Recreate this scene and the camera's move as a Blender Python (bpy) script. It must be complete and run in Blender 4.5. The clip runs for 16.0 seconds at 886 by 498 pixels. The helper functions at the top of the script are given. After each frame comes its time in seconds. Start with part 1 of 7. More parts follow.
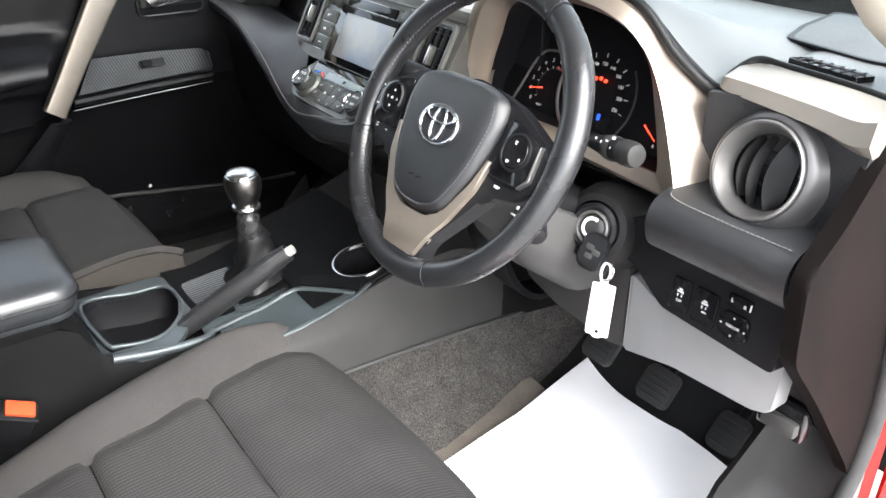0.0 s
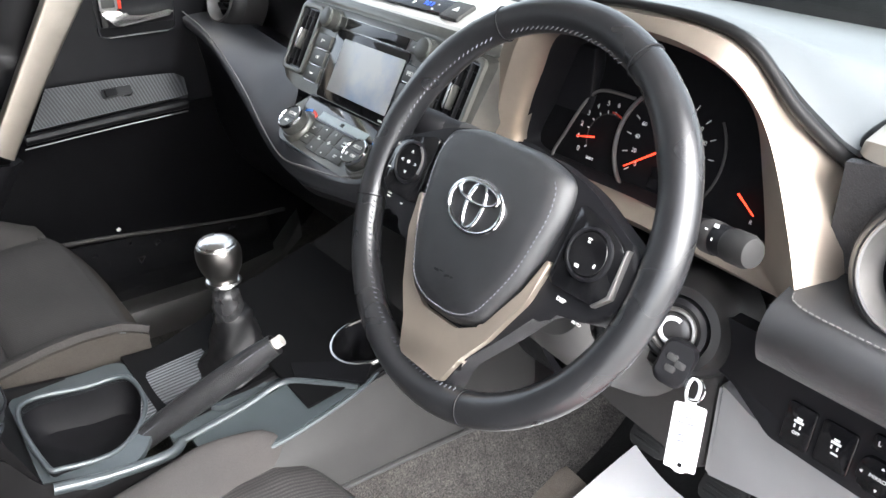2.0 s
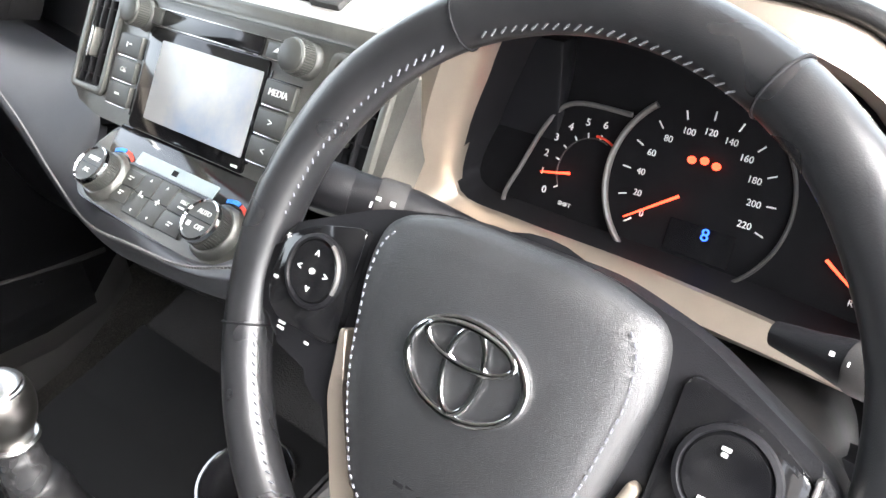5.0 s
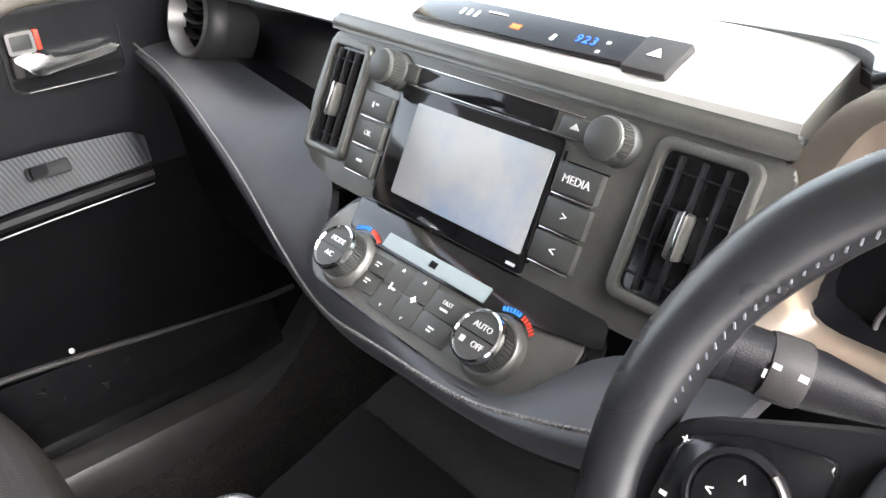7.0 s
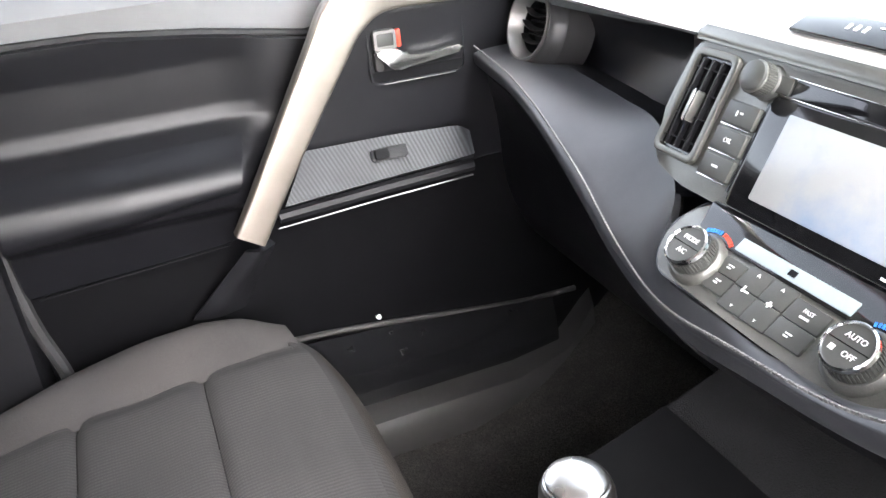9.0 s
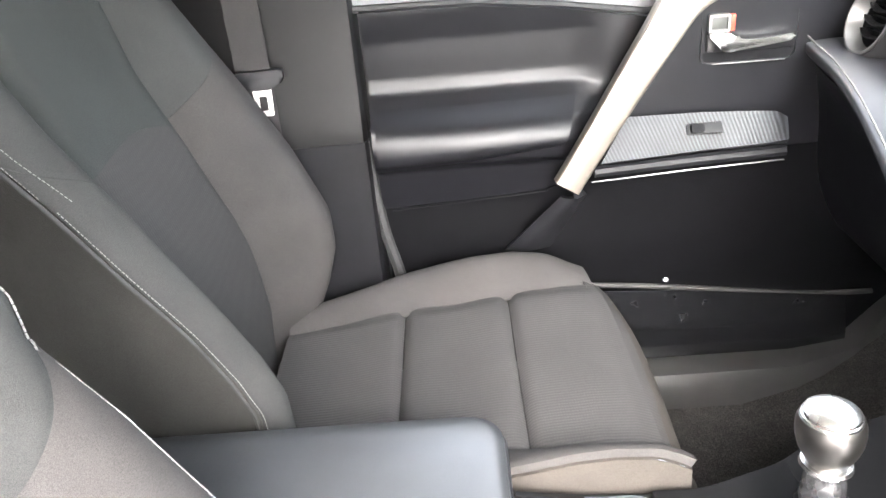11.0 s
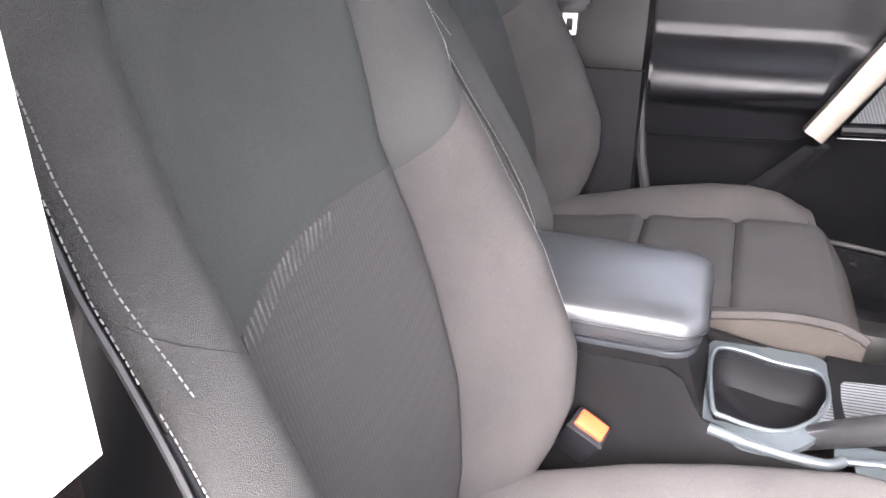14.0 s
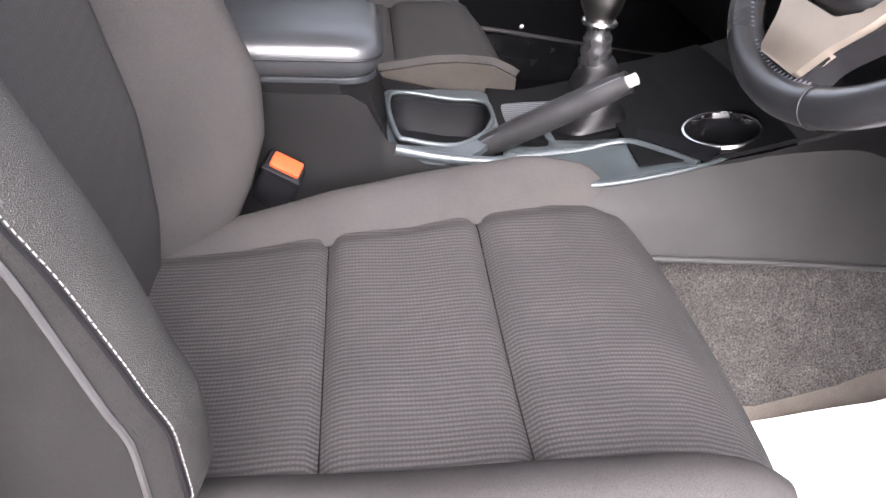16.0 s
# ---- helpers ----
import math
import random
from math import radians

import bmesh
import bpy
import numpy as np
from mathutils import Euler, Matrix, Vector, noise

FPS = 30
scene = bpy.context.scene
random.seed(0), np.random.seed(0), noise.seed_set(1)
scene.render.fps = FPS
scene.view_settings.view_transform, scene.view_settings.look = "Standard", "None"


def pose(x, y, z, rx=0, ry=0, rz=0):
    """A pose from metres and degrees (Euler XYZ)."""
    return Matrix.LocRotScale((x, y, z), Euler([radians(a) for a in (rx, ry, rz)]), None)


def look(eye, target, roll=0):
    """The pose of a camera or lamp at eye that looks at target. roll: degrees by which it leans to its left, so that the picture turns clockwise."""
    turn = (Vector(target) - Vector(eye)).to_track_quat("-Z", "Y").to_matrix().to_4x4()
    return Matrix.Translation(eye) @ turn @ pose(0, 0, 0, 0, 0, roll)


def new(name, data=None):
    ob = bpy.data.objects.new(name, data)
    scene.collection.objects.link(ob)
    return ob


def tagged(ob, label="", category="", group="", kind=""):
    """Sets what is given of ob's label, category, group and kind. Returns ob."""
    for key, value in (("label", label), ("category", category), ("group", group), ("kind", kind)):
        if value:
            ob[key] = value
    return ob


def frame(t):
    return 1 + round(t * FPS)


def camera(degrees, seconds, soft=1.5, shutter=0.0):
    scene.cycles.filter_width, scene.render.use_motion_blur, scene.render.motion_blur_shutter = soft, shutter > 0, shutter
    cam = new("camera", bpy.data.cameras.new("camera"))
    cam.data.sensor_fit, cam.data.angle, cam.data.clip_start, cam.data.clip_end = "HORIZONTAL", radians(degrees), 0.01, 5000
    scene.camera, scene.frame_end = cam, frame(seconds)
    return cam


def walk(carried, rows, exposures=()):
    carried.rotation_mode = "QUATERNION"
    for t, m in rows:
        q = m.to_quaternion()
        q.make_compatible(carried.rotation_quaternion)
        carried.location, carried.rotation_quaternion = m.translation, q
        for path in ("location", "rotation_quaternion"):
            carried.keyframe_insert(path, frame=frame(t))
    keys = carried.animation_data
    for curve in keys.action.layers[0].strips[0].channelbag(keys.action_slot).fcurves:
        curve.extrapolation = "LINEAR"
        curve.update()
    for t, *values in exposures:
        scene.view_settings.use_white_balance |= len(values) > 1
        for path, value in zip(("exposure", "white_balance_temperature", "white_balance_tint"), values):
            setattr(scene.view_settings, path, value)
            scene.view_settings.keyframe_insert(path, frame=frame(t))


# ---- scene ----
cam = camera(57.6, 16.0)
METRES, EYE, TILT, LEAN, TURN = 1.35, 1.2, -27.0, 0.0, 35.0
PATH = [
    (0, (1.085, 0.345, 1.093), (-0.338, 1.4, 0.165), 0.6),
    (0.5, (1.052, 0.361, 1.091), (-0.371, 1.415, 0.162), 0.6),
    (1, (1.012, 0.385, 1.094), (-0.417, 1.437, 0.171), 0.5),
    (1.5, (0.943, 0.423, 1.086), (-0.485, 1.478, 0.166), 0.5),
    (2, (0.861, 0.463, 1.077), (-0.55, 1.533, 0.147), 0.2),
    (2.5, (0.795, 0.489, 1.063), (-0.558, 1.617, 0.116), 0.2),
    (3, (0.749, 0.512, 1.052), (-0.54, 1.7, 0.089), 0.3),
    (3.2, (0.731, 0.52, 1.045), (-0.53, 1.735, 0.077), 0.4),
    (5.3, (0.549, 0.64, 1.025), (-0.565, 1.964, 0.022), -0.1),
    (5.5, (0.53, 0.648, 1.028), (-0.596, 1.959, 0.021), -0.8),
    (6, (0.475, 0.669, 1.027), (-0.686, 1.949, 0.019), -2.2),
    (6.5, (0.426, 0.675, 1.031), (-0.781, 1.911, 0.022), -3.0),
    (7, (0.39, 0.65, 1.033), (-0.966, 1.738, 0.044), -3.3),
    (7.5, (0.383, 0.622, 1.037), (-1.081, 1.576, 0.063), -4.7),
    (8, (0.376, 0.596, 1.044), (-1.162, 1.443, 0.087), -5.5),
    (8.5, (0.376, 0.563, 1.043), (-1.235, 1.292, 0.11), -6.2),
    (8.7, (0.376, 0.556, 1.041), (-1.259, 1.241, 0.115), -5.7),
    (10.8, (0.521, 0.484, 1.072), (-1.258, 0.501, 0.156), -5.1),
    (11, (0.53, 0.482, 1.071), (-1.252, 0.419, 0.165), -5.2),
    (11.5, (0.524, 0.465, 1.072), (-1.24, 0.132, 0.189), -4.3),
    (12, (0.577, 0.466, 1.079), (-1.119, -0.141, 0.209), -4.8),
    (12.5, (0.668, 0.466, 1.077), (-0.994, -0.224, 0.204), -4.3),
    (13, (0.757, 0.465, 1.077), (-0.893, -0.244, 0.198), -3.6),
    (13.5, (0.836, 0.463, 1.063), (-0.825, -0.227, 0.187), -2.2),
    (14, (0.876, 0.483, 1.027), (-0.815, -0.119, 0.143), -0.2),
    (14.5, (0.925, 0.511, 0.994), (-0.798, 0.076, 0.078), 1.0),
    (15, (0.926, 0.507, 0.936), (-0.807, 0.311, -0.043), 2.3),
    (15.5, (0.933, 0.499, 0.896), (-0.773, 0.524, -0.147), 3.6),
    (16, (0.956, 0.473, 0.867), (-0.711, 0.689, -0.217), 3.8),
]
walk(cam, [(t, look(eye, target, roll)) for t, eye, target, roll in PATH],
     exposures=[(0.0, 2.75, 6300, 9), (3.0, 3.0, 6250, 11), (5.5, 3.78, 6450, 11), (6.5, 3.6, 6450, 12), (7.5, 3.25, 6450, 13), (8.0, 3.65, 6400, 14), (8.5, 3.8, 6350, 14), (11.0, 4.85, 6500, 12), (11.5, 4.62, 6500, 12), (12.5, 4.5, 6550, 15), (13.0, 4.45, 6600, 17), (13.5, 4.4, 6500, 20), (14.5, 3.85, 6350, 20), (15.5, 3.6, 6350, 20), (16.0, 3.15, 6350, 19)])

# world: bright overcast sky, a soft sun from the open driver's side
world = bpy.data.worlds.new("sky")
scene.world = world
world.use_nodes = True
wn = world.node_tree.nodes
sky = wn.new("ShaderNodeTexSky")
sky.sky_type = "NISHITA"
sky.sun_disc = False
sky.sun_elevation = radians(42)
sky.sun_rotation = radians(90)
sky.air_density, sky.dust_density, sky.ozone_density = 1.0, 4.0, 1.0
hue = wn.new("ShaderNodeHueSaturation")
hue.inputs["Saturation"].default_value = 0.3
world.node_tree.links.new(sky.outputs[0], hue.inputs["Color"])
world.node_tree.links.new(hue.outputs[0], wn["Background"].inputs["Color"])
wn["Background"].inputs["Strength"].default_value = 0.15
sun = bpy.data.lights.new("sun", "SUN")
sun.energy, sun.angle, sun.color = 0.6, radians(50), (1.0, 0.98, 0.95)
sun_ob = new("sun", sun)
sun_ob.matrix_world = look((7.0, 0.6, 6.9), (0, 0.6, 0.6))


# ---- materials ----
def material(name, colour, rough=0.6, metal=0.0, spec=0.5):
    m = bpy.data.materials.new(name)
    m.use_nodes = True
    b = m.node_tree.nodes["Principled BSDF"]
    b.inputs["Base Color"].default_value = (*colour, 1)
    b.inputs["Roughness"].default_value = rough
    b.inputs["Metallic"].default_value = metal
    b.inputs["Specular IOR Level"].default_value = spec
    return m, b


def surface(name, colour, rough=0.6, metal=0.0, spec=0.5, mottle=0.15, scale=30.0, grain=0.0, grain_scale=800.0,
            relief=0.0, kind="noise", stain=None, stain_scale=9.0, stain_amount=0.5):
    """A surface with broad mottling, fine grain and relief, in object space (metres)."""
    m, b = material(name, colour, rough, metal, spec)
    nt = m.node_tree
    n, l = nt.nodes, nt.links
    co = n.new("ShaderNodeTexCoord")

    def noise_node(s, detail=4.0, r=0.6):
        t = n.new("ShaderNodeTexNoise")
        t.inputs["Scale"].default_value, t.inputs["Detail"].default_value, t.inputs["Roughness"].default_value = s, detail, r
        l.new(co.outputs["Object"], t.inputs["Vector"])
        return t

    def ramp(src, lo, hi, a=0.3, c=0.7):
        r = n.new("ShaderNodeMapRange")
        r.inputs["From Min"].default_value, r.inputs["From Max"].default_value = a, c
        r.inputs["To Min"].default_value, r.inputs["To Max"].default_value = lo, hi
        l.new(src, r.inputs["Value"])
        return r.outputs[0]

    def times(colour_socket, factor_socket):
        x = n.new("ShaderNodeVectorMath")
        x.operation = "SCALE"
        l.new(colour_socket, x.inputs[0])
        l.new(factor_socket, x.inputs["Scale"])
        return x.outputs[0]

    rgb = n.new("ShaderNodeRGB")
    rgb.outputs[0].default_value = (*colour, 1)
    out = rgb.outputs[0]
    if stain:
        t = noise_node(stain_scale, 6.0, 0.65)
        mix = n.new("ShaderNodeMix")
        mix.data_type = "RGBA"
        mix.inputs[7].default_value = (*stain, 1)
        l.new(out, mix.inputs[6])
        l.new(ramp(t.outputs[0], 0, stain_amount, 0.42, 0.68), mix.inputs[0])
        out = mix.outputs[2]
    out = times(out, ramp(noise_node(scale).outputs[0], 1 - mottle, 1 + mottle))
    if grain:
        out = times(out, ramp(noise_node(grain_scale, 2.0).outputs[0], 1 - grain, 1 + grain))
    l.new(out, b.inputs["Base Color"])
    l.new(ramp(noise_node(scale * 0.6, 1.0).outputs[0], max(rough - 0.02, 0.02), min(rough + 0.03, 1)), b.inputs["Roughness"])
    if relief:
        bump = n.new("ShaderNodeBump")
        bump.inputs["Strength"].default_value = 1.0
        bump.inputs["Distance"].default_value = relief
        if kind == "leather":
            v = n.new("ShaderNodeTexVoronoi")
            v.feature = "DISTANCE_TO_EDGE"
            v.inputs["Scale"].default_value = grain_scale
            l.new(co.outputs["Object"], v.inputs["Vector"])
            l.new(ramp(v.outputs["Distance"], 0, 1, 0.0, 0.25), bump.inputs["Height"])
        elif kind == "ribs":
            w = n.new("ShaderNodeTexWave")
            w.bands_direction = "X"
            w.inputs["Scale"].default_value = grain_scale
            w.inputs["Distortion"].default_value = 0.6
            w.inputs["Detail"].default_value = 2.0
            l.new(co.outputs["Object"], w.inputs["Vector"])
            l.new(w.outputs["Fac"], bump.inputs["Height"])
        else:
            l.new(noise_node(grain_scale, 3.0).outputs[0], bump.inputs["Height"])
        l.new(bump.outputs[0], b.inputs["Normal"])
    return m


def ribbed(name, dark, light, pitch, direction, rough=0.85, relief=0.0006, wander=0.25, cross=0.0, spec=0.12):
    """Woven or moulded ribs of two tones, pitch in metres."""
    m, b = material(name, dark, rough, 0.0, spec)
    nt = m.node_tree
    n, l = nt.nodes, nt.links
    co = n.new("ShaderNodeTexCoord")
    w = n.new("ShaderNodeTexWave")
    w.bands_direction = direction
    w.inputs["Scale"].default_value = 0.314 / pitch
    w.inputs["Distortion"].default_value = wander
    w.inputs["Detail"].default_value = 1.0
    w.inputs["Detail Scale"].default_value = 0.3
    l.new(co.outputs["Object"], w.inputs["Vector"])
    t = n.new("ShaderNodeTexNoise")
    t.inputs["Scale"].default_value, t.inputs["Detail"].default_value = 14.0, 5.0
    l.new(co.outputs["Object"], t.inputs["Vector"])
    fine = n.new("ShaderNodeTexNoise")
    fine.inputs["Scale"].default_value, fine.inputs["Detail"].default_value = 900.0, 2.0
    l.new(co.outputs["Object"], fine.inputs["Vector"])
    lines = w.outputs["Fac"]
    if cross:
        # short dashes across the ribs, as in a woven cloth
        w2 = n.new("ShaderNodeTexWave")
        w2.bands_direction = "Y" if direction == "X" else "X"
        w2.inputs["Scale"].default_value = 0.314 / cross
        w2.inputs["Distortion"].default_value = 0.4
        l.new(co.outputs["Object"], w2.inputs["Vector"])
        half = n.new("ShaderNodeMapRange")
        half.inputs["To Min"].default_value, half.inputs["To Max"].default_value = 0.55, 1.0
        l.new(w2.outputs["Fac"], half.inputs["Value"])
        both = n.new("ShaderNodeMath")
        both.operation = "MULTIPLY"
        l.new(lines, both.inputs[0])
        l.new(half.outputs[0], both.inputs[1])
        lines = both.outputs[0]
    fade = n.new("ShaderNodeMath")
    fade.operation = "MULTIPLY"
    l.new(lines, fade.inputs[0])
    patch = n.new("ShaderNodeMapRange")
    patch.inputs["From Min"].default_value, patch.inputs["From Max"].default_value = 0.35, 0.6
    patch.inputs["To Min"].default_value, patch.inputs["To Max"].default_value = 0.55, 1.0
    l.new(t.outputs[0], patch.inputs["Value"])
    l.new(patch.outputs[0], fade.inputs[1])
    mix = n.new("ShaderNodeMix")
    mix.data_type = "RGBA"
    mix.inputs[6].default_value, mix.inputs[7].default_value = (*dark, 1), (*light, 1)
    l.new(fade.outputs[0], mix.inputs[0])
    sc = n.new("ShaderNodeMapRange")
    sc.inputs["To Min"].default_value, sc.inputs["To Max"].default_value = 0.6, 1.4
    l.new(fine.outputs[0], sc.inputs["Value"])
    tm = n.new("ShaderNodeVectorMath")
    tm.operation = "SCALE"
    l.new(mix.outputs[2], tm.inputs[0])
    l.new(sc.outputs[0], tm.inputs["Scale"])
    l.new(tm.outputs[0], b.inputs["Base Color"])
    bump = n.new("ShaderNodeBump")
    bump.inputs["Distance"].default_value = relief
    l.new(w.outputs["Fac"], bump.inputs["Height"])
    l.new(bump.outputs[0], b.inputs["Normal"])
    return m


def glow(name, colour, strength):
    m, b = material(name, tuple(c * 0.3 for c in colour), 0.5)
    b.inputs["Emission Color"].default_value = (*colour, 1)
    b.inputs["Emission Strength"].default_value = strength
    return m


M = {}
M["fabric"] = surface("seat_fabric", (0.0425, 0.0405, 0.0398), 0.9, spec=0.12, mottle=0.12, scale=11, grain=0.35, grain_scale=1500, relief=0.0004,
                      stain=(0.066, 0.059, 0.055), stain_scale=6.0, stain_amount=0.3)
M["fabric_back"] = surface("seat_fabric_upper", (0.034, 0.0365, 0.0355), 0.92, spec=0.12, mottle=0.1, scale=9, grain=0.35, grain_scale=1700, relief=0.0004)
# darker copy of the seat fabric, for bolsters turned from the light
M["fabric_dark"] = surface("shaded_bolster_fabric", (0.039, 0.0395, 0.0385), 0.9, spec=0.12, mottle=0.12, scale=11, grain=0.3, grain_scale=1500, relief=0.0004)
M["fabric_side"] = surface("seat_side_fabric", (0.024, 0.0235, 0.023), 0.62, spec=0.15, mottle=0.15, scale=14, grain=0.3, grain_scale=1200, relief=0.0005,
                           kind="leather")
# lighter copy of the seat side, its light put into the colour
M["flank"] = surface("lit_flank_fabric", (0.043, 0.042, 0.038), 0.7, spec=0.2, mottle=0.15, scale=12, grain=0.3, grain_scale=1200, relief=0.0004, kind="leather")
M["bolster_leather"] = surface("dark_grained_bolster", (0.027, 0.0268, 0.0255), 0.5, spec=0.3, mottle=0.2, scale=14, grain=0.2, grain_scale=900, relief=0.0003, kind="leather")
M["fabric_front"] = surface("seat_front_fabric", (0.040, 0.0358, 0.0315), 0.9, spec=0.12, mottle=0.2, scale=12, grain=0.3, grain_scale=1300, relief=0.0004,
                            stain=(0.060, 0.052, 0.045), stain_scale=8, stain_amount=0.4)
M["ribs"] = ribbed("ribbed_seat_fabric", (0.029, 0.028, 0.0285), (0.067, 0.0625, 0.061), 0.0054, "X", cross=0.0034, relief=0.0003)
M["ribs_soft"] = ribbed("softly_ribbed_seat_fabric", (0.041, 0.040, 0.0395), (0.062, 0.059, 0.058), 0.0054, "X", cross=0.0034, relief=0.0002)
M["ribs_back"] = ribbed("ribbed_back_fabric", (0.036, 0.035, 0.0352), (0.047, 0.0455, 0.0448), 0.0052, "X", relief=0.0001, cross=0.0034)
M["thread"] = surface("pale_thread", (0.16, 0.157, 0.153), 0.8, mottle=0.2, scale=200)
M["thread_grey"] = surface("grey_thread", (0.13, 0.135, 0.155), 0.8, mottle=0.2, scale=200)
M["leather"] = surface("black_leather", (0.015, 0.0155, 0.017), 0.33, mottle=0.25, scale=25, grain=0.15, kind="leather", relief=0.00009, grain_scale=1400,
                       spec=0.95)
M["grip"] = surface("shiny_grip_leather", (0.018, 0.018, 0.019), 0.34, spec=0.85, mottle=0.3, scale=60, grain=0.15, kind="leather", relief=0.0002, grain_scale=500)
M["worn_leather"] = surface("worn_black_leather", (0.015, 0.0155, 0.017), 0.28, mottle=0.14, scale=40, relief=0.00009, grain_scale=1400,
                            spec=0.7, stain=(0.05, 0.048, 0.046), stain_scale=40, stain_amount=0.08)
M["armrest"] = surface("armrest_leather", (0.030, 0.032, 0.035), 0.36, mottle=0.12, scale=20, grain=0.15, grain_scale=900, relief=0.00005, spec=0.8)
M["console"] = surface("black_console_plastic", (0.0052, 0.005, 0.0053), 0.40, spec=0.14, mottle=0.2, scale=20, relief=0.00005, grain_scale=900)
M["sleeve"] = surface("glossy_black_leather", (0.022, 0.022, 0.023), 0.26, spec=0.8, mottle=0.2, scale=60)
M["boot"] = surface("soft_black_leather", (0.007, 0.007, 0.0078), 0.42, mottle=0.25, scale=40, grain=0.1, relief=0.0002, grain_scale=700, spec=0.4)
M["dash_skin"] = surface("dash_soft_skin", (0.062, 0.063, 0.069), 0.40, mottle=0.12, scale=12, grain=0.1, relief=0.00004, grain_scale=1500, spec=0.4)
# a black skin greyed to hold the windscreen's glancing sheen
M["dash_top"] = surface("sheen_grey_dash_skin", (0.12, 0.126, 0.127), 0.36, spec=0.7, mottle=0.08, scale=8, grain=0.1, relief=0.00008, kind="leather", grain_scale=900)
M["plastic"] = surface("black_plastic", (0.010, 0.010, 0.0115), 0.42, spec=0.22, mottle=0.2, scale=20, relief=0.00006, kind="leather", grain_scale=900)
M["plastic_dark"] = surface("dark_door_plastic", (0.0085, 0.0085, 0.0102), 0.30, spec=0.4, mottle=0.2, scale=16, relief=0.00006, kind="leather", grain_scale=800)
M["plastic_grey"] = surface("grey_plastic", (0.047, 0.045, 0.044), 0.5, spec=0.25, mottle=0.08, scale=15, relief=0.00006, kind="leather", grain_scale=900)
# brown-black set below real plastic to hold the open door's shade
M["plastic_brown"] = surface("brown_black_plastic", (0.0050, 0.0036, 0.0034), 0.6, spec=0.06, mottle=0.15, scale=12, relief=0.00008, kind="leather", grain_scale=700)
M["grain_black"] = surface("grained_black_skin", (0.024, 0.024, 0.026), 0.45, spec=0.5, mottle=0.15, scale=20, relief=0.0003, kind="leather", grain_scale=420)
M["vent_body"] = surface("dark_satin_plastic", (0.036, 0.035, 0.036), 0.36, spec=0.5, mottle=0.08, scale=30)
M["mesh"] = ribbed("perforated_mesh", (0.05, 0.052, 0.054), (0.19, 0.20, 0.20), 0.0034, "X", rough=0.5, cross=0.0034, relief=0.0003, wander=0.0, spec=0.4)
M["tray_blue"] = surface("blue_grey_satin_plastic", (0.042, 0.052, 0.056), 0.34, spec=0.5, mottle=0.1, scale=25, relief=0.00004, grain_scale=1200)
# black plastic, deepened further to hold the dash's shade
M["deck_black"] = surface("black_fine_grain_plastic", (0.005, 0.005, 0.0053), 0.55, mottle=0.15, scale=12, relief=0.00005, grain_scale=1200, spec=0.08)
M["sill_dark"] = surface("dark_satin_sill_plastic", (0.044, 0.043, 0.042), 0.30, spec=0.7, mottle=0.12, scale=20)
M["door_matt"] = surface("matt_black_door_plastic", (0.0035, 0.0035, 0.0042), 0.55, spec=0.09, mottle=0.15, scale=14, relief=0.00006, kind="leather", grain_scale=700)
M["stroke"] = surface("pale_woven_border", (0.064, 0.064, 0.062), 0.9, spec=0.1, mottle=0.5, scale=40, grain=0.3, grain_scale=900)
M["deck"] = surface("blue_black_console_plastic", (0.019, 0.021, 0.024), 0.36, mottle=0.1, scale=15, relief=0.00005, grain_scale=1200, spec=0.32)
M["skirt"] = surface("dark_grey_skirt_plastic", (0.027, 0.0265, 0.026), 0.5, spec=0.25, mottle=0.12, scale=15, relief=0.00006, kind="leather", grain_scale=900)
M["shroud"] = surface("mid_grey_column_plastic", (0.06, 0.059, 0.058), 0.5, mottle=0.08, scale=18, spec=0.25)
M["pad_silver"] = surface("champagne_pad_paint", (0.38, 0.35, 0.305), 0.34, metal=0.5, mottle=0.05, scale=20, grain=0.05, grain_scale=3000)
M["gloss_black"] = surface("piano_black", (0.006, 0.006, 0.007), 0.09, mottle=0.3, scale=50, stain=(0.03, 0.03, 0.03), stain_scale=60, stain_amount=0.3)
M["stack"] = surface("dark_titanium_plastic", (0.128, 0.127, 0.116), 0.31, metal=0.45, mottle=0.18, scale=22, grain=0.22, grain_scale=1800, relief=0.00002)
M["button"] = surface("button_plastic", (0.052, 0.053, 0.049), 0.42, mottle=0.1, scale=60, grain=0.1, grain_scale=1500)
M["silver"] = surface("champagne_silver_paint", (0.44, 0.38, 0.315), 0.36, metal=0.75, mottle=0.07, scale=20, grain=0.06, grain_scale=3000)
M["handle_silver"] = surface("worn_champagne_paint", (0.27, 0.238, 0.203), 0.40, metal=0.75, mottle=0.08, scale=24, grain=0.06, grain_scale=3000)
M["thread_dark"] = surface("dark_grey_thread", (0.075, 0.078, 0.088), 0.8, mottle=0.2, scale=200)
M["silver_pale"] = surface("pale_silver_paint", (0.62, 0.60, 0.56), 0.36, metal=0.35, mottle=0.06, scale=20, grain=0.05, grain_scale=3000)
M["vent_silver"] = surface("satin_silver", (0.27, 0.262, 0.255), 0.38, metal=0.8, mottle=0.06, scale=40)
M["chrome"] = surface("chrome", (0.82, 0.83, 0.84), 0.1, metal=1.0, mottle=0.04, scale=60)
M["satin_chrome"] = surface("satin_chrome", (0.7, 0.69, 0.67), 0.25, metal=1.0, mottle=0.06, scale=60)
M["weave"] = ribbed("woven_look_trim", (0.014, 0.0145, 0.016), (0.062, 0.066, 0.072), 0.0030, "DIAGONAL", spec=0.4, rough=0.5, relief=0.0003, wander=0.05)
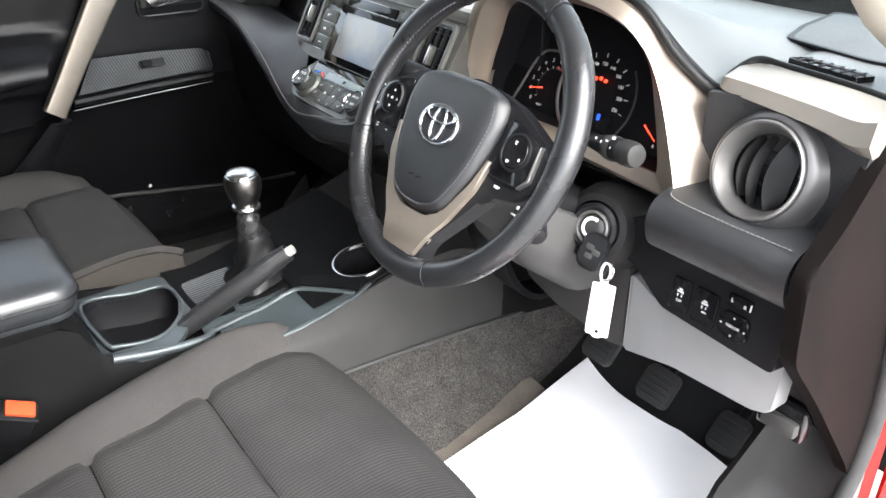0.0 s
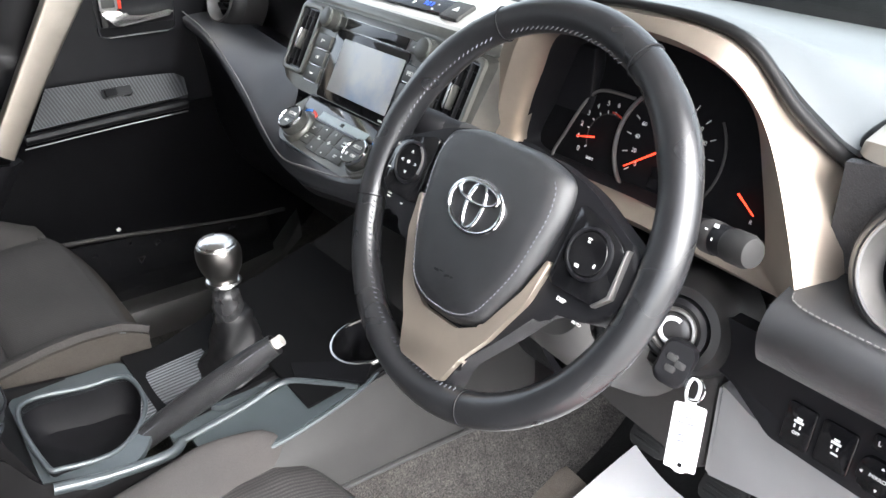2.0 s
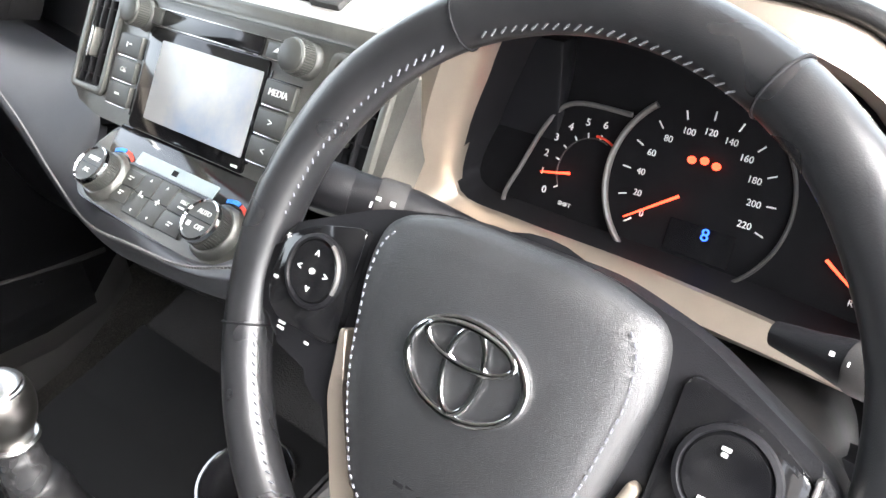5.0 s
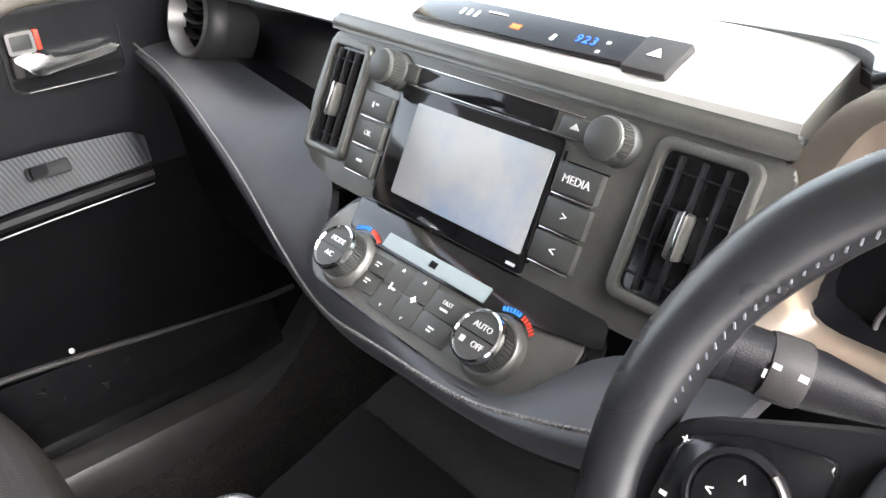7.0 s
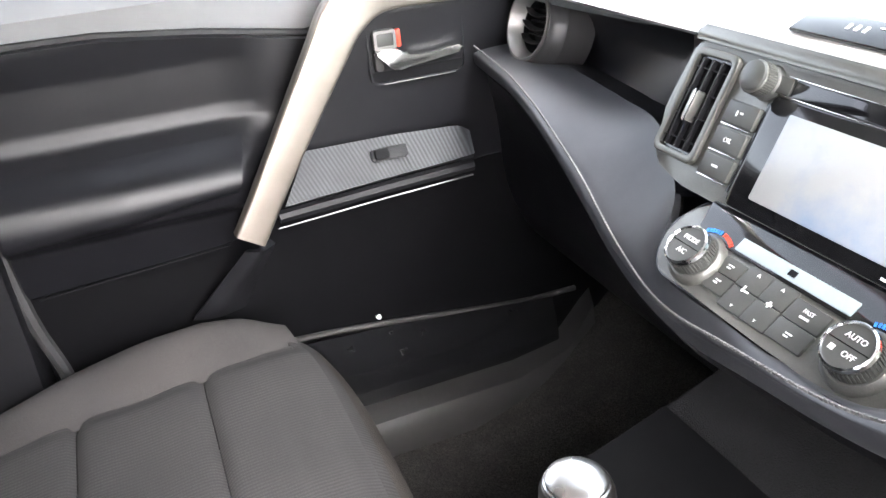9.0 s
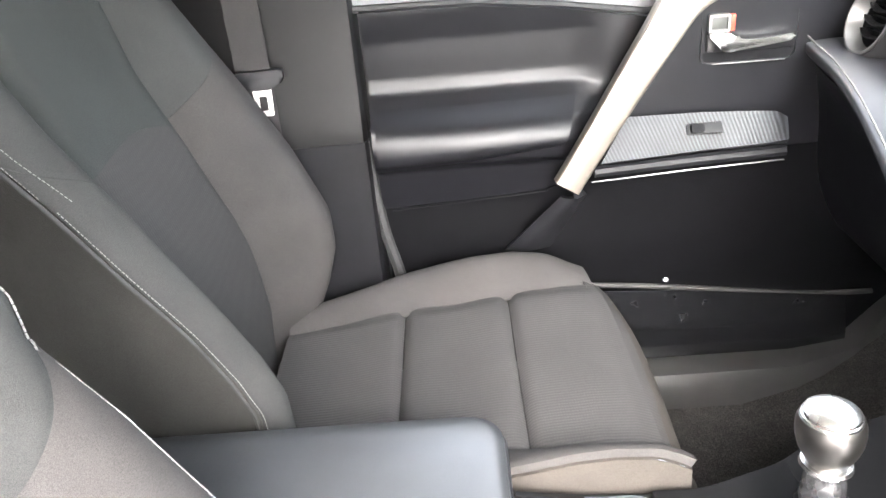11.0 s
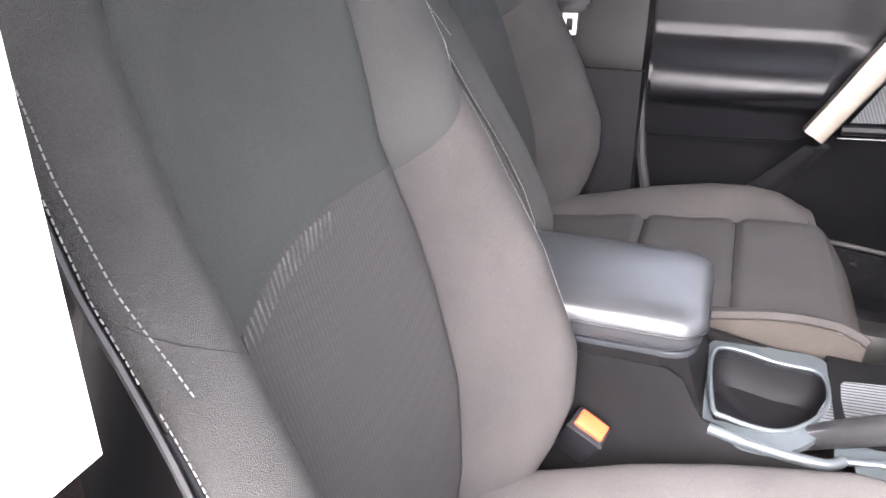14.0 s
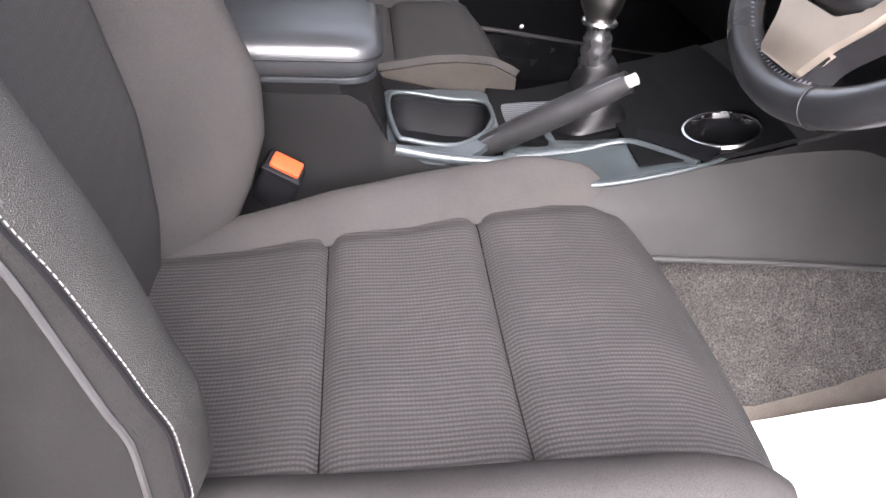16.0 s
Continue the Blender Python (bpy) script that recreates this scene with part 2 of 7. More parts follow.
M["weave_dark"] = ribbed("dark_woven_look_trim", (0.03, 0.03, 0.032), (0.17, 0.18, 0.19), 0.0062, "X", rough=0.4, relief=0.0005, wander=0.05)
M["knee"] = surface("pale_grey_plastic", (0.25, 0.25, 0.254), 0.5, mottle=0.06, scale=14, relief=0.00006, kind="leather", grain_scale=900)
M["trim_blue"] = surface("blue_grey_metallic", (0.070, 0.082, 0.088), 0.36, metal=0.3, mottle=0.1, scale=30)
M["dark_chrome"] = surface("dark_chrome", (0.15, 0.143, 0.135), 0.34, metal=1.0, mottle=0.08, scale=60)
M["carpet"] = surface("dark_carpet", (0.036, 0.034, 0.032), 0.98, mottle=0.3, scale=30, grain=0.8, grain_scale=420, relief=0.003,
                      stain=(0.075, 0.066, 0.060), stain_scale=190, stain_amount=0.5)
M["carpet_black"] = surface("black_carpet", (0.007, 0.007, 0.0075), 0.98, mottle=0.3, scale=25, grain=0.5, grain_scale=600, relief=0.002)
M["mat_edge"] = surface("beige_mat_backing", (0.115, 0.100, 0.085), 0.9, mottle=0.2, scale=12, grain=0.2, grain_scale=700, relief=0.001)
M["paper"] = surface("white_paper", (0.86, 0.86, 0.87), 0.6, mottle=0.02, scale=10, relief=0.0003, grain_scale=40)
M["tag"] = surface("white_tag_plastic", (0.82, 0.82, 0.83), 0.4, mottle=0.02, scale=60)
M["ink"] = surface("faded_ink", (0.22, 0.23, 0.28), 0.7, mottle=0.3, scale=300)
M["mark"] = surface("white_marking", (0.72, 0.72, 0.70), 0.6, mottle=0.1, scale=300)
# pale base and blue patches are the sky's reflection painted into the screen
M["screen"] = surface("painted_reflection_glass", (0.36, 0.365, 0.36), 0.2, mottle=0.04, scale=12, stain=(0.17, 0.25, 0.38), stain_scale=9, stain_amount=0.75)
M["lcd"] = surface("lcd_panel", (0.27, 0.32, 0.33), 0.25, mottle=0.04, scale=30)
M["red_paint"] = surface("red_car_paint", (0.40, 0.010, 0.008), 0.22, mottle=0.04, scale=8, spec=0.6)
M["rubber"] = surface("black_rubber", (0.03, 0.03, 0.03), 0.65, mottle=0.2, scale=40)
M["headliner"] = surface("grey_headliner", (0.42, 0.41, 0.38), 0.95, mottle=0.06, scale=12, grain=0.1, grain_scale=900)
M["pillar_pale"] = surface("pale_pillar_trim", (0.70, 0.68, 0.63), 0.7, mottle=0.04, scale=12)
M["plastic_cover"] = surface("charcoal_pillar_plastic", (0.011, 0.0108, 0.011), 0.36, spec=0.24, mottle=0.1, scale=15, relief=0.00006, kind="leather", grain_scale=900)
M["pillar"] = surface("beige_pillar_trim", (0.46, 0.42, 0.35), 0.8, mottle=0.06, scale=12, grain=0.1, grain_scale=900)
M["red_plastic"] = surface("red_plastic", (0.75, 0.06, 0.03), 0.4, mottle=0.08, scale=60)
M["orange"] = surface("orange_red_button", (0.50, 0.075, 0.025), 0.5, spec=0.2, mottle=0.08, scale=80)
M["blue_mark"] = surface("blue_marking", (0.03, 0.22, 0.75), 0.5, mottle=0.05, scale=60)
M["webbing"] = surface("grey_webbing", (0.026, 0.024, 0.024), 0.8, mottle=0.12, scale=20, grain=0.25, grain_scale=900, relief=0.0004)
M["concrete"] = surface("pale_concrete", (0.52, 0.51, 0.49), 0.9, mottle=0.1, scale=0.8, grain=0.12, grain_scale=40, stain=(0.36, 0.35, 0.33), stain_scale=0.3)
M["dial"] = surface("matt_black_dial", (0.006, 0.006, 0.007), 0.6, spec=0.12, mottle=0.2, scale=50)
M["lit_red"] = glow("lit_red", (1.0, 0.05, 0.02), 0.6)
M["lit_blue"] = glow("lit_blue", (0.03, 0.12, 0.9), 0.35)
M["lit_orange"] = glow("lit_orange", (1.0, 0.25, 0.05), 0.15)
M["lit_white"] = glow("lit_white", (0.9, 0.9, 0.95), 0.25)
def tinted(name, colour):
    m = bpy.data.materials.new(name)
    m.use_nodes = True
    n, l = m.node_tree.nodes, m.node_tree.links
    b = n["Principled BSDF"]
    b.inputs["Roughness"].default_value = 0.02
    b.inputs["Base Color"].default_value = (0, 0, 0, 1)
    clear = n.new("ShaderNodeBsdfTransparent")
    clear.inputs[0].default_value = (*colour, 1)
    mix = n.new("ShaderNodeMixShader")
    mix.inputs[0].default_value = 0.06
    l.new(clear.outputs[0], mix.inputs[1])
    l.new(b.outputs[0], mix.inputs[2])
    l.new(mix.outputs[0], n["Material Output"].inputs["Surface"])
    return m


M["screen_glass"] = tinted("green_tinted_windscreen", (0.93, 0.96, 0.95))
M["privacy_glass"] = tinted("dark_privacy_glass", (0.10, 0.11, 0.11))
M["side_glass"] = tinted("grey_tinted_window", (0.93, 0.95, 0.95))
gl, gb = material("window_glass", (1, 1, 1), 0.0)
gb.inputs["Transmission Weight"].default_value = 1.0
gb.inputs["IOR"].default_value = 1.01


# ---- building tools ----
WORLD = {}


def thing(name, label, category, at=(0, 0, 0), group="", kind=""):
    ob = new(name)
    ob.empty_display_size = 0.05
    ob.location = at
    WORLD[ob] = Matrix.Translation(at)
    return tagged(ob, label, category, group, kind)


def part(name, bm, mat, parent=None, label="", smooth=40):
    """Links a bmesh, in world metres, as one mesh object under a thing or a part."""
    bmesh.ops.recalc_face_normals(bm, faces=bm.faces)
    me = bpy.data.meshes.new(name)
    bm.to_mesh(me)
    bm.free()
    me.materials.append(mat)
    for p in me.polygons:
        p.use_smooth = True
    me.set_sharp_from_angle(angle=radians(smooth))
    ob = new(name, me)
    WORLD[ob] = Matrix.Identity(4)
    if parent:
        ob.parent = parent
        ob.matrix_parent_inverse = WORLD[parent].inverted()
    if label:
        ob["label"] = label
    return ob


def solid(name, bm, mat, label, category, group="", kind="", smooth=40):
    return tagged(part(name, bm, mat, None, "", smooth), label, category, group, kind)


def axes(origin, x, y, z):
    m = Matrix.Identity(4)
    for i, a in enumerate((x, y, z)):
        for j in range(3):
            m[j][i] = a[j]
    m.translation = origin
    return m


def facing(origin, normal, up=(0, 0, 1), turn=0.0):
    """A frame whose z looks along normal and whose y is as near to up as it can be."""
    z = Vector(normal).normalized()
    x = Vector(up).cross(z).normalized()
    y = z.cross(x)
    return axes(origin, x, y, z) @ Matrix.Rotation(radians(turn), 4, "Z")


def joined(*bms):
    out = bmesh.new()
    for b in bms:
        me = bpy.data.meshes.new("join")
        b.to_mesh(me)
        b.free()
        out.from_mesh(me)
        bpy.data.meshes.remove(me)
    return out


def rbox(sx, sy, sz, bevel=0.002, at=(0, 0, 0), m=None, segs=2):
    bm = bmesh.new()
    bmesh.ops.create_cube(bm, size=1, matrix=Matrix.Translation(at) @ Matrix.Diagonal((sx, sy, sz, 1)))
    if bevel:
        bmesh.ops.bevel(bm, geom=bm.edges[:], offset=bevel, segments=segs, profile=0.5, affect="EDGES")
    if m:
        bm.transform(m)
    return bm


def prism(pts, z0, z1, bevel=0.0, m=None, segs=2, top_only=True):
    """A flat outline drawn up from z0 to z1, its upper rim rounded."""
    bm = bmesh.new()
    lo = [bm.verts.new((x, y, z0)) for x, y in pts]
    hi = [bm.verts.new((x, y, z1)) for x, y in pts]
    bm.faces.new(lo[::-1])
    top = bm.faces.new(hi)
    n = len(pts)
    for i in range(n):
        bm.faces.new((lo[i], lo[(i + 1) % n], hi[(i + 1) % n], hi[i]))
    if bevel:
        bmesh.ops.bevel(bm, geom=top.edges[:], offset=bevel, segments=segs, profile=0.5, affect="EDGES")
    if m:
        bm.transform(m)
    return bm


def rounded(w, h, r, n=5, cx=0.0, cy=0.0):
    out = []
    for sx, sy, a0 in ((1, 1, 0), (-1, 1, 90), (-1, -1, 180), (1, -1, 270)):
        for i in range(n + 1):
            a = radians(a0 + 90 * i / n)
            out.append((cx + sx * (w / 2 - r) + r * math.cos(a), cy + sy * (h / 2 - r) + r * math.sin(a)))
    return out


def round_poly(pts, r, n=4):
    out = []
    k = len(pts)
    for i in range(k):
        p, a, b = (Vector(pts[j % k]) for j in (i, i - 1, i + 1))
        da, db = (a - p), (b - p)
        ra = min(r, da.length * 0.45, db.length * 0.45)
        pa, pb = p + da.normalized() * ra, p + db.normalized() * ra
        for j in range(n + 1):
            t = j / n
            q = pa * (1 - t) ** 2 + p * 2 * t * (1 - t) + pb * t * t
            out.append((q.x, q.y))
    return out


def ring_prism(outer, inner, z0, z1, m=None, bevel=0.0):
    """A frame between two outlines with the same number of points."""
    bm = bmesh.new()
    n = len(outer)
    rows = [[bm.verts.new((x, y, z)) for x, y in pts] for pts, z in ((outer, z0), (outer, z1), (inner, z1), (inner, z0))]
    for k in range(4):
        a, b = rows[k], rows[(k + 1) % 4]
        for i in range(n):
            bm.faces.new((a[i], a[(i + 1) % n], b[(i + 1) % n], b[i]))
    if bevel:
        es = [e for e in bm.edges if all(abs(v.co.z - z1) < 1e-6 for v in e.verts) and len(e.link_faces) == 2
              and abs(e.link_faces[0].normal.dot(e.link_faces[1].normal)) < 0.5]
        bm.normal_update()
        es = [e for e in bm.edges if all(abs(v.co.z - z1) < 1e-6 for v in e.verts) and abs(e.calc_face_angle(0)) > 1.0]
        bmesh.ops.bevel(bm, geom=es, offset=bevel, segments=2, profile=0.5, affect="EDGES")
    if m:
        bm.transform(m)
    return bm


def lathe(profile, n=32, m=None):
    """A profile of (radius, height) turned about z, closed where the radius is nought."""
    bm = bmesh.new()
    rows = []
    for r, z in profile:
        if r < 1e-6:
            rows.append([bm.verts.new((0, 0, z))])
        else:
            rows.append([bm.verts.new((r * math.cos(2 * math.pi * i / n), r * math.sin(2 * math.pi * i / n), z)) for i in range(n)])
    for a, b in zip(rows, rows[1:]):
        for i in range(n):
            j = (i + 1) % n
            if len(a) == 1 and len(b) > 1:
                bm.faces.new((a[0], b[i], b[j]))
            elif len(b) == 1 and len(a) > 1:
                bm.faces.new((a[i], a[j], b[0]))
            elif len(a) > 1:
                bm.faces.new((a[i], a[j], b[j], b[i]))
    if m:
        bm.transform(m)
    return bm


def spline(pts, n=8, closed=False):
    """A smooth line through the points."""
    p = [Vector(q) for q in pts]
    k = len(p)
    out = []
    for i in range(k if closed else k - 1):
        a, b, c, d = ((p[(i + j) % k] if closed else p[min(max(i + j, 0), k - 1)]) for j in (-1, 0, 1, 2))
        for j in range(n):
            t = j / n
            out.append(0.5 * ((2 * b) + (c - a) * t + (2 * a - 5 * b + 4 * c - d) * t * t + (3 * b - a - 3 * c + d) * t ** 3))
    if not closed:
        out.append(p[-1])
    return out


def loft(rings, cap=True, closed=False, m=None):
    """Skins a row of rings with equal numbers of points."""
    bm = bmesh.new()
    rows = [[bm.verts.new(q) for q in r] for r in rings]
    n = len(rows[0])
    for a, b in (zip(rows, rows[1:] + rows[:1]) if closed else zip(rows, rows[1:])):
        for i in range(n):
            j = (i + 1) % n
            bm.faces.new((a[i], a[j], b[j], b[i]))
    if cap and not closed:
        bm.faces.new(rows[0][::-1])
        bm.faces.new(rows[-1])
    if m:
        bm.transform(m)
    return bm


def tube(path, r, n=10, closed=False, flat=1.0, up=(0, 0, 1), m=None):
    """A round or flattened rod along a line; r may be a function of 0..1."""
    p = [Vector(q) for q in path]
    k = len(p)
    rings = []
    side = None
    for i in range(k):
        t = (p[(i + 1) % k] - p[i - 1]) if closed else (p[min(i + 1, k - 1)] - p[max(i - 1, 0)])
        t.normalize()
        if side is None:
            side = Vector(up).cross(t)
            if side.length < 0.1:
                side = Vector((1, 0, 0)).cross(t)
        side = (side - t * side.dot(t)).normalized()
        other = t.cross(side)
        rr = r(i / max(k - 1, 1)) if callable(r) else r
        rings.append([p[i] + side * rr * math.cos(2 * math.pi * j / n) + other * rr * flat * math.sin(2 * math.pi * j / n) for j in range(n)])
    return loft(rings, cap=not closed, closed=closed, m=m)


def sheet(fn, nu, nv, thick=0.004, m=None):
    """A surface fn(u, v) with thickness behind it."""
    P = [[Vector(fn(i / nu, j / nv)) for j in range(nv + 1)] for i in range(nu + 1)]
    bm = bmesh.new()
    front = [[bm.verts.new(q) for q in row] for row in P]
    back = []
    for i in range(nu + 1):
        row = []
        for j in range(nv + 1):
            du = P[min(i + 1, nu)][j] - P[max(i - 1, 0)][j]
            dv = P[i][min(j + 1, nv)] - P[i][max(j - 1, 0)]
            nn = du.cross(dv)
            nn = nn.normalized() if nn.length > 1e-12 else Vector((0, 0, 1))
            row.append(bm.verts.new(P[i][j] - nn * thick))
        back.append(row)
    for i in range(nu):
        for j in range(nv):
            bm.faces.new((front[i][j], front[i + 1][j], front[i + 1][j + 1], front[i][j + 1]))
            bm.faces.new((back[i][j], back[i][j + 1], back[i + 1][j + 1], back[i + 1][j]))
    for i in range(nu):
        bm.faces.new((front[i][0], back[i][0], back[i + 1][0], front[i + 1][0]))
        bm.faces.new((front[i][nv], front[i + 1][nv], back[i + 1][nv], back[i][nv]))
    for j in range(nv):
        bm.faces.new((front[0][j], front[0][j + 1], back[0][j + 1], back[0][j]))
        bm.faces.new((front[nu][j], back[nu][j], back[nu][j + 1], front[nu][j + 1]))
    if m:
        bm.transform(m)
    return bm


def between(lines, nv_smooth=True):
    """fn(u, v) over a row of lines, each a list of equally many points; u runs along the lines, v across them."""
    L = [[Vector(q) for q in line] for line in lines]
    k = len(L)

    def fn(u, v):
        def along(line):
            f = u * (len(line) - 1)
            i = min(int(f), len(line) - 2)
            return line[i].lerp(line[i + 1], f - i)
        f = v * (k - 1)
        i = min(int(f), k - 2)
        t = f - i
        a, b, c, d = (along(L[min(max(i + j, 0), k - 1)]) for j in (-1, 0, 1, 2))
        if not nv_smooth or k < 3:
            return b.lerp(c, t)
        return 0.5 * ((2 * b) + (c - a) * t + (2 * a - 5 * b + 4 * c - d) * t * t + (3 * b - a - 3 * c + d) * t ** 3)
    return fn


def stitches(path, gap=0.006, length=0.004, r=0.0006, lift=(0, 0, 0), slant=0.0, normal=(0, 0, 1)):
    """A row of single stitches along a line, joined."""
    p = [Vector(q) + Vector(lift) for q in path]
    bm = bmesh.new()
    carry = 0.0
    for a, b in zip(p, p[1:]):
        d = b - a
        L = d.length
        if L < 1e-9:
            continue
        d.normalize()
        s = carry
        while s < L:
            c = a + d * s
            nn = Vector(normal)
            sd = nn.cross(d)
            sd = sd.normalized() if sd.length > 0.05 else Vector((1, 0, 0)).cross(d).normalized()
            t = (d + sd * slant).normalized()
            q = axes(c, t, nn.cross(t).normalized() if nn.cross(t).length > 0.05 else sd, t.cross(sd).normalized())
            bmesh.ops.create_cube(bm, size=1, matrix=q @ Matrix.Diagonal((length, r * 2, r * 2, 1)))
            s += gap
        carry = s - L
    return bm


def words(text, size, m, depth=0.0003):
    cu = bpy.data.curves.new("lettering", "FONT")
    cu.body, cu.size, cu.align_x, cu.align_y, cu.extrude = text, size, "CENTER", "CENTER", depth
    ob = bpy.data.objects.new("lettering", cu)
    scene.collection.objects.link(ob)
    dg = bpy.context.evaluated_depsgraph_get()
    ev = ob.evaluated_get(dg)
    me = ev.to_mesh()
    bm = bmesh.new()
    bm.from_mesh(me)
    ev.to_mesh_clear()
    bpy.data.objects.remove(ob)
    bpy.data.curves.remove(cu)
    bm.transform(m)
    return bm


def bar(w, h, m, at=(0, 0), d=0.0006):
    return rbox(w, h, d, 0, (at[0], at[1], d / 2), m)


def lerp(a, b, t):
    return a + (b - a) * t


def sstep(a, b, x):
    t = min(max((x - a) / (b - a), 0), 1)
    return t * t * (3 - 2 * t)


def table(x, rows):
    """Straight interpolation in rows of (x, value)."""
    if x <= rows[0][0]:
        return rows[0][1]
    for (a, p), (b, q) in zip(rows, rows[1:]):
        if x <= b:
            return lerp(p, q, (x - a) / (b - a))
    return rows[-1][1]


def each(name, bms, mat, parent, label=""):
    for b in bms:
        part(name, b, mat, parent, label)


def stuff(name, bm, mat, parent, label=""):
    ob = part(name, bm, mat, parent, label)
    ob["kind"] = "stuff"
    return ob


# ---- the setting: ground, floor pan, shell ----
def floor_z(y):
    return table(y, [(0.2, 0.12), (0.95, 0.12), (1.10, 0.165), (1.25, 0.235), (1.40, 0.36), (1.52, 0.56)])


def tunnel_rise(x, y):
    return 0.25 * (1 - sstep(0.13, 0.26, abs(x))) * table(y, [(0.0, 0.9), (0.9, 1.0), (1.3, 1.0), (1.5, 0.4)])


bm = bmesh.new()
bmesh.ops.create_grid(bm, x_segments=8, y_segments=8, size=300, matrix=Matrix.Translation((0, 0, -0.42)))
solid("ground", bm, M["concrete"], "pale sunlit concrete ground beside the car", "ground", kind="structure")

solid("floor", sheet(lambda u, v: (lerp(-0.74, 0.70, u), lerp(-0.7, 1.55, v), floor_z(lerp(-0.7, 1.55, v)) + tunnel_rise(lerp(-0.74, 0.70, u), lerp(-0.7, 1.55, v))),
                     60, 60, 0.02), M["carpet"], "dark grey speckled carpet over the car floor and tunnel", "carpet", kind="structure")

# bulkhead behind the pedals and the dash
solid("wall_front", rbox(1.50, 0.03, 0.75, 0.004, (0, 1.56, 0.52)), M["carpet_black"], "black carpeted bulkhead behind the pedals", "bulkhead", kind="structure")
solid("wall_rear", rbox(1.56, 0.03, 1.28, 0.004, (0, -0.72, 0.69)), M["carpet_black"], "dark rear end of the cabin", "wall", kind="structure")
solid("ceiling", sheet(lambda u, v: (lerp(-0.62, 0.62, u), lerp(-0.72, 1.02, v), 1.30 + 0.03 * math.sin(math.pi * u) - 0.10 * sstep(0.7, 1, v)), 16, 16, 0.03),
      M["headliner"], "grey fabric headliner of the car roof", "headliner", kind="structure")

solid("kick_trim_left", rbox(0.02, 0.46, 0.62, 0.004, (-0.772, 1.31, 0.43)), M["carpet_black"], "black carpeted side of the passenger footwell", "trim", kind="structure")

# windscreen pillars, door pillar of the passenger's side
for nm, s in (("pillar_left", -1), ("pillar_right", 1)):
    solid(nm, tube([(s * 0.60, 1.02, 1.24), (s * 0.655, 1.09, 1.05), (s * 0.715, 1.14, 0.945), (s * 0.755, 1.165, 0.905), (s * 0.80, 1.20, 0.85)] if s > 0 else [(s * 0.62, 1.00, 1.24), (s * 0.68, 1.25, 1.06), (s * 0.73, 1.50, 0.87), (s * 0.74, 1.62, 0.76)], 0.038, 12, flat=0.7),
          M["pillar"], "beige trimmed windscreen pillar", "pillar", kind="structure")
bp = [(-0.775, 0.06), (-0.775, 0.335), (-0.70, 0.335), (-0.69, 0.33), (-0.685, 0.20), (-0.69, 0.10), (-0.70, 0.06)]


def pillar_ring(z, grow):
    return [(x + (0.0 if x < -0.74 else grow), y, z) for x, y in bp]


pillar = thing("pillar_center", "grey plastic door pillar with a stepped lower cover", "pillar", (-0.73, 0.2, 0.2), kind="structure")
part("upper_cover", loft([pillar_ring(0.655, 0.012), pillar_ring(0.68, 0.012), pillar_ring(0.72, 0.004), pillar_ring(0.95, -0.005), pillar_ring(1.28, 0.05)]),
     M["plastic_cover"], pillar, "dark grey plastic upper pillar cover")
part("lower_cover", loft([pillar_ring(0.14, 0.03), pillar_ring(0.45, 0.0), pillar_ring(0.65, 0.0)]), M["plastic"], pillar, "black plastic lower pillar cover")

# door pillar of the driver's side, pale above and dark below
solid("pillar_driver_upper", loft([[(0.775, 0.10, z), (0.775, 0.285, z), (0.70, 0.288, z), (0.69, 0.27, z), (0.69, 0.12, z)] for z in (0.83, 0.86, 1.1, 1.30)]),
      M["pillar_pale"], "pale trimmed door pillar in bright daylight", "pillar", kind="structure")
solid("pillar_driver_lower", loft([[(0.77, 0.06, z), (0.77, 0.28, z), (0.705, 0.28, z), (0.695, 0.26, z), (0.695, 0.08, z)] for z in (0.14, 0.5, 0.826)]),
      M["plastic_brown"], "brown-black lower cover of the door pillar", "pillar", kind="structure")
solid("windscreen", sheet(lambda u, v: (lerp(-0.66 - 0.07 * v, 0.66 + 0.07 * v, u), lerp(1.03, 1.63, v) + 0.03 * math.sin(math.pi * u), lerp(1.205, 0.79, v)), 12, 8, 0.004),
      M["screen_glass"], "green-tinted laminated windscreen", "windscreen", kind="structure")

# rear door and rear side behind the passenger's seat
solid("wall_left_rear", rbox(0.03, 0.76, 0.80, 0.01, (-0.765, -0.33, 0.49)), M["plastic_dark"], "dark rear door trim behind the pillar", "door trim", kind="structure")
solid("window_rear_left", rbox(0.006, 0.72, 0.34, 0.002, (-0.75, -0.33, 1.05)), M["privacy_glass"], "dark tinted rear side window", "window", kind="structure")

# unseen rear side, mirrored from the left to shut out light from behind
solid("wall_right_rear", rbox(0.03, 0.70, 0.80, 0.01, (0.765, -0.36, 0.49)), M["plastic_dark"], "unseen rear door trim on the driver's side, keeps light out", "door trim", kind="structure")
solid("window_rear_right", rbox(0.006, 0.70, 0.34, 0.002, (0.75, -0.36, 1.05)), M["privacy_glass"], "unseen dark rear window on the driver's side, keeps light out", "window", kind="structure")

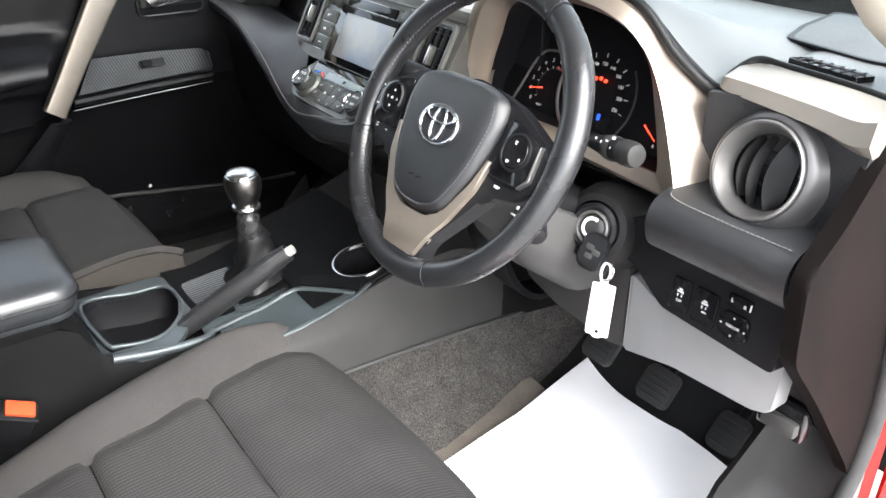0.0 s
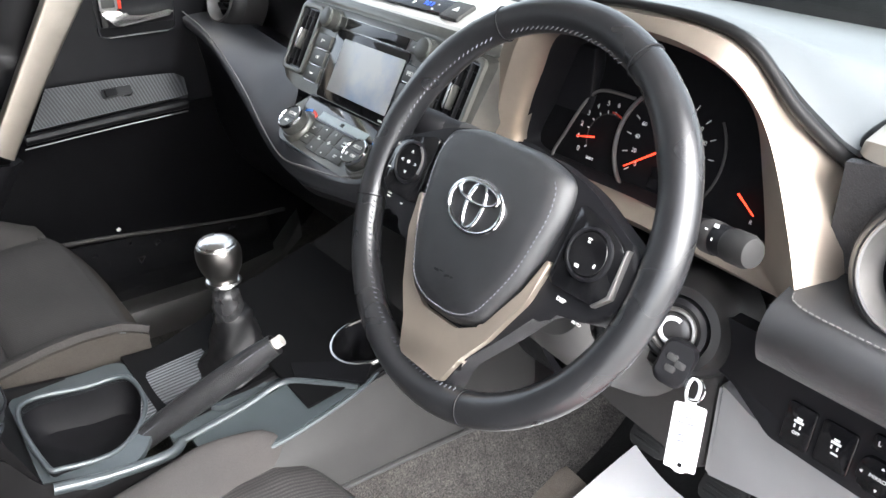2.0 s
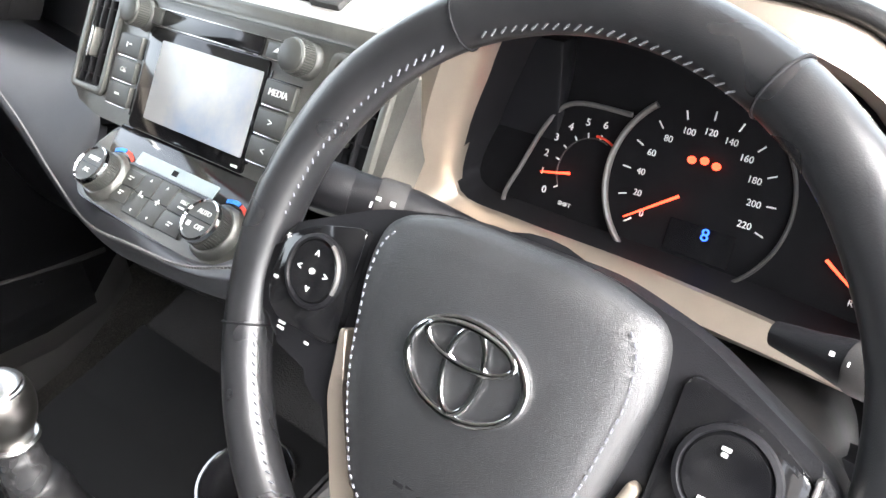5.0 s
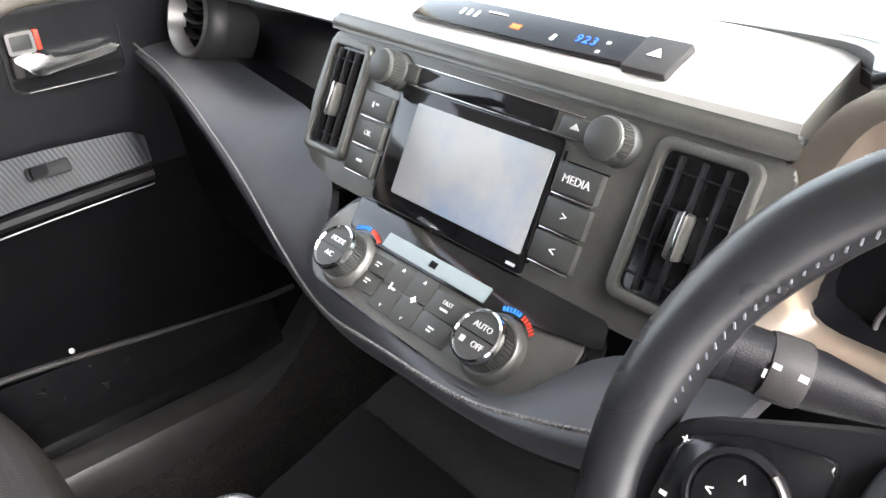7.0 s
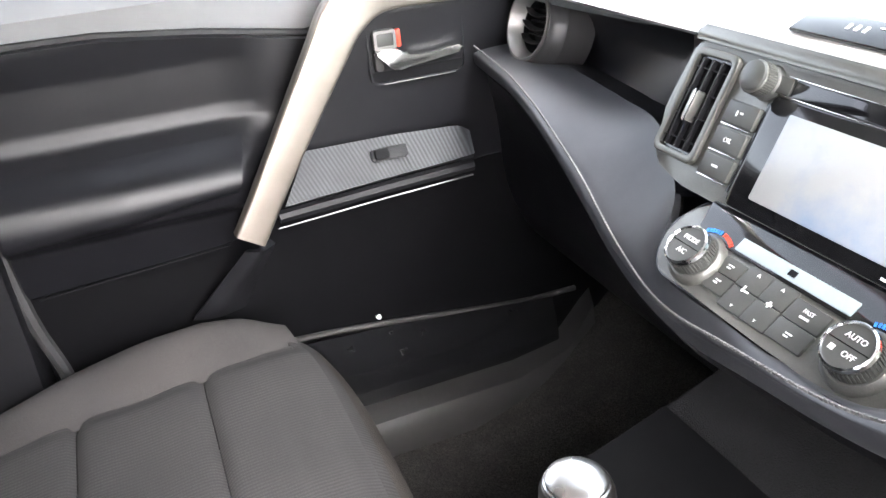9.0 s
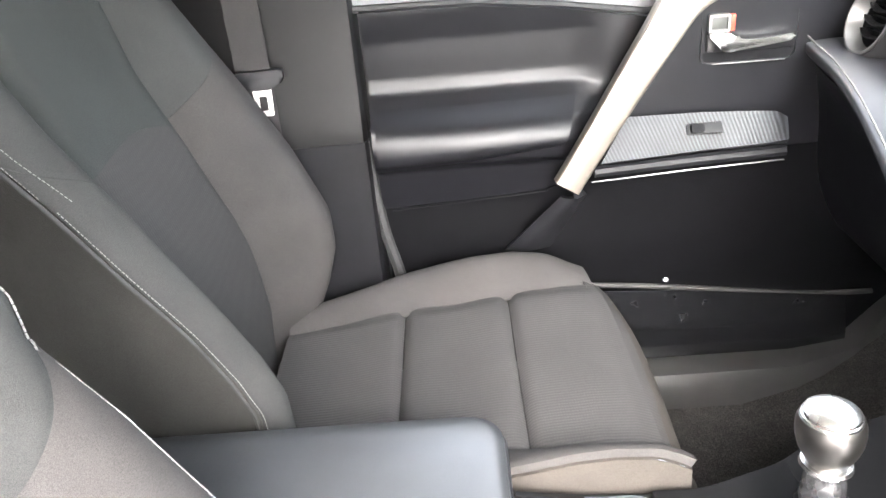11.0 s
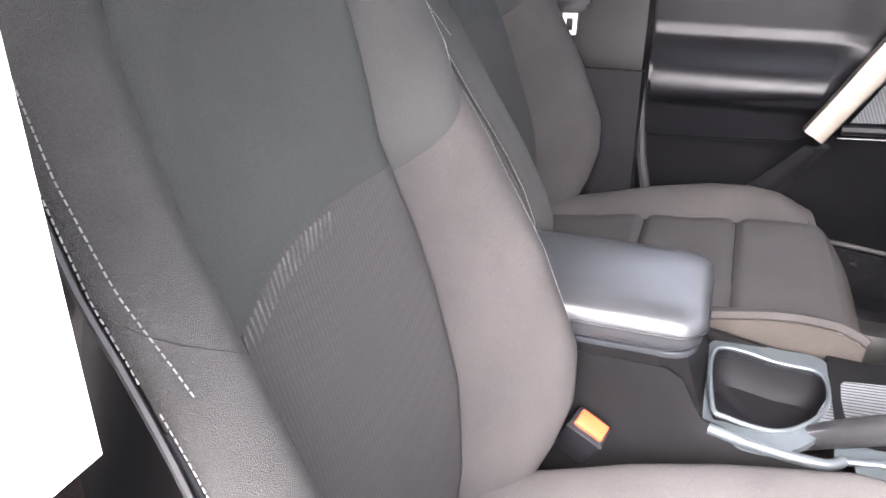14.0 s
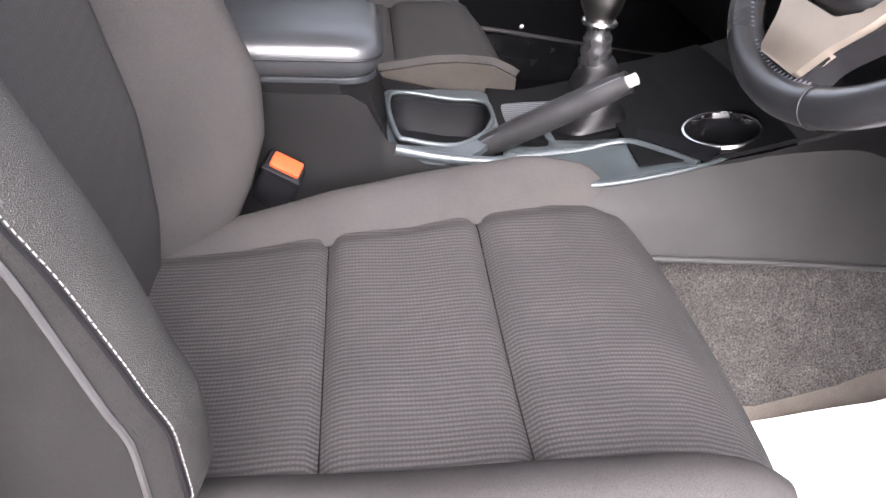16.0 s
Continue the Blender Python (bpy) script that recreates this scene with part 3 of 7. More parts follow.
# body side on the driver's side: sill, kick trim, jamb
solid("sill", loft([[(0.62, y, 0.115), (0.64, y, 0.19), (0.70, y, 0.21), (0.76, y, 0.20), (0.80, y, 0.15), (0.80, y, 0.05), (0.64, y, 0.05)] for y in (-0.6, 0.0, 0.6, 1.05)]),
      M["plastic"], "black plastic sill plate at the open door", "sill", kind="structure")
solid("rocker", loft([[(0.80, y, 0.16), (0.85, y, 0.13), (0.87, y, 0.02), (0.86, y, -0.15), (0.80, y, -0.18)] for y in (-0.7, 0.0, 0.7, 1.2)]),
      M["red_paint"], "glossy red painted body sill", "body panel", kind="structure")
solid("kick_trim", sheet(between([[(0.66, 1.02, 0.20), (0.665, 1.10, 0.345), (0.68, 1.17, 0.435)], [(0.70, 1.05, 0.20), (0.70, 1.16, 0.34), (0.715, 1.20, 0.43)],
                                  [(0.785, 1.08, 0.19), (0.785, 1.19, 0.29), (0.775, 1.20, 0.42)]]), 12, 12, 0.01),
      M["plastic_cover"], "charcoal plastic kick trim beside the pedals", "trim", kind="structure")
solid("hinge_pillar", sheet(between([[(0.770, 1.26, 0.12), (0.770, 1.32, 0.45), (0.770, 1.32, 0.80)], [(0.80, 1.24, 0.12), (0.80, 1.22, 0.45), (0.80, 1.24, 0.86)]]), 8, 10, 0.012),
      M["red_paint"], "red painted door pillar of the body", "body panel", kind="structure")
solid("door_seal", tube(spline([(0.775, 1.05, 0.17), (0.782, 1.16, 0.30), (0.785, 1.205, 0.45), (0.785, 1.18, 0.62), (0.78, 1.11, 0.78), (0.765, 1.14, 0.90), (0.70, 1.12, 1.08)]), 0.011, 10),
      M["rubber"], "black rubber door seal round the opening", "seal", kind="structure")
solid("fender", sheet(between([[(0.803, 1.24, 0.0), (0.803, 1.235, 0.45), (0.803, 1.26, 0.90)], [(0.86, 1.28, 0.0), (0.87, 1.32, 0.45), (0.84, 1.32, 0.90)],
                               [(0.90, 1.5, 0.0), (0.905, 1.5, 0.45), (0.86, 1.5, 0.82)]]), 8, 12, 0.01),
      M["red_paint"], "glossy red front wing of the car", "body panel", kind="structure")

# bonnet closes the front below the windscreen
solid("bonnet", sheet(lambda u, v: (lerp(-0.78, 0.78, u), lerp(1.66, 2.6, v), 0.80 - 0.10 * v * v + 0.03 * math.sin(math.pi * u)), 12, 10, 0.02),
      M["red_paint"], "red painted bonnet beyond the windscreen", "bonnet", kind="structure")

# outer skin: roof, passenger's side, rear doors and tailgate
solid("roof", sheet(lambda u, v: (lerp(-0.68, 0.68, u), lerp(-0.78, 1.04, v), 1.345 + 0.05 * math.sin(math.pi * u) - 0.11 * sstep(0.7, 1, v) - 0.05 * (1 - sstep(0, 0.25, v))), 24, 24, 0.012),
      M["red_paint"], "glossy red painted roof of the car", "roof", kind="structure")
for nm, s, y0, y1 in (("body_side_left", -1, -0.78, 1.5), ("body_side_right_rear", 1, -0.78, 0.03)):
    solid(nm, sheet(lambda u, v, s=s, y0=y0, y1=y1: (s * (0.80 + 0.06 * math.sin(math.pi * min(1, v * 0.9 + 0.05))), lerp(y0, y1, u), lerp(-0.18, 0.88, v)), 24, 16, 0.012),
          M["red_paint"], "glossy red painted side of the car body", "body panel", kind="structure")
    solid("roof_rail_left" if s < 0 else "roof_rail_right", tube([(s * 0.70, -0.78, 1.25), (s * 0.675, 0.0, 1.325), (s * 0.66, 0.6, 1.32), (s * 0.645, 1.02, 1.235)], 0.035, 10), M["rubber"], "black sealed roof rail over the doors", "body panel", kind="structure")
solid("tailgate", rbox(1.58, 0.05, 1.42, 0.03, (0, -0.80, 0.55)), M["red_paint"], "red painted tailgate closing the rear", "tailgate", kind="structure")


# ---- dashboard ----
dash = thing("dashboard", "dark padded dashboard with champagne silver trim", "dashboard", (0, 1.2, 0.6))

EDGE = [(-0.74, 1.075, 0.845), (-0.50, 1.065, 0.855), (-0.25, 1.06, 0.872), (-0.14, 1.10, 0.884), (0.0, 1.108, 0.894), (0.19, 1.10, 0.902), (0.235, 1.05, 0.905),
        (0.30, 1.040, 0.928), (0.40, 1.036, 0.941), (0.49, 1.050, 0.927), (0.545, 1.072, 0.878), (0.585, 1.09, 0.850), (0.605, 1.122, 0.870), (0.68, 1.115, 0.870), (0.77, 1.088, 0.870)]
edge = spline(EDGE, 6)


def top_fn(u, v):
    f = u * (len(edge) - 1)
    i = min(int(f), len(edge) - 2)
    e = edge[i].lerp(edge[i + 1], f - i)
    if v < 0.12:
        k = v / 0.12
        a = k * math.pi / 2
        return (e.x, e.y + 0.018 * (1 - math.sin(a)) * 0.4 + 0.0, e.z - 0.022 * (1 - math.sin(a)) )
    k = (v - 0.12) / 0.88
    y = lerp(e.y, 1.64, k)
    z = lerp(e.z, 0.872, sstep(0.0, 0.42, k)) - 0.03 * sstep(0.45, 1.0, k)
    return (e.x, y, z)


part("top_pad", sheet(top_fn, 120, 26, 0.012), M["dash_top"], dash, "grained upper dash pad, greyed for windscreen sheen")

# speaker grille and defroster slot on the top pad
gm = Matrix.Translation((0, 0, 0.8725))
gp = round_poly([(0.552, 1.255), (0.524, 1.33), (0.503, 1.44), (0.64, 1.44), (0.715, 1.24), (0.66, 1.232)], 0.012)
grille = part("speaker_grille", prism(gp, 0, 0.0018, 0.0006, gm), M["mesh"], dash, "grey perforated speaker grille")
part("rim", ring_prism(round_poly([(0.546, 1.250), (0.518, 1.33), (0.496, 1.447), (0.643, 1.447), (0.722, 1.235), (0.66, 1.225)], 0.014), gp, 0.0, 0.0022, gm), M["plastic"], grille)
sm = Matrix.Translation((0.656, 1.160, 0.8745)) @ Matrix.Rotation(radians(-9), 4, "Z")
slot = part("defroster_slot", prism(round_poly([(-0.046, -0.010), (-0.038, 0.012), (0.046, 0.012), (0.042, -0.012)], 0.003), -0.004, 0.0022, 0.0006, sm), M["gloss_black"], dash, "black slotted side defroster")
for i in range(6):
    part("slat", rbox(0.0016, 0.022, 0.0024, 0.0004, (-0.032 + 0.0135 * i, 0.0, 0.0024), sm), M["plastic_grey"], slot)
part("slat", rbox(0.082, 0.0014, 0.0024, 0.0004, (0.001, 0.001, 0.0024), sm), M["plastic_grey"], slot)

# silver strip over the centre with its small display
strip = [[(x, 1.052, 0.852 + 0.010 * (x + 0.14)), (x, 1.038, 0.860 + 0.012 * (x + 0.14)), (x, 1.042, 0.869 + 0.012 * (x + 0.14)),
          (x, 1.058, 0.8765 + 0.012 * (x + 0.14)), (x, 1.125, 0.902 + 0.012 * (x + 0.14)), (x, 1.125, 0.868)] for x in (-0.60, -0.40, -0.25, -0.145, -0.05, 0.05, 0.15, 0.205)]
part("center_strip", loft(strip), M["silver_pale"], dash, "pale silver strip above the radio", 30)
dm = facing((0.0, 1.063, 0.8805), (0, -0.40, 0.917), (0, 1, 0), 0)
disp = part("clock_display", rbox(0.245, 0.030, 0.004, 0.0015, (-0.01, 0.002, 0.001), dm), M["gloss_black"], dash, "glossy black clock and warning lamp strip")
each("digit", [words(k, 0.0105, dm @ Matrix.Translation((0.034 + 0.0066 * i, 0.001, 0.0034))) for i, k in enumerate("923")], M["lit_blue"], disp, "blue lit clock figures")
part("belt_lamp", bar(0.009, 0.0045, dm, (-0.024, -0.001), 0.0036), M["lit_orange"], disp, "orange warning lamp")
each("mark", [*[bar(0.0026, 0.007, dm, (-0.085 + 0.008 * i, 0.003), 0.0036) for i in range(3)], bar(0.020, 0.0014, dm, (-0.05, 0.008), 0.0036), bar(0.003, 0.006, dm, (0.014, -0.003), 0.0036), words("H", 0.0042, dm @ Matrix.Translation((0.058, 0.003, 0.0034))), words("M", 0.0042, dm @ Matrix.Translation((0.056, -0.007, 0.0034)))],
     M["mark"], disp)
part("hazard_switch", rbox(0.034, 0.032, 0.008, 0.002, (0.098, 0.0, 0.002), dm), M["plastic_grey"], disp, "grey hazard switch")
part("triangle", prism([(0.0925, -0.003), (0.1035, -0.003), (0.098, 0.005)], 0.006, 0.0066, 0, dm), M["mark"], disp)

# soft fascia pad below the shelf, with a stitched lip
LIP = [(-0.72, 1.017, 0.748), (-0.66, 1.01, 0.746), (-0.55, 0.995, 0.744), (-0.45, 0.978, 0.733), (-0.37, 0.966, 0.712), (-0.30, 0.956, 0.688), (-0.20, 0.94, 0.657),
       (-0.10, 0.925, 0.653), (0.0, 0.91, 0.677), (0.10, 0.895, 0.704), (0.17, 0.888, 0.728), (0.25, 0.90, 0.752)]
UPP = [(-0.72, 1.115, 0.752), (-0.66, 1.105, 0.752), (-0.58, 1.09, 0.752), (-0.47, 1.07, 0.756), (-0.37, 1.052, 0.759), (-0.27, 1.03, 0.760), (-0.18, 0.985, 0.728),
       (-0.118, 0.925, 0.694), (0.0, 0.917, 0.697), (0.105, 0.918, 0.705), (0.155, 0.955, 0.742), (0.25, 0.99, 0.772)]
lip, upp = spline(LIP, 6), spline(UPP, 6)
mid = [a.lerp(b, 0.5) + Vector((0, -0.002, 0.006)) for a, b in zip(lip, upp)]
near = [a.lerp(b, 0.12) + Vector((0, -0.004, 0.005)) for a, b in zip(lip, upp)]
low = [a + Vector((0, 0.006, -0.016)) for a in lip]
low2 = [a + Vector((0, 0.03, -0.035)) for a in lip]
part("fascia_pad", sheet(between([low2, low, lip, near, mid, upp]), 70, 26, 0.008), M["dash_skin"], dash, "dark grey soft fascia with a stitched lip")
stuff("stitching", stitches([n + Vector((0, -0.006, 0.0085)) for n in near], 0.0046, 0.0036, 0.0010, (0, 0, 0.0004), 0.0), M["thread"], dash, "pale stitching along the fascia lip")
# shelf behind the fascia pad, under the top pad
shelf_back = [Vector((p.x, p.y + 0.045, p.z - 0.01)) for p in upp[:37]]
part("shelf", sheet(between([upp[:37], shelf_back, [Vector((p.x, 1.125, 0.80)) for p in upp[:37]], [Vector((p.x, 1.10, 0.852)) for p in upp[:37]]], False), 40, 10, 0.006),
     M["plastic_dark"], dash, "black recessed shelf of the passenger's dash")
# glove box and lower dash, black
part("glove_box", sheet(between([[p + Vector((0, 0.03, -0.03)) for p in lip], [Vector((p.x, 1.06, p.z - 0.10)) for p in lip], [Vector((p.x, 1.09, 0.50)) for p in lip],
                                 [Vector((p.x, 1.17, 0.40)) for p in lip], [Vector((p.x, 1.36, 0.42)) for p in lip]]), 40, 20, 0.01),
     M["plastic_dark"], dash, "black glove box and lower dash")

# driver's padded ledge under the round vent, with stitching
RX = [0.583, 0.588, 0.60, 0.64, 0.70, 0.735, 0.752]
ledge = [[(x, 1.09, 0.752) for x in RX], [(x, 1.05, 0.748) for x in RX], [(x, 1.018, 0.741 - 0.001) for x in RX], [(x, 1.002, 0.732) for x in RX], [(x, 0.997, 0.716) for x in RX],
         [(x, 1.005, 0.694) for x in RX], [(x, 1.03, 0.683) for x in RX]]
part("driver_ledge", sheet(between(ledge), 24, 30, 0.008), M["leather"], dash, "black padded ledge with stitched seam")
stuff("stitching", stitches(spline([(0.588, 1.034, 0.7425), (0.60, 1.012, 0.740), (0.66, 1.008, 0.7385), (0.745, 1.008, 0.7385)], 10), 0.0058, 0.0036, 0.0006, (0, -0.004, 0.0070)),
     M["thread"], dash, "pale stitching on the ledge")
sw_m = facing((0.64, 1.028, 0.645), (0, -0.99, 0.12))
panel_pts = round_poly([(-0.13, 0.045), (0.108, 0.045), (0.103, -0.05), (0.06, -0.048), (-0.045, -0.042), (-0.09, -0.012), (-0.13, 0.0)], 0.006)
swp = part("switch_panel", prism(panel_pts, -0.02, 0.0, 0.001, sw_m), M["plastic"], dash, "black driver's switch panel")
for cx, w in ((-0.022, 0.026), (0.011, 0.030)):
    part("switch", prism(rounded(w, 0.040, 0.003, 4, cx, -0.016), 0.0, 0.003, 0.001, sw_m), M["gloss_black"], swp)
    each("symbol", [bar(0.0050, 0.0022, sw_m, (cx, -0.0085), 0.0034), bar(0.0085, 0.0024, sw_m, (cx, -0.0115), 0.0034), bar(0.0014, 0.0034, sw_m, (cx - 0.0028, -0.0160), 0.0034), bar(0.0014, 0.0034, sw_m, (cx + 0.0022, -0.0160), 0.0034),
                    words("OFF", 0.0042, sw_m @ Matrix.Translation((cx, -0.0225, 0.0032))) if w < 0.028 else bar(0.0062, 0.0016, sw_m, (cx + 0.001, -0.0215), 0.0034)], M["mark"], swp)
part("mirror_selector", prism(rounded(0.030, 0.014, 0.003, 4, 0.050, 0.008), 0.0, 0.003, 0.001, sw_m), M["gloss_black"], swp)
part("mirror_pad", prism(rounded(0.036, 0.030, 0.009, 5, 0.050, -0.020), 0.0, 0.005, 0.002, sw_m), M["gloss_black"], swp)
each("lettering", [words("L", 0.006, sw_m @ Matrix.Translation((0.041, 0.008, 0.0034))), words("R", 0.006, sw_m @ Matrix.Translation((0.057, 0.006, 0.0034))),
                         bar(0.0015, 0.008, sw_m, (0.0635, 0.008), 0.0034), words("MIRROR", 0.0046, sw_m @ Matrix.Translation((0.050, -0.020, 0.0050))), *[prism([(0.0014, 0), (-0.0010, 0.0014), (-0.0010, -0.0014)], 0, 0.0004, 0, sw_m @ Matrix.Translation((0.050 + dx, -0.020 + dy, 0.0050)) @ Matrix.Rotation(radians(a), 4, "Z")) for dx, dy, a in ((0.0145, 0, 0), (0, 0.0105, 90), (-0.0145, 0, 180), (0, -0.0105, 270))]], M["mark"], swp)
# same knee panel under the column, its shade put in as a darker grey
kick_left = round_poly([(0.335, 0.548), (0.42, 0.572), (0.50, 0.612), (0.522, 0.608), (0.524, 0.496), (0.50, 0.490), (0.40, 0.500), (0.335, 0.52)], 0.005)
part("shaded_knee_panel", prism(kick_left, 0, 0.026, 0.004, axes((0, 1.078, 0), Vector((1, 0, 0)), Vector((0, 0, 1)), Vector((0, -1, 0)))), M["plastic_grey"], dash, "left end of the knee panel, darker grey for its shade")
kick_pts = round_poly([(0.527, 0.607), (0.535, 0.606), (0.565, 0.592), (0.66, 0.598), (0.742, 0.598), (0.738, 0.528), (0.715, 0.520), (0.606, 0.514), (0.529, 0.497)], 0.005)
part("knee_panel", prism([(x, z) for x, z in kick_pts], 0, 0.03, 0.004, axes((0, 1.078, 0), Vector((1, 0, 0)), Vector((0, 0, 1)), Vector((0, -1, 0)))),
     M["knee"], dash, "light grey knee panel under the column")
lever = part("bonnet_release", rbox(0.044, 0.014, 0.020, 0.005, (0.738, 1.076, 0.503)), M["plastic_grey"], dash, "grey bonnet release lever")
part("recess", rbox(0.056, 0.02, 0.042, 0.003, (0.735, 1.090, 0.506)), M["gloss_black"], lever)
part("stack_backing", rbox(0.60, 0.02, 0.30, 0.004, (-0.02, 1.115, 0.72)), M["plastic_dark"], dash, "black carrier behind the centre stack")
part("under_dash", rbox(0.50, 0.05, 0.20, 0.01, (0.50, 1.22, 0.52)), M["plastic_dark"], dash, "dark void cover under the dash")
# end cap of the dash at the open door
cap_pts = round_poly([(1.015, 0.782), (0.972, 0.742), (0.985, 0.644), (1.055, 0.565), (1.165, 0.43), (1.20, 0.38), (1.28, 0.40), (1.31, 0.62), (1.30, 0.89), (1.10, 0.89), (1.062, 0.845)], 0.016)
part("end_cap", prism(cap_pts, 0.764, 0.782, 0.005, axes((0, 0, 0), Vector((0, 1, 0)), Vector((0, 0, 1)), Vector((1, 0, 0)))), M["plastic_brown"], dash, "brown-black dash end cap, deepened for the open door's shade")
part("vent_wall", sheet(between([[(0.585, 1.075, 0.742), (0.585, 1.07, 0.85)], [(0.68, 1.075, 0.742), (0.68, 1.075, 0.86)], [(0.765, 1.045, 0.742), (0.775, 1.062, 0.862)]]), 6, 10, 0.01),
     M["grain_black"], dash, "grained black dash face round the vent")

# silver pad over the round vent
pad_r = [[(x, y, z) for y, z in row] for x, row in (
    (0.588, ((1.084, 0.850), (1.074, 0.855), (1.078, 0.863), (1.116, 0.874), (1.135, 0.86), (1.10, 0.846))),
    (0.600, ((1.078, 0.848), (1.067, 0.853), (1.071, 0.866), (1.118, 0.875), (1.135, 0.86), (1.10, 0.844))),
    (0.640, ((1.072, 0.846), (1.060, 0.852), (1.064, 0.867), (1.116, 0.8755), (1.130, 0.86), (1.095, 0.842))),
    (0.710, ((1.062, 0.842), (1.050, 0.849), (1.054, 0.866), (1.104, 0.876), (1.12, 0.86), (1.09, 0.838))),
    (0.752, ((1.052, 0.836), (1.040, 0.845), (1.044, 0.866), (1.090, 0.876), (1.11, 0.86), (1.075, 0.834))),
    (0.774, ((1.046, 0.836), (1.034, 0.850), (1.038, 0.872), (1.080, 0.877), (1.10, 0.86), (1.066, 0.838))))]
part("vent_trim", loft([list(r) for r in zip(*[spline([p[i] for p in pad_r], 6) for i in range(6)])]), M["pad_silver"], dash, "champagne silver trim above the side vent", 40)

# champagne surround of the instruments
INN = [(0.222, 1.06, 0.752), (0.228, 1.06, 0.80), (0.245, 1.06, 0.845), (0.268, 1.055, 0.886), (0.32, 1.045, 0.905), (0.40, 1.04, 0.912), (0.47, 1.042, 0.902), (0.508, 1.048, 0.872), (0.526, 1.05, 0.82),
       (0.544, 1.046, 0.755), (0.528, 1.050, 0.744), (0.45, 1.055, 0.746), (0.37, 1.06, 0.746), (0.28, 1.06, 0.746)]
CREST = [(0.204, 1.036, 0.735), (0.209, 1.033, 0.795), (0.226, 1.031, 0.850), (0.252, 1.028, 0.893), (0.315, 1.022, 0.915), (0.40, 1.018, 0.924), (0.472, 1.022, 0.914), (0.516, 1.032, 0.884), (0.549, 1.034, 0.830),
         (0.592, 1.021, 0.737), (0.560, 1.040, 0.727), (0.46, 1.042, 0.732), (0.37, 1.045, 0.733), (0.275, 1.042, 0.733)]
OUT = [(0.182, 1.038, 0.722), (0.190, 1.034, 0.79), (0.208, 1.032, 0.855), (0.238, 1.032, 0.900), (0.31, 1.026, 0.925), (0.40, 1.022, 0.935), (0.485, 1.036, 0.924), (0.534, 1.054, 0.870), (0.578, 1.088, 0.822),
       (0.606, 1.046, 0.744), (0.570, 1.060, 0.715), (0.47, 1.055, 0.720), (0.37, 1.055, 0.722), (0.27, 1.05, 0.722)]
inn, ridge, out = (spline(p, 5, True) for p in (INN, CREST, OUT))
back_o = [p + Vector((0, 0.05, 0)) for p in out]
back_i = [p + Vector((0, 0.01, 0)) for p in inn]
rows = [list(r) for r in zip(back_o, out, [a.lerp(b, 0.5) + Vector((0, -0.0015, 0)) for a, b in zip(out, ridge)], ridge, [a.lerp(b, 0.5) + Vector((0, -0.001, 0)) for a, b in zip(ridge, inn)], inn, back_i)]
part("cluster_surround", loft(rows, closed=True), M["silver"], dash, "champagne silver surround of the instruments", 38)
part("pad_edge", tube(spline([(0.236, 1.040, 0.904), (0.31, 1.034, 0.931), (0.40, 1.030, 0.941), (0.488, 1.044, 0.929), (0.540, 1.062, 0.876), (0.580, 1.092, 0.838), (0.584, 1.104, 0.858), (0.600, 1.120, 0.877), (0.64, 1.120, 0.8775), (0.71, 1.108, 0.878), (0.755, 1.094, 0.878), (0.778, 1.084, 0.878)], 8),
                      lambda t: 0.0030 + 0.0025 * sstep(0.1, 0.3, t) * (1 - sstep(0.6, 0.7, t)) + 0.0035 * math.exp(-((t - 0.52) / 0.08) ** 2), 10), M["plastic_cover"], dash, "dark padded edge of the dash top", 80)

# ---- instrument cluster ----
clu = thing("instrument_cluster", "black instrument cluster with white figures and red needles", "instruments", (0.38, 1.10, 0.78))
cm = facing((0.0, 1.10, 0.77), (0, -0.94, 0.34))


dial_out = [cm @ Vector((p.x, (p.z - 0.77) / 0.94 * (0.90 if p.z > 0.8 else 1.0), 0.004)) for p in inn]
part("hood", loft([[p + Vector((0, 0.004, 0)) for p in inn], [a.lerp(b, 0.5) for a, b in zip(inn, dial_out)], dial_out], cap=False), M["plastic"], clu, "matt black inner hood")
bmx = bmesh.new()
bmx.faces.new([bmx.verts.new(p) for p in dial_out])
bmesh.ops.triangulate(bmx, faces=bmx.faces)
part("dial_face", bmx, M["dial"], clu, "matt black dial face")


def gauge_ring(pts, r, mat, nm):
    return part(nm, tube([cm @ Vector((x, v, 0.009)) for x, v in pts], r, 8, up=cm.to_3x3() @ Vector((0, 0, 1))), mat, clu)


SC = (0.392, 0.020)
arc = lambda c, r, a, b, n=30: [(c[0] + r * math.cos(radians(lerp(a, b, i / n))), c[1] + r * math.sin(radians(lerp(a, b, i / n)))) for i in range(n + 1)]
gauge_ring(arc(SC, 0.064, 238, 130), 0.0024, M["vent_silver"], "speed_ring")
gauge_ring(arc(SC, 0.064, 40, -50), 0.0014, M["plastic_grey"], "speed_ring")
gauge_ring([(q.x, q.y) for q in spline([(0.345, -0.034, 0), (0.30, -0.034, 0), (0.258, -0.032, 0), (0.250, -0.024, 0), (0.258, 0.0, 0), (0.272, 0.038, 0), (0.290, 0.056, 0), (0.335, 0.058, 0)], 6)], 0.0018, M["vent_silver"], "rev_ring")
TC = (0.314, 0.0095)
nums, ticks = [], []
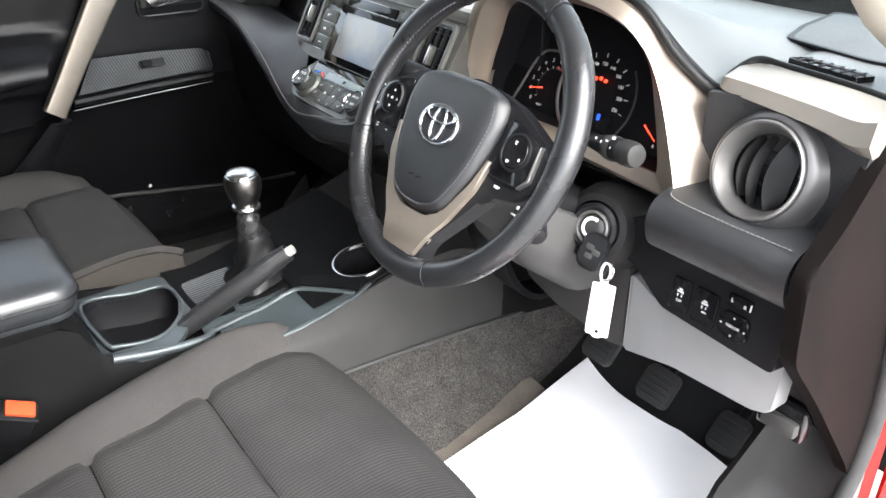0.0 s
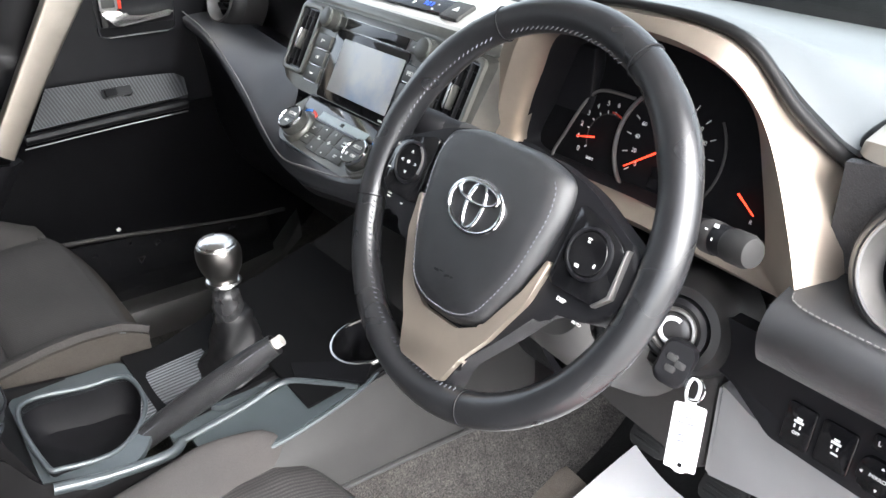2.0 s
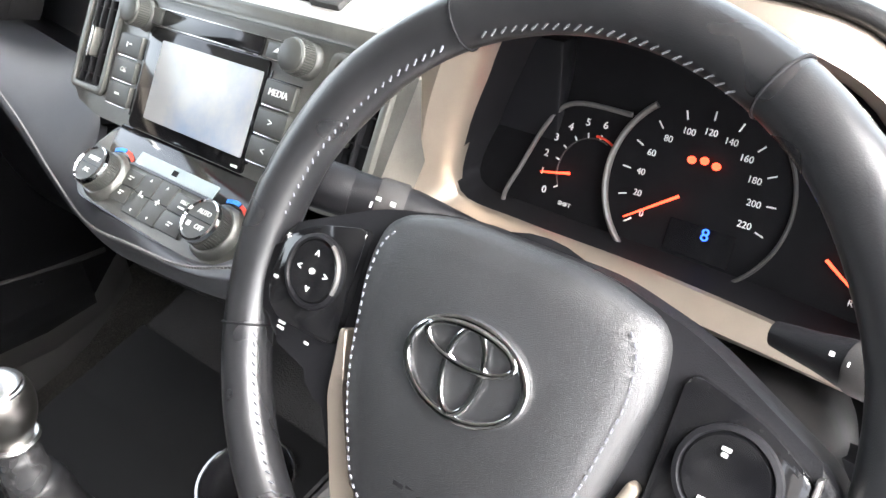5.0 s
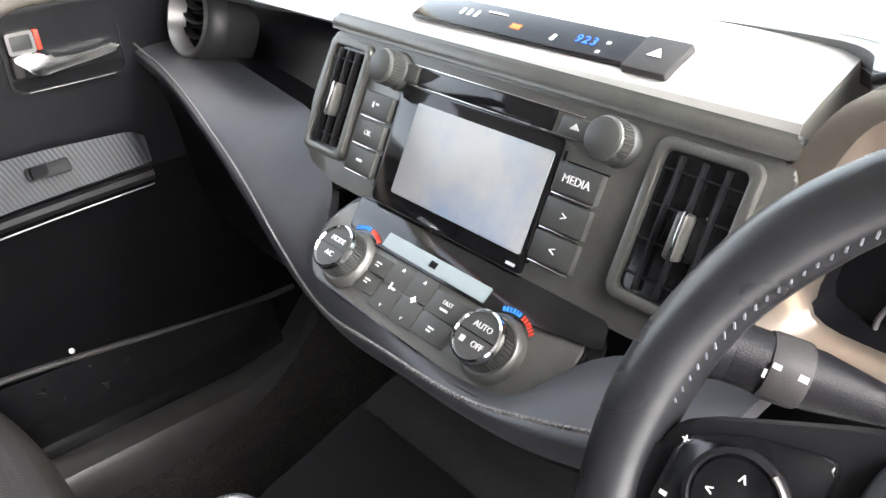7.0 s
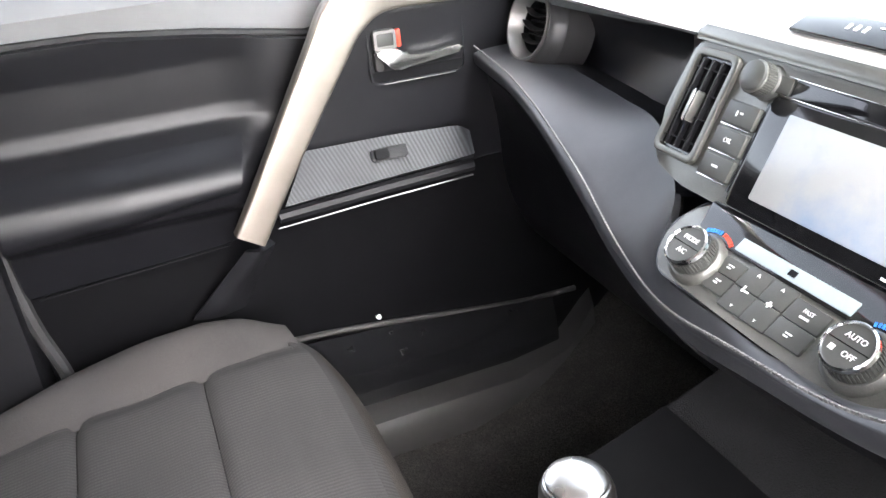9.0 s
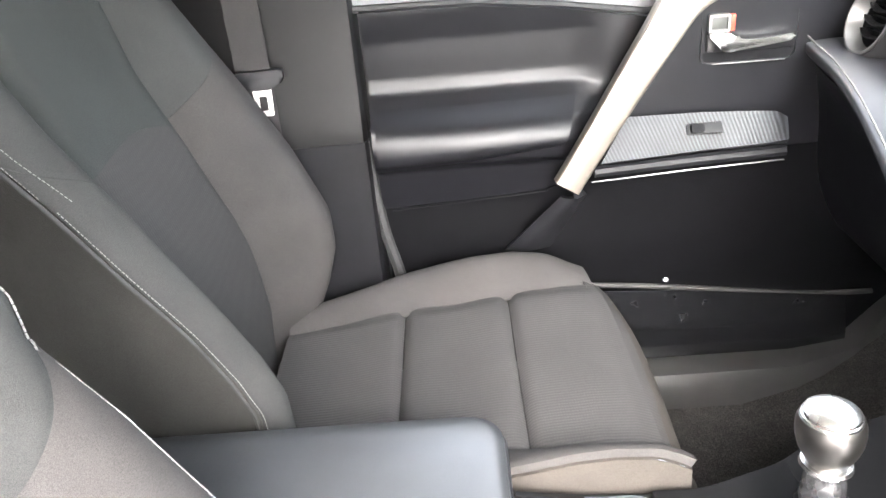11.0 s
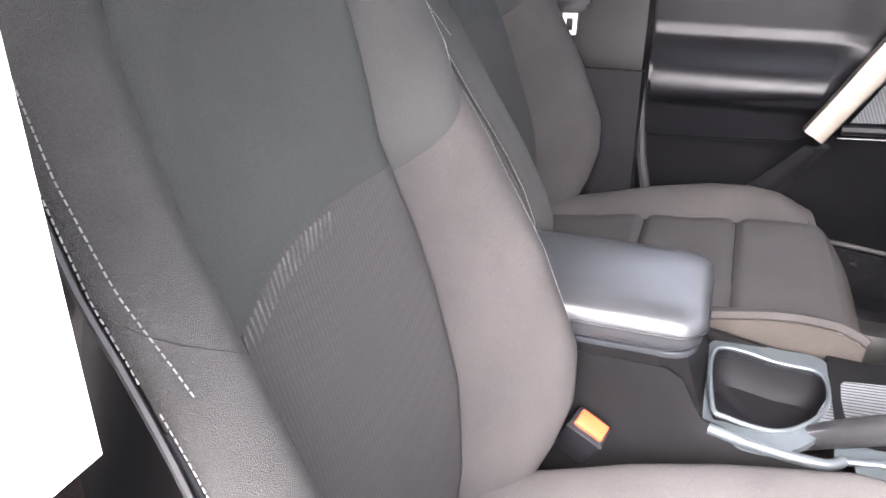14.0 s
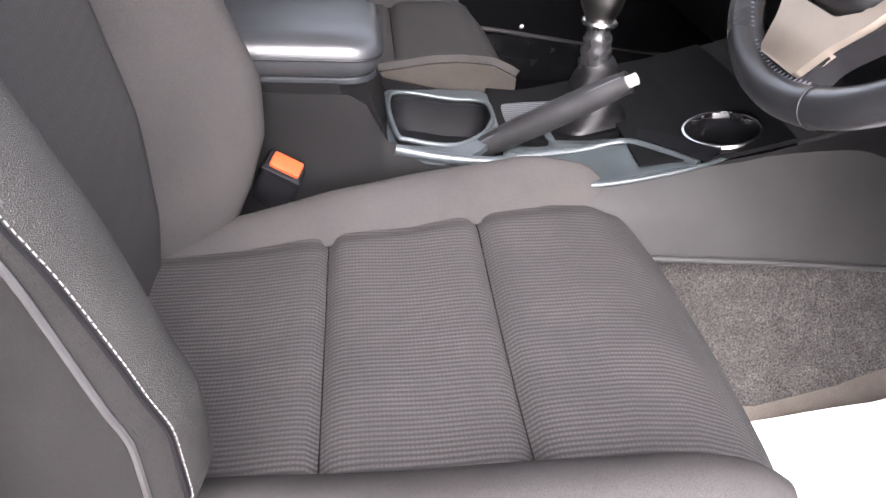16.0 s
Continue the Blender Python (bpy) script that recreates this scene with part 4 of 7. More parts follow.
for i, k in enumerate(("0", "1", "2", "3", "4", "5", "6")):
    a = radians(213 - i * 21.5)
    nums.append(words(k, 0.0074, cm @ Matrix.Translation((TC[0] + 0.0375 * math.cos(a), TC[1] + 0.037 * math.sin(a), 0.009))))
    ticks.append(rbox(0.0035, 0.0009, 0.0006, 0, (0, 0, 0), cm @ Matrix.Translation((TC[0] + 0.027 * math.cos(a), TC[1] + 0.028 * math.sin(a), 0.009)) @ Matrix.Rotation(a, 4, "Z")))
for i in range(12):
    a = radians(219 - i * 21.4)
    nums.append(words(str(i * 20), 0.0062, cm @ Matrix.Translation((SC[0] + 0.0395 * math.cos(a), SC[1] + 0.0395 * math.sin(a), 0.009))))
    ticks.append(rbox(0.006, 0.0009, 0.0006, 0, (0, 0, 0), cm @ Matrix.Translation((SC[0] + 0.0505 * math.cos(a), SC[1] + 0.0505 * math.sin(a), 0.009)) @ Matrix.Rotation(a, 4, "Z")))
each("figure", [*nums], M["mark"], clu, "white dial figures")
each("tick", ticks, M["mark"], clu)
part("rev_scale", tube([cm @ Vector((TC[0] + 0.025 * math.cos(radians(a)), TC[1] + 0.026 * math.sin(radians(a)), 0.009)) for a in range(212, 60, -8)], 0.0005, 6), M["plastic_grey"], clu)
part("lettering", words("SHIFT", 0.0042, cm @ Matrix.Translation((0.302, -0.0165, 0.0088))), M["mark"], clu, "small white lettering")
part("red_zone", tube([cm @ Vector((TC[0] + 0.027 * math.cos(radians(a)), TC[1] + 0.028 * math.sin(radians(a)), 0.009)) for a in (92, 84, 76, 68, 62)], 0.0009, 6), M["red_plastic"], clu)


def needle(c, deg, start, length, nm):
    q = cm @ Matrix.Translation((c[0], c[1], 0.011)) @ Matrix.Rotation(radians(deg), 4, "Z")
    part(nm, prism([(start, -0.0010), (length, -0.0005), (length, 0.0005), (start, 0.0010)], 0, 0.001, 0, q), M["lit_red"], clu, "red needle")


needle(TC, 192, 0.013, 0.0375, "rev_needle")
needle(SC, 216, 0.0095, 0.0515, "speed_needle")
needle((0.474, 0.010), -33, 0.0105, 0.0365, "fuel_needle")
each("warning_lamp", [prism([(0.0030 * math.cos(k * math.pi / 6), 0.0026 * math.sin(k * math.pi / 6)) for k in range(12)], 0, 0.0006, 0, cm @ Matrix.Translation((SC[0] + 0.001 + 0.0085 * i, SC[1] + 0.021 - 0.0015 * abs(i), 0.0085))) for i in (-1, 0, 1)], M["lit_red"], clu, "red lit warning lamps")
part("trip_display", bar(0.046, 0.022, cm @ Matrix.Translation((SC[0] + 0.012, SC[1] - 0.032, 0.005))), M["gloss_black"], clu)
part("trip_figure", words("8", 0.012, cm @ Matrix.Translation((SC[0] + 0.015, SC[1] - 0.026, 0.0065))), M["lit_blue"], clu, "blue lit trip figure")
part("fuel_mark", words("R", 0.0055, cm @ Matrix.Translation((0.503, -0.0165, 0.009))), M["mark"], clu)


# ---- round side vents ----
def round_vent(at, normal, level=False):
    th = thing("air_vent", "round air vent with a satin silver ring in the dash", "air vent", at, "round vents in the dash")
    m = facing(at, normal)
    part("housing", lathe([(0.072, -0.06), (0.070, -0.034), (0.066, -0.020), (0.0645, -0.019), (0.060, -0.008), (0.056, -0.002), (0.0525, 0.0005), (0.050, 0.0)], 56, m), M["vent_body"], th, "dark satin vent housing")
    part("ring", lathe([(0.0505, -0.001), (0.0500, 0.0025), (0.0485, 0.0038), (0.0465, 0.0030), (0.043, -0.006), (0.0385, -0.018)], 56, m), M["vent_silver"], th, "satin silver ring")
    part("barrel", lathe([(0.0390, -0.017), (0.037, -0.036), (0.0, -0.042)], 40, m), M["dial"], th)
    q = m @ Matrix.Rotation(radians(90), 4, "Z") if level else m
    for x, w in ((-0.022, 0.004), (-0.004, 0.004), (0.014, 0.004)) if level else ((-0.024, 0.006), (-0.011, 0.007), (0.008, 0.024)):
        h = math.sqrt(0.0375 ** 2 - (abs(x) * 0.7 + 0.004) ** 2)
        part("blade", sheet(lambda u, v, x=x, h=h, w=w: (x - 0.009 * (1 - (2 * v - 1) ** 2) + w * u * math.sqrt(max(0.02, 1 - (2 * v - 1) ** 2)) + 0.006, (2 * v - 1) * h, -0.013 + 0.005 * (1 - (2 * v - 1) ** 2) - 0.010 * u), 6, 18, 0.0016, q), M["plastic_cover"], th)
    for y in (-0.014, 0.004, 0.020):
        part("slat", rbox(0.066, 0.002, 0.012, 0.0006, (0, y, -0.030), m), M["plastic"], th)
    return th


round_vent((0.674, 1.034, 0.796), (-0.06, -0.95, 0.30))
round_vent((-0.612, 1.062, 0.800), (0.05, -0.95, 0.30), True)


# ---- centre stack: radio, vents, climate panel ----
ST = axes(Vector((0, 1.015, 0.824)), Vector((1, 0, 0)), Vector((0, 0.469, 0.883)), Vector((0, -0.883, 0.469)))
radio = thing("car_radio", "dark titanium car radio with a pale touch screen and two knobs", "car radio", (0, 1.02, 0.80))
fp = round_poly([(-0.218, 0.036), (0.208, 0.036), (0.214, 0.03), (0.204, -0.082), (0.16, -0.088), (-0.16, -0.088), (-0.205, -0.078), (-0.222, -0.03)], 0.008)
part("face", prism(fp, -0.04, 0.0, 0.003, ST), M["stack"], radio, "dark titanium faceplate")
part("top_trim", prism(round_poly([(-0.222, 0.036), (0.212, 0.036), (0.212, 0.050), (-0.218, 0.050)], 0.005), -0.04, 0.004, 0.003, ST), M["stack"], radio)
part("screen_frame", prism(round_poly([(-0.104, 0.010), (0.064, 0.010), (0.066, -0.084), (-0.102, -0.084)], 0.004), 0, 0.0025, 0.0012, ST), M["gloss_black"], radio, "glossy black screen frame")
part("screen", prism(rounded(0.142, 0.072, 0.002, 3, -0.010, -0.036), 0.002, 0.0032, 0.0004, ST), M["screen"], radio, "touch screen with its pale bluish reflection painted on")
part("disc_slot", prism(rounded(0.140, 0.016, 0.003, 3, -0.020, 0.019), 0, 0.003, 0.001, ST), M["gloss_black"], radio, "glossy black disc slot flap")
for v in (0.0265, 0.0112):
    part("chrome_line", rbox(0.172, 0.0010, 0.002, 0.0003, (-0.012, v, 0.003), ST), M["satin_chrome"], radio)
part("eject_button", prism(rounded(0.026, 0.014, 0.002, 3, 0.070, 0.018), 0, 0.004, 0.001, ST), M["button"], radio)
part("symbol", prism([(0.066, 0.017), (0.074, 0.017), (0.070, 0.021)], 0.004, 0.0045, 0, ST), M["mark"], radio)
part("seek_button", prism(rounded(0.020, 0.014, 0.002, 3, -0.101, 0.019), 0, 0.004, 0.001, ST), M["button"], radio)


def knob(m, r, h, th, name="knob"):
    k = part(name, lathe([(0, h), (r * 0.80, h), (r * 0.86, h * 0.97), (r * 0.88, h * 0.9), (r * 0.9, h * 0.25), (r * 0.98, h * 0.2), (r * 1.06, 0.0), (0, 0)], 40, m), M["button"], th)
    part("grip_ring", lathe([(r * 0.885, h * 0.88), (r * 0.94, h * 0.84), (r * 0.955, h * 0.35), (r * 0.9, h * 0.3)], 40, m), M["stack"], k)
    bmr = bmesh.new()
    for i in range(40):
        a = 2 * math.pi * i / 40
        bmesh.ops.create_cube(bmr, size=1, matrix=m @ Matrix.Rotation(a, 4, "Z") @ Matrix.Translation((r * 0.955, 0, h * 0.6)) @ Matrix.Diagonal((0.0012, 0.0010, h * 0.45, 1)))
    part("knurling", bmr, M["button"], k)
    return k


for x in (-0.118, 0.104):
    knob(ST @ Matrix.Translation((x, 0.018, 0)), 0.0145, 0.022, radio)
part("side_button", rbox(0.034, 0.001, 0.001, 0, (0.088, -0.003, 0.0005), ST), M["gloss_black"], radio)
for i, v in enumerate((-0.0135, -0.0370, -0.0600)):
    for s, x in ((-1, -0.127), (1, 0.086)):
        b = part("button", prism(rounded(0.036, 0.020, 0.0015, 3, x, v), 0, 0.005, 0.0012, ST), M["button"], radio)
        part("edge", rbox(0.034, 0.0013, 0.002, 0.0004, (x, v - 0.0112, 0.0035), ST), M["satin_chrome"], b)
mt = lambda x, v, z=0.0053: ST @ Matrix.Translation((x, v, z))
each("lettering", [words("MEDIA", 0.0078, mt(0.086, -0.0135)), words(">", 0.009, mt(0.086, -0.037)), words("<", 0.009, mt(0.086, -0.060)),
                         words("OK", 0.006, mt(-0.127, -0.037)), bar(0.0016, 0.005, mt(-0.130, -0.0135)), bar(0.004, 0.0018, mt(-0.125, -0.0125)), bar(0.007, 0.002, mt(-0.127, -0.060)), bar(0.008, 0.002, mt(0.056, -0.080, 0.0026))], M["mark"], radio, "white button lettering")
each("column_gap", [rbox(0.0016, 0.078, 0.001, 0, (-0.1065, -0.036, 0.0006), ST), rbox(0.0016, 0.078, 0.001, 0, (0.0675, -0.036, 0.0006), ST)], M["gloss_black"], radio)


def square_vent(x0, x1, v0, v1, group):
    cx, cy, w, h = (x0 + x1) / 2, (v0 + v1) / 2, x1 - x0, v1 - v0
    th = thing("air_vent", "upright rectangular air vent in the centre stack", "air vent", ST @ Vector((cx, cy, 0)), group)
    part("frame", ring_prism(rounded(w + 0.014, h + 0.014, 0.009, 5, cx, cy), rounded(w, h, 0.005, 5, cx, cy), 0.0005, 0.006, ST, 0.0015), M["stack"], th, "dark titanium vent frame")
    part("well", prism(rounded(w, h, 0.005, 5, cx, cy), 0.0002, 0.0012, 0, ST), M["gloss_black"], th, "black well of the vent")
    for i in range(3):
        x = x0 + w * (i + 0.8) / 3.6
        part("blade", rbox(0.0016, h - 0.004, 0.010, 0.0005, (x, cy, 0.002), ST), M["plastic"], th)
    for i in range(4):
        part("slat", rbox(w - 0.002, 0.0012, 0.004, 0.0003, (cx, v0 + h * (i + 0.5) / 4, 0.002), ST), M["plastic"], th)
    part("tab", rbox(0.008, 0.028, 0.012, 0.002, (cx + 0.002, cy - 0.002, 0.007), ST), M["stack"], th, "vent adjuster tab with a chrome edge")
    part("tab_edge", rbox(0.0015, 0.030, 0.003, 0.0005, (cx + 0.004, cy - 0.002, 0.0135), ST), M["chrome"], th)
    return th


square_vent(0.138, 0.192, -0.062, 0.024, "square vents of the stack")
square_vent(-0.204, -0.160, -0.062, 0.024, "square vents of the stack")

CL = axes(Vector((0, 0.917, 0.703)), Vector((1, 0, 0)), Vector((0, 0.80, 0.60)), Vector((0, -0.60, 0.80)))
clim = thing("climate_panel", "dark titanium climate control panel with two chrome-rimmed knobs", "climate control", (0, 0.93, 0.71))
cpts = round_poly([(-0.125, 0.012), (-0.108, -0.002), (0.0, -0.005), (0.095, -0.006), (0.120, 0.010), (0.138, 0.040), (0.130, 0.072), (-0.118, 0.072), (-0.135, 0.040)], 0.012)
part("face", prism(cpts, -0.03, 0.0, 0.002, CL), M["stack"], clim, "dark titanium climate faceplate")
part("edge_groove", ring_prism(round_poly([(x * 1.02, y * 1.06 - 0.001) for x, y in ((-0.125, 0.012), (-0.108, -0.002), (0.0, -0.005), (0.095, -0.006), (0.120, 0.010), (0.138, 0.040), (0.130, 0.072), (-0.118, 0.072), (-0.135, 0.040))], 0.012), cpts, -0.02, -0.002, CL),
     M["gloss_black"], clim)
part("display_frame", prism(round_poly([(-0.105, 0.045), (-0.068, 0.043), (0.060, 0.043), (0.10, 0.050), (0.148, 0.056), (0.140, 0.074), (-0.115, 0.074)], 0.004), 0, 0.002, 0.0008, CL), M["gloss_black"], clim, "glossy black display frame")
part("display", prism(rounded(0.114, 0.012, 0.001, 2, -0.004, 0.0515), 0.002, 0.0028, 0.0003, CL), M["lcd"], clim, "pale grey liquid crystal display")
part("display_mark", bar(0.007, 0.005, CL @ Matrix.Translation((-0.004, 0.0515, 0.0028))), M["dial"], clim)
for x, w in ((-0.082, "L"), (0.080, "R")):
    km = CL @ Matrix.Translation((x, 0.023, 0.0))
    col = part("collar", lathe([(0.0245, 0.0), (0.024, 0.005), (0.021, 0.008), (0.019, 0.008)], 40, km), M["stack"], clim)
    k = part("knob", lathe([(0, 0.023), (0.0165, 0.023), (0.0172, 0.022), (0.0185, 0.008), (0.019, 0.004), (0, 0.004)], 44, km), M["button"], clim, "round climate knob")
    part("rim", lathe([(0.0160, 0.0228), (0.0170, 0.0246), (0.0184, 0.0236), (0.0186, 0.020), (0.0176, 0.0195)], 44, km), M["chrome"], k, "chrome rim")
    part("split", rbox(0.031, 0.0007, 0.0006, 0, (0, 0, 0.0231), km), M["gloss_black"], k)
    bmr = bmesh.new()
    for i in range(44):
        bmesh.ops.create_cube(bmr, size=1, matrix=km @ Matrix.Rotation(2 * math.pi * i / 44, 4, "Z") @ Matrix.Translation((0.0186, 0, 0.013)) @ Matrix.Diagonal((0.0012, 0.0011, 0.010, 1)))
    part("knurling", bmr, M["button"], k)
    tx = (lambda s, dy, sz=0.0058: words(s, sz, km @ Matrix.Translation((0.001, dy, 0.0233))))
    each("lettering", [tx("MODE", 0.006), tx("A/C", -0.006)] if w == "L" else [tx("AUTO", 0.0065), words("OFF", 0.0058, km @ Matrix.Translation((0.005, -0.006, 0.0233))), bar(0.004, 0.004, km @ Matrix.Translation((-0.008, -0.006, 0.0232)))], M["mark"], k)
    for j, mat in ((0, "blue_mark"), (1, "red_plastic")):
        a0 = (118, 82)[j] - (8 if w == "R" else 0)
        for i in range(6):
            a = radians(a0 - i * 5.5)
            part("temperature_mark", rbox(0.0035, 0.0018, 0.0006, 0, (0, 0, 0), km @ Matrix.Rotation(a, 4, "Z") @ Matrix.Translation((0.0285, 0, 0.0025))), M[mat], clim)
rowsb = [(-0.0495, 0.0312, 0.0232), (-0.0495, 0.0152, 0.0232), (-0.0250, 0.0325, 0.0240), (-0.0250, 0.0120, 0.0240), (-0.0002, 0.0325, 0.0240), (-0.0002, 0.0120, 0.0240), (0.0290, 0.0302, 0.0325), (0.0290, 0.0120, 0.0325)]
for x, v, w in rowsb:
    part("button", prism(rounded(w, 0.0152 if x < -0.04 else 0.0195 if x < 0.02 else 0.0175, 0.0012, 3, x, v), 0, 0.0026, 0.0007, CL), M["button"], clim)
sy = lambda x, v: CL @ Matrix.Translation((x, v, 0.003))
each("symbol", [*[bar(w2, 0.0012, sy(x + dx, v + dv)) for x, v in ((-0.050, 0.031), (-0.050, 0.016), (0.029, 0.011)) for w2, dx, dv in ((0.006, 0, 0.0015), (0.004, -0.001, -0.001))], words("^", 0.007, sy(-0.0245, 0.036)), words("^", 0.007, sy(0.0, 0.036)),
                       words("v", 0.005, sy(-0.0245, 0.007)), words("v", 0.005, sy(0.0, 0.007)), bar(0.0018, 0.0055, sy(-0.0265, 0.0225)), bar(0.004, 0.0018, sy(-0.0225, 0.0212)), bar(0.0055, 0.0018, sy(0.0, 0.0225)), bar(0.0018, 0.0055, sy(0.0, 0.0225)),
                       words("FAST", 0.0045, sy(0.029, 0.0325)), bar(0.008, 0.0018, sy(0.029, 0.0275))], M["mark"], clim, "white button symbols")


# ---- steering wheel ----
WA = radians(29.0)
WM = axes(Vector((0.405, 0.865, 0.797)), Vector((1, 0, 0)), Vector((0, math.sin(WA), math.cos(WA))), Vector((0, -math.cos(WA), math.sin(WA))))
wheel = thing("steering_wheel", "black leather three-spoke steering wheel with worn rim", "steering wheel", WM.translation)
RR = 0.1655
NR = 96
rings = []
for i in range(NR):
    a = 2 * math.pi * i / NR
    deg = math.degrees(a) % 360
    thumb = sum(math.exp(-((deg - c + 180) % 360 - 180) ** 2 / 120) for c in (35, 145, 8, 172))
    r = 0.0148 + 0.0014 * min(thumb, 1)
    c = Vector((math.cos(a), math.sin(a), 0))
    rings.append([c * (RR + r * math.cos(b)) + Vector((0, 0, r * 0.95 * math.sin(b))) for b in (2 * math.pi * j / 18 for j in range(18))])
rim = part("rim", loft(rings, closed=True, m=WM), M["worn_leather"], wheel, "worn black leather rim")
for deg in (62, 118, 196, 290):
    a = radians(deg)
    c = Vector((math.cos(a), math.sin(a), 0))
    part("seam", tube([c * (RR + 0.0153 * math.cos(b)) + Vector((0, 0, 0.0146 * math.sin(b))) for b in (2 * math.pi * j / 20 for j in range(20))], 0.0007, 6, closed=True, m=WM), M["plastic"], rim)
for a0, a1 in ((66, 114), (122, 172), (198, 246), (252, 288)):
    path = []
    for i in range(40):
        a = radians(lerp(a0, a1, i / 39))
        path.append(WM @ (Vector((math.cos(a), math.sin(a), 0)) * (RR - 0.0136) + Vector((0, 0, 0.0070))))
    nrm = WM.to_3x3() @ Vector((0, 0, 1))
    stuff("stitching", stitches(path, 0.0054, 0.0038, 0.0004, nrm * 0.0003, 1.1, nrm), M["thread_dark"] if a0 == 66 else M["thread_grey"], rim, "grey cross stitching of the rim")

# spokes, moulded in one with the hub
hub_pts = round_poly([(-0.150, 0.016), (-0.120, 0.030), (-0.085, 0.046), (-0.04, 0.056), (0.04, 0.056), (0.085, 0.046), (0.120, 0.030), (0.150, 0.016), (0.152, -0.018), (0.140, -0.042),
                      (0.092, -0.052), (0.068, -0.086), (0.034, -0.128), (0.034, -0.152), (-0.034, -0.152), (-0.034, -0.128), (-0.068, -0.086), (-0.092, -0.052), (-0.140, -0.042), (-0.152, -0.018)], 0.012)
part("spokes", prism(hub_pts, -0.016, 0.006, 0.005, WM, 3), M["plastic"], wheel, "black plastic spokes")
part("hub_shell", lathe([(0.045, -0.045), (0.056, -0.020), (0.060, -0.010), (0.0, -0.010)], 36, WM), M["plastic"], wheel)
pad_out = round_poly([(-0.074, 0.046), (-0.04, 0.056), (0.04, 0.056), (0.074, 0.046), (0.079, 0.02), (0.070, -0.040), (0.046, -0.088), (0.020, -0.100), (-0.020, -0.100), (-0.046, -0.088), (-0.070, -0.040), (-0.079, 0.02)], 0.03, 5)


def dome(pts, z0, h, m):
    """A cushioned cover over an outline."""
    c = Vector((sum(p[0] for p in pts) / len(pts), sum(p[1] for p in pts) / len(pts)))
    rr = []
    for s, z in ((1.0, z0), (1.0, z0 + 0.35 * h), (0.975, z0 + 0.62 * h), (0.92, z0 + 0.80 * h), (0.78, z0 + 0.92 * h), (0.55, z0 + 0.98 * h), (0.25, z0 + h)):
        rr.append([(c.x + (p[0] - c.x) * s, c.y + (p[1] - c.y) * s, z) for p in pts])
    return loft(rr, m=m)


pad = part("airbag_cover", dome(pad_out, 0.000, 0.024, WM), M["leather"], wheel, "black grained airbag cover with stitched rim", 60)
cc = Vector((0, -0.022))
nrm = WM.to_3x3() @ Vector((0, 0, 1))
loop = [WM @ Vector((cc.x + (x - cc.x) * 0.90, cc.y + (y - cc.y) * 0.90, 0.0200)) for x, y in pad_out]
cut = max(range(len(loop)), key=lambda i: pad_out[i][1] - abs(pad_out[i][0]))
loop = [loop[(cut + i) % len(loop)] for i in range(len(loop) + 1)]
loop = [p for p in loop if (WM.inverted() @ p).y < 0.040]
stuff("stitching", stitches(loop, 0.0044, 0.0022, 0.0004, nrm * 0.0006, 0.0, nrm), M["thread_grey"], pad, "grey stitching round the airbag cover")
each("embossing", [*[bar(0.006, 0.002, WM @ Matrix.Translation((-0.014 + 0.007 * i, -0.066 + 0.002 * (i % 2), 0.0228)) @ Matrix.Rotation(0.2 * i, 4, "Z")) for i in range(4)]], M["plastic"], pad)
# emblem: plain chrome ovals
em = WM @ Matrix.Translation((0.0, -0.004, 0.0245))


def oval(rx, ry, cx, cy, r, n=36, z=0.001):
    return tube([em @ Vector((cx + rx * math.cos(2 * math.pi * i / n), cy + ry * math.sin(2 * math.pi * i / n), z)) for i in range(n)], r, 8, closed=True, flat=0.8)


emb = part("emblem", joined(oval(0.0315, 0.0215, 0, 0, 0.0020), oval(0.0098, 0.0195, 0, 0.0, 0.0017, 30, 0.0016), oval(0.0235, 0.0085, 0, 0.0105, 0.0017, 30, 0.0022)), M["chrome"], wheel, "chrome oval emblem")
part("emblem_bed", prism([(0.031 * math.cos(2 * math.pi * i / 36), 0.021 * math.sin(2 * math.pi * i / 36)) for i in range(36)], -0.003, -0.0004, 0, em), M["leather"], emb)

# silver lower spoke cover, one piece with two arms
half = [(0.028, -0.148), (0.040, -0.120), (0.057, -0.096), (0.078, -0.052), (0.084, -0.018), (0.079, -0.016), (0.070, -0.046), (0.046, -0.089), (0.022, -0.102)]
cover = round_poly(half + [(-x, y) for x, y in half[::-1]], 0.004, 3)
part("silver_spoke", prism(cover, 0.002, 0.0125, 0.0016, WM, 2), M["silver"], wheel, "champagne silver lower spoke with two arms", 30)

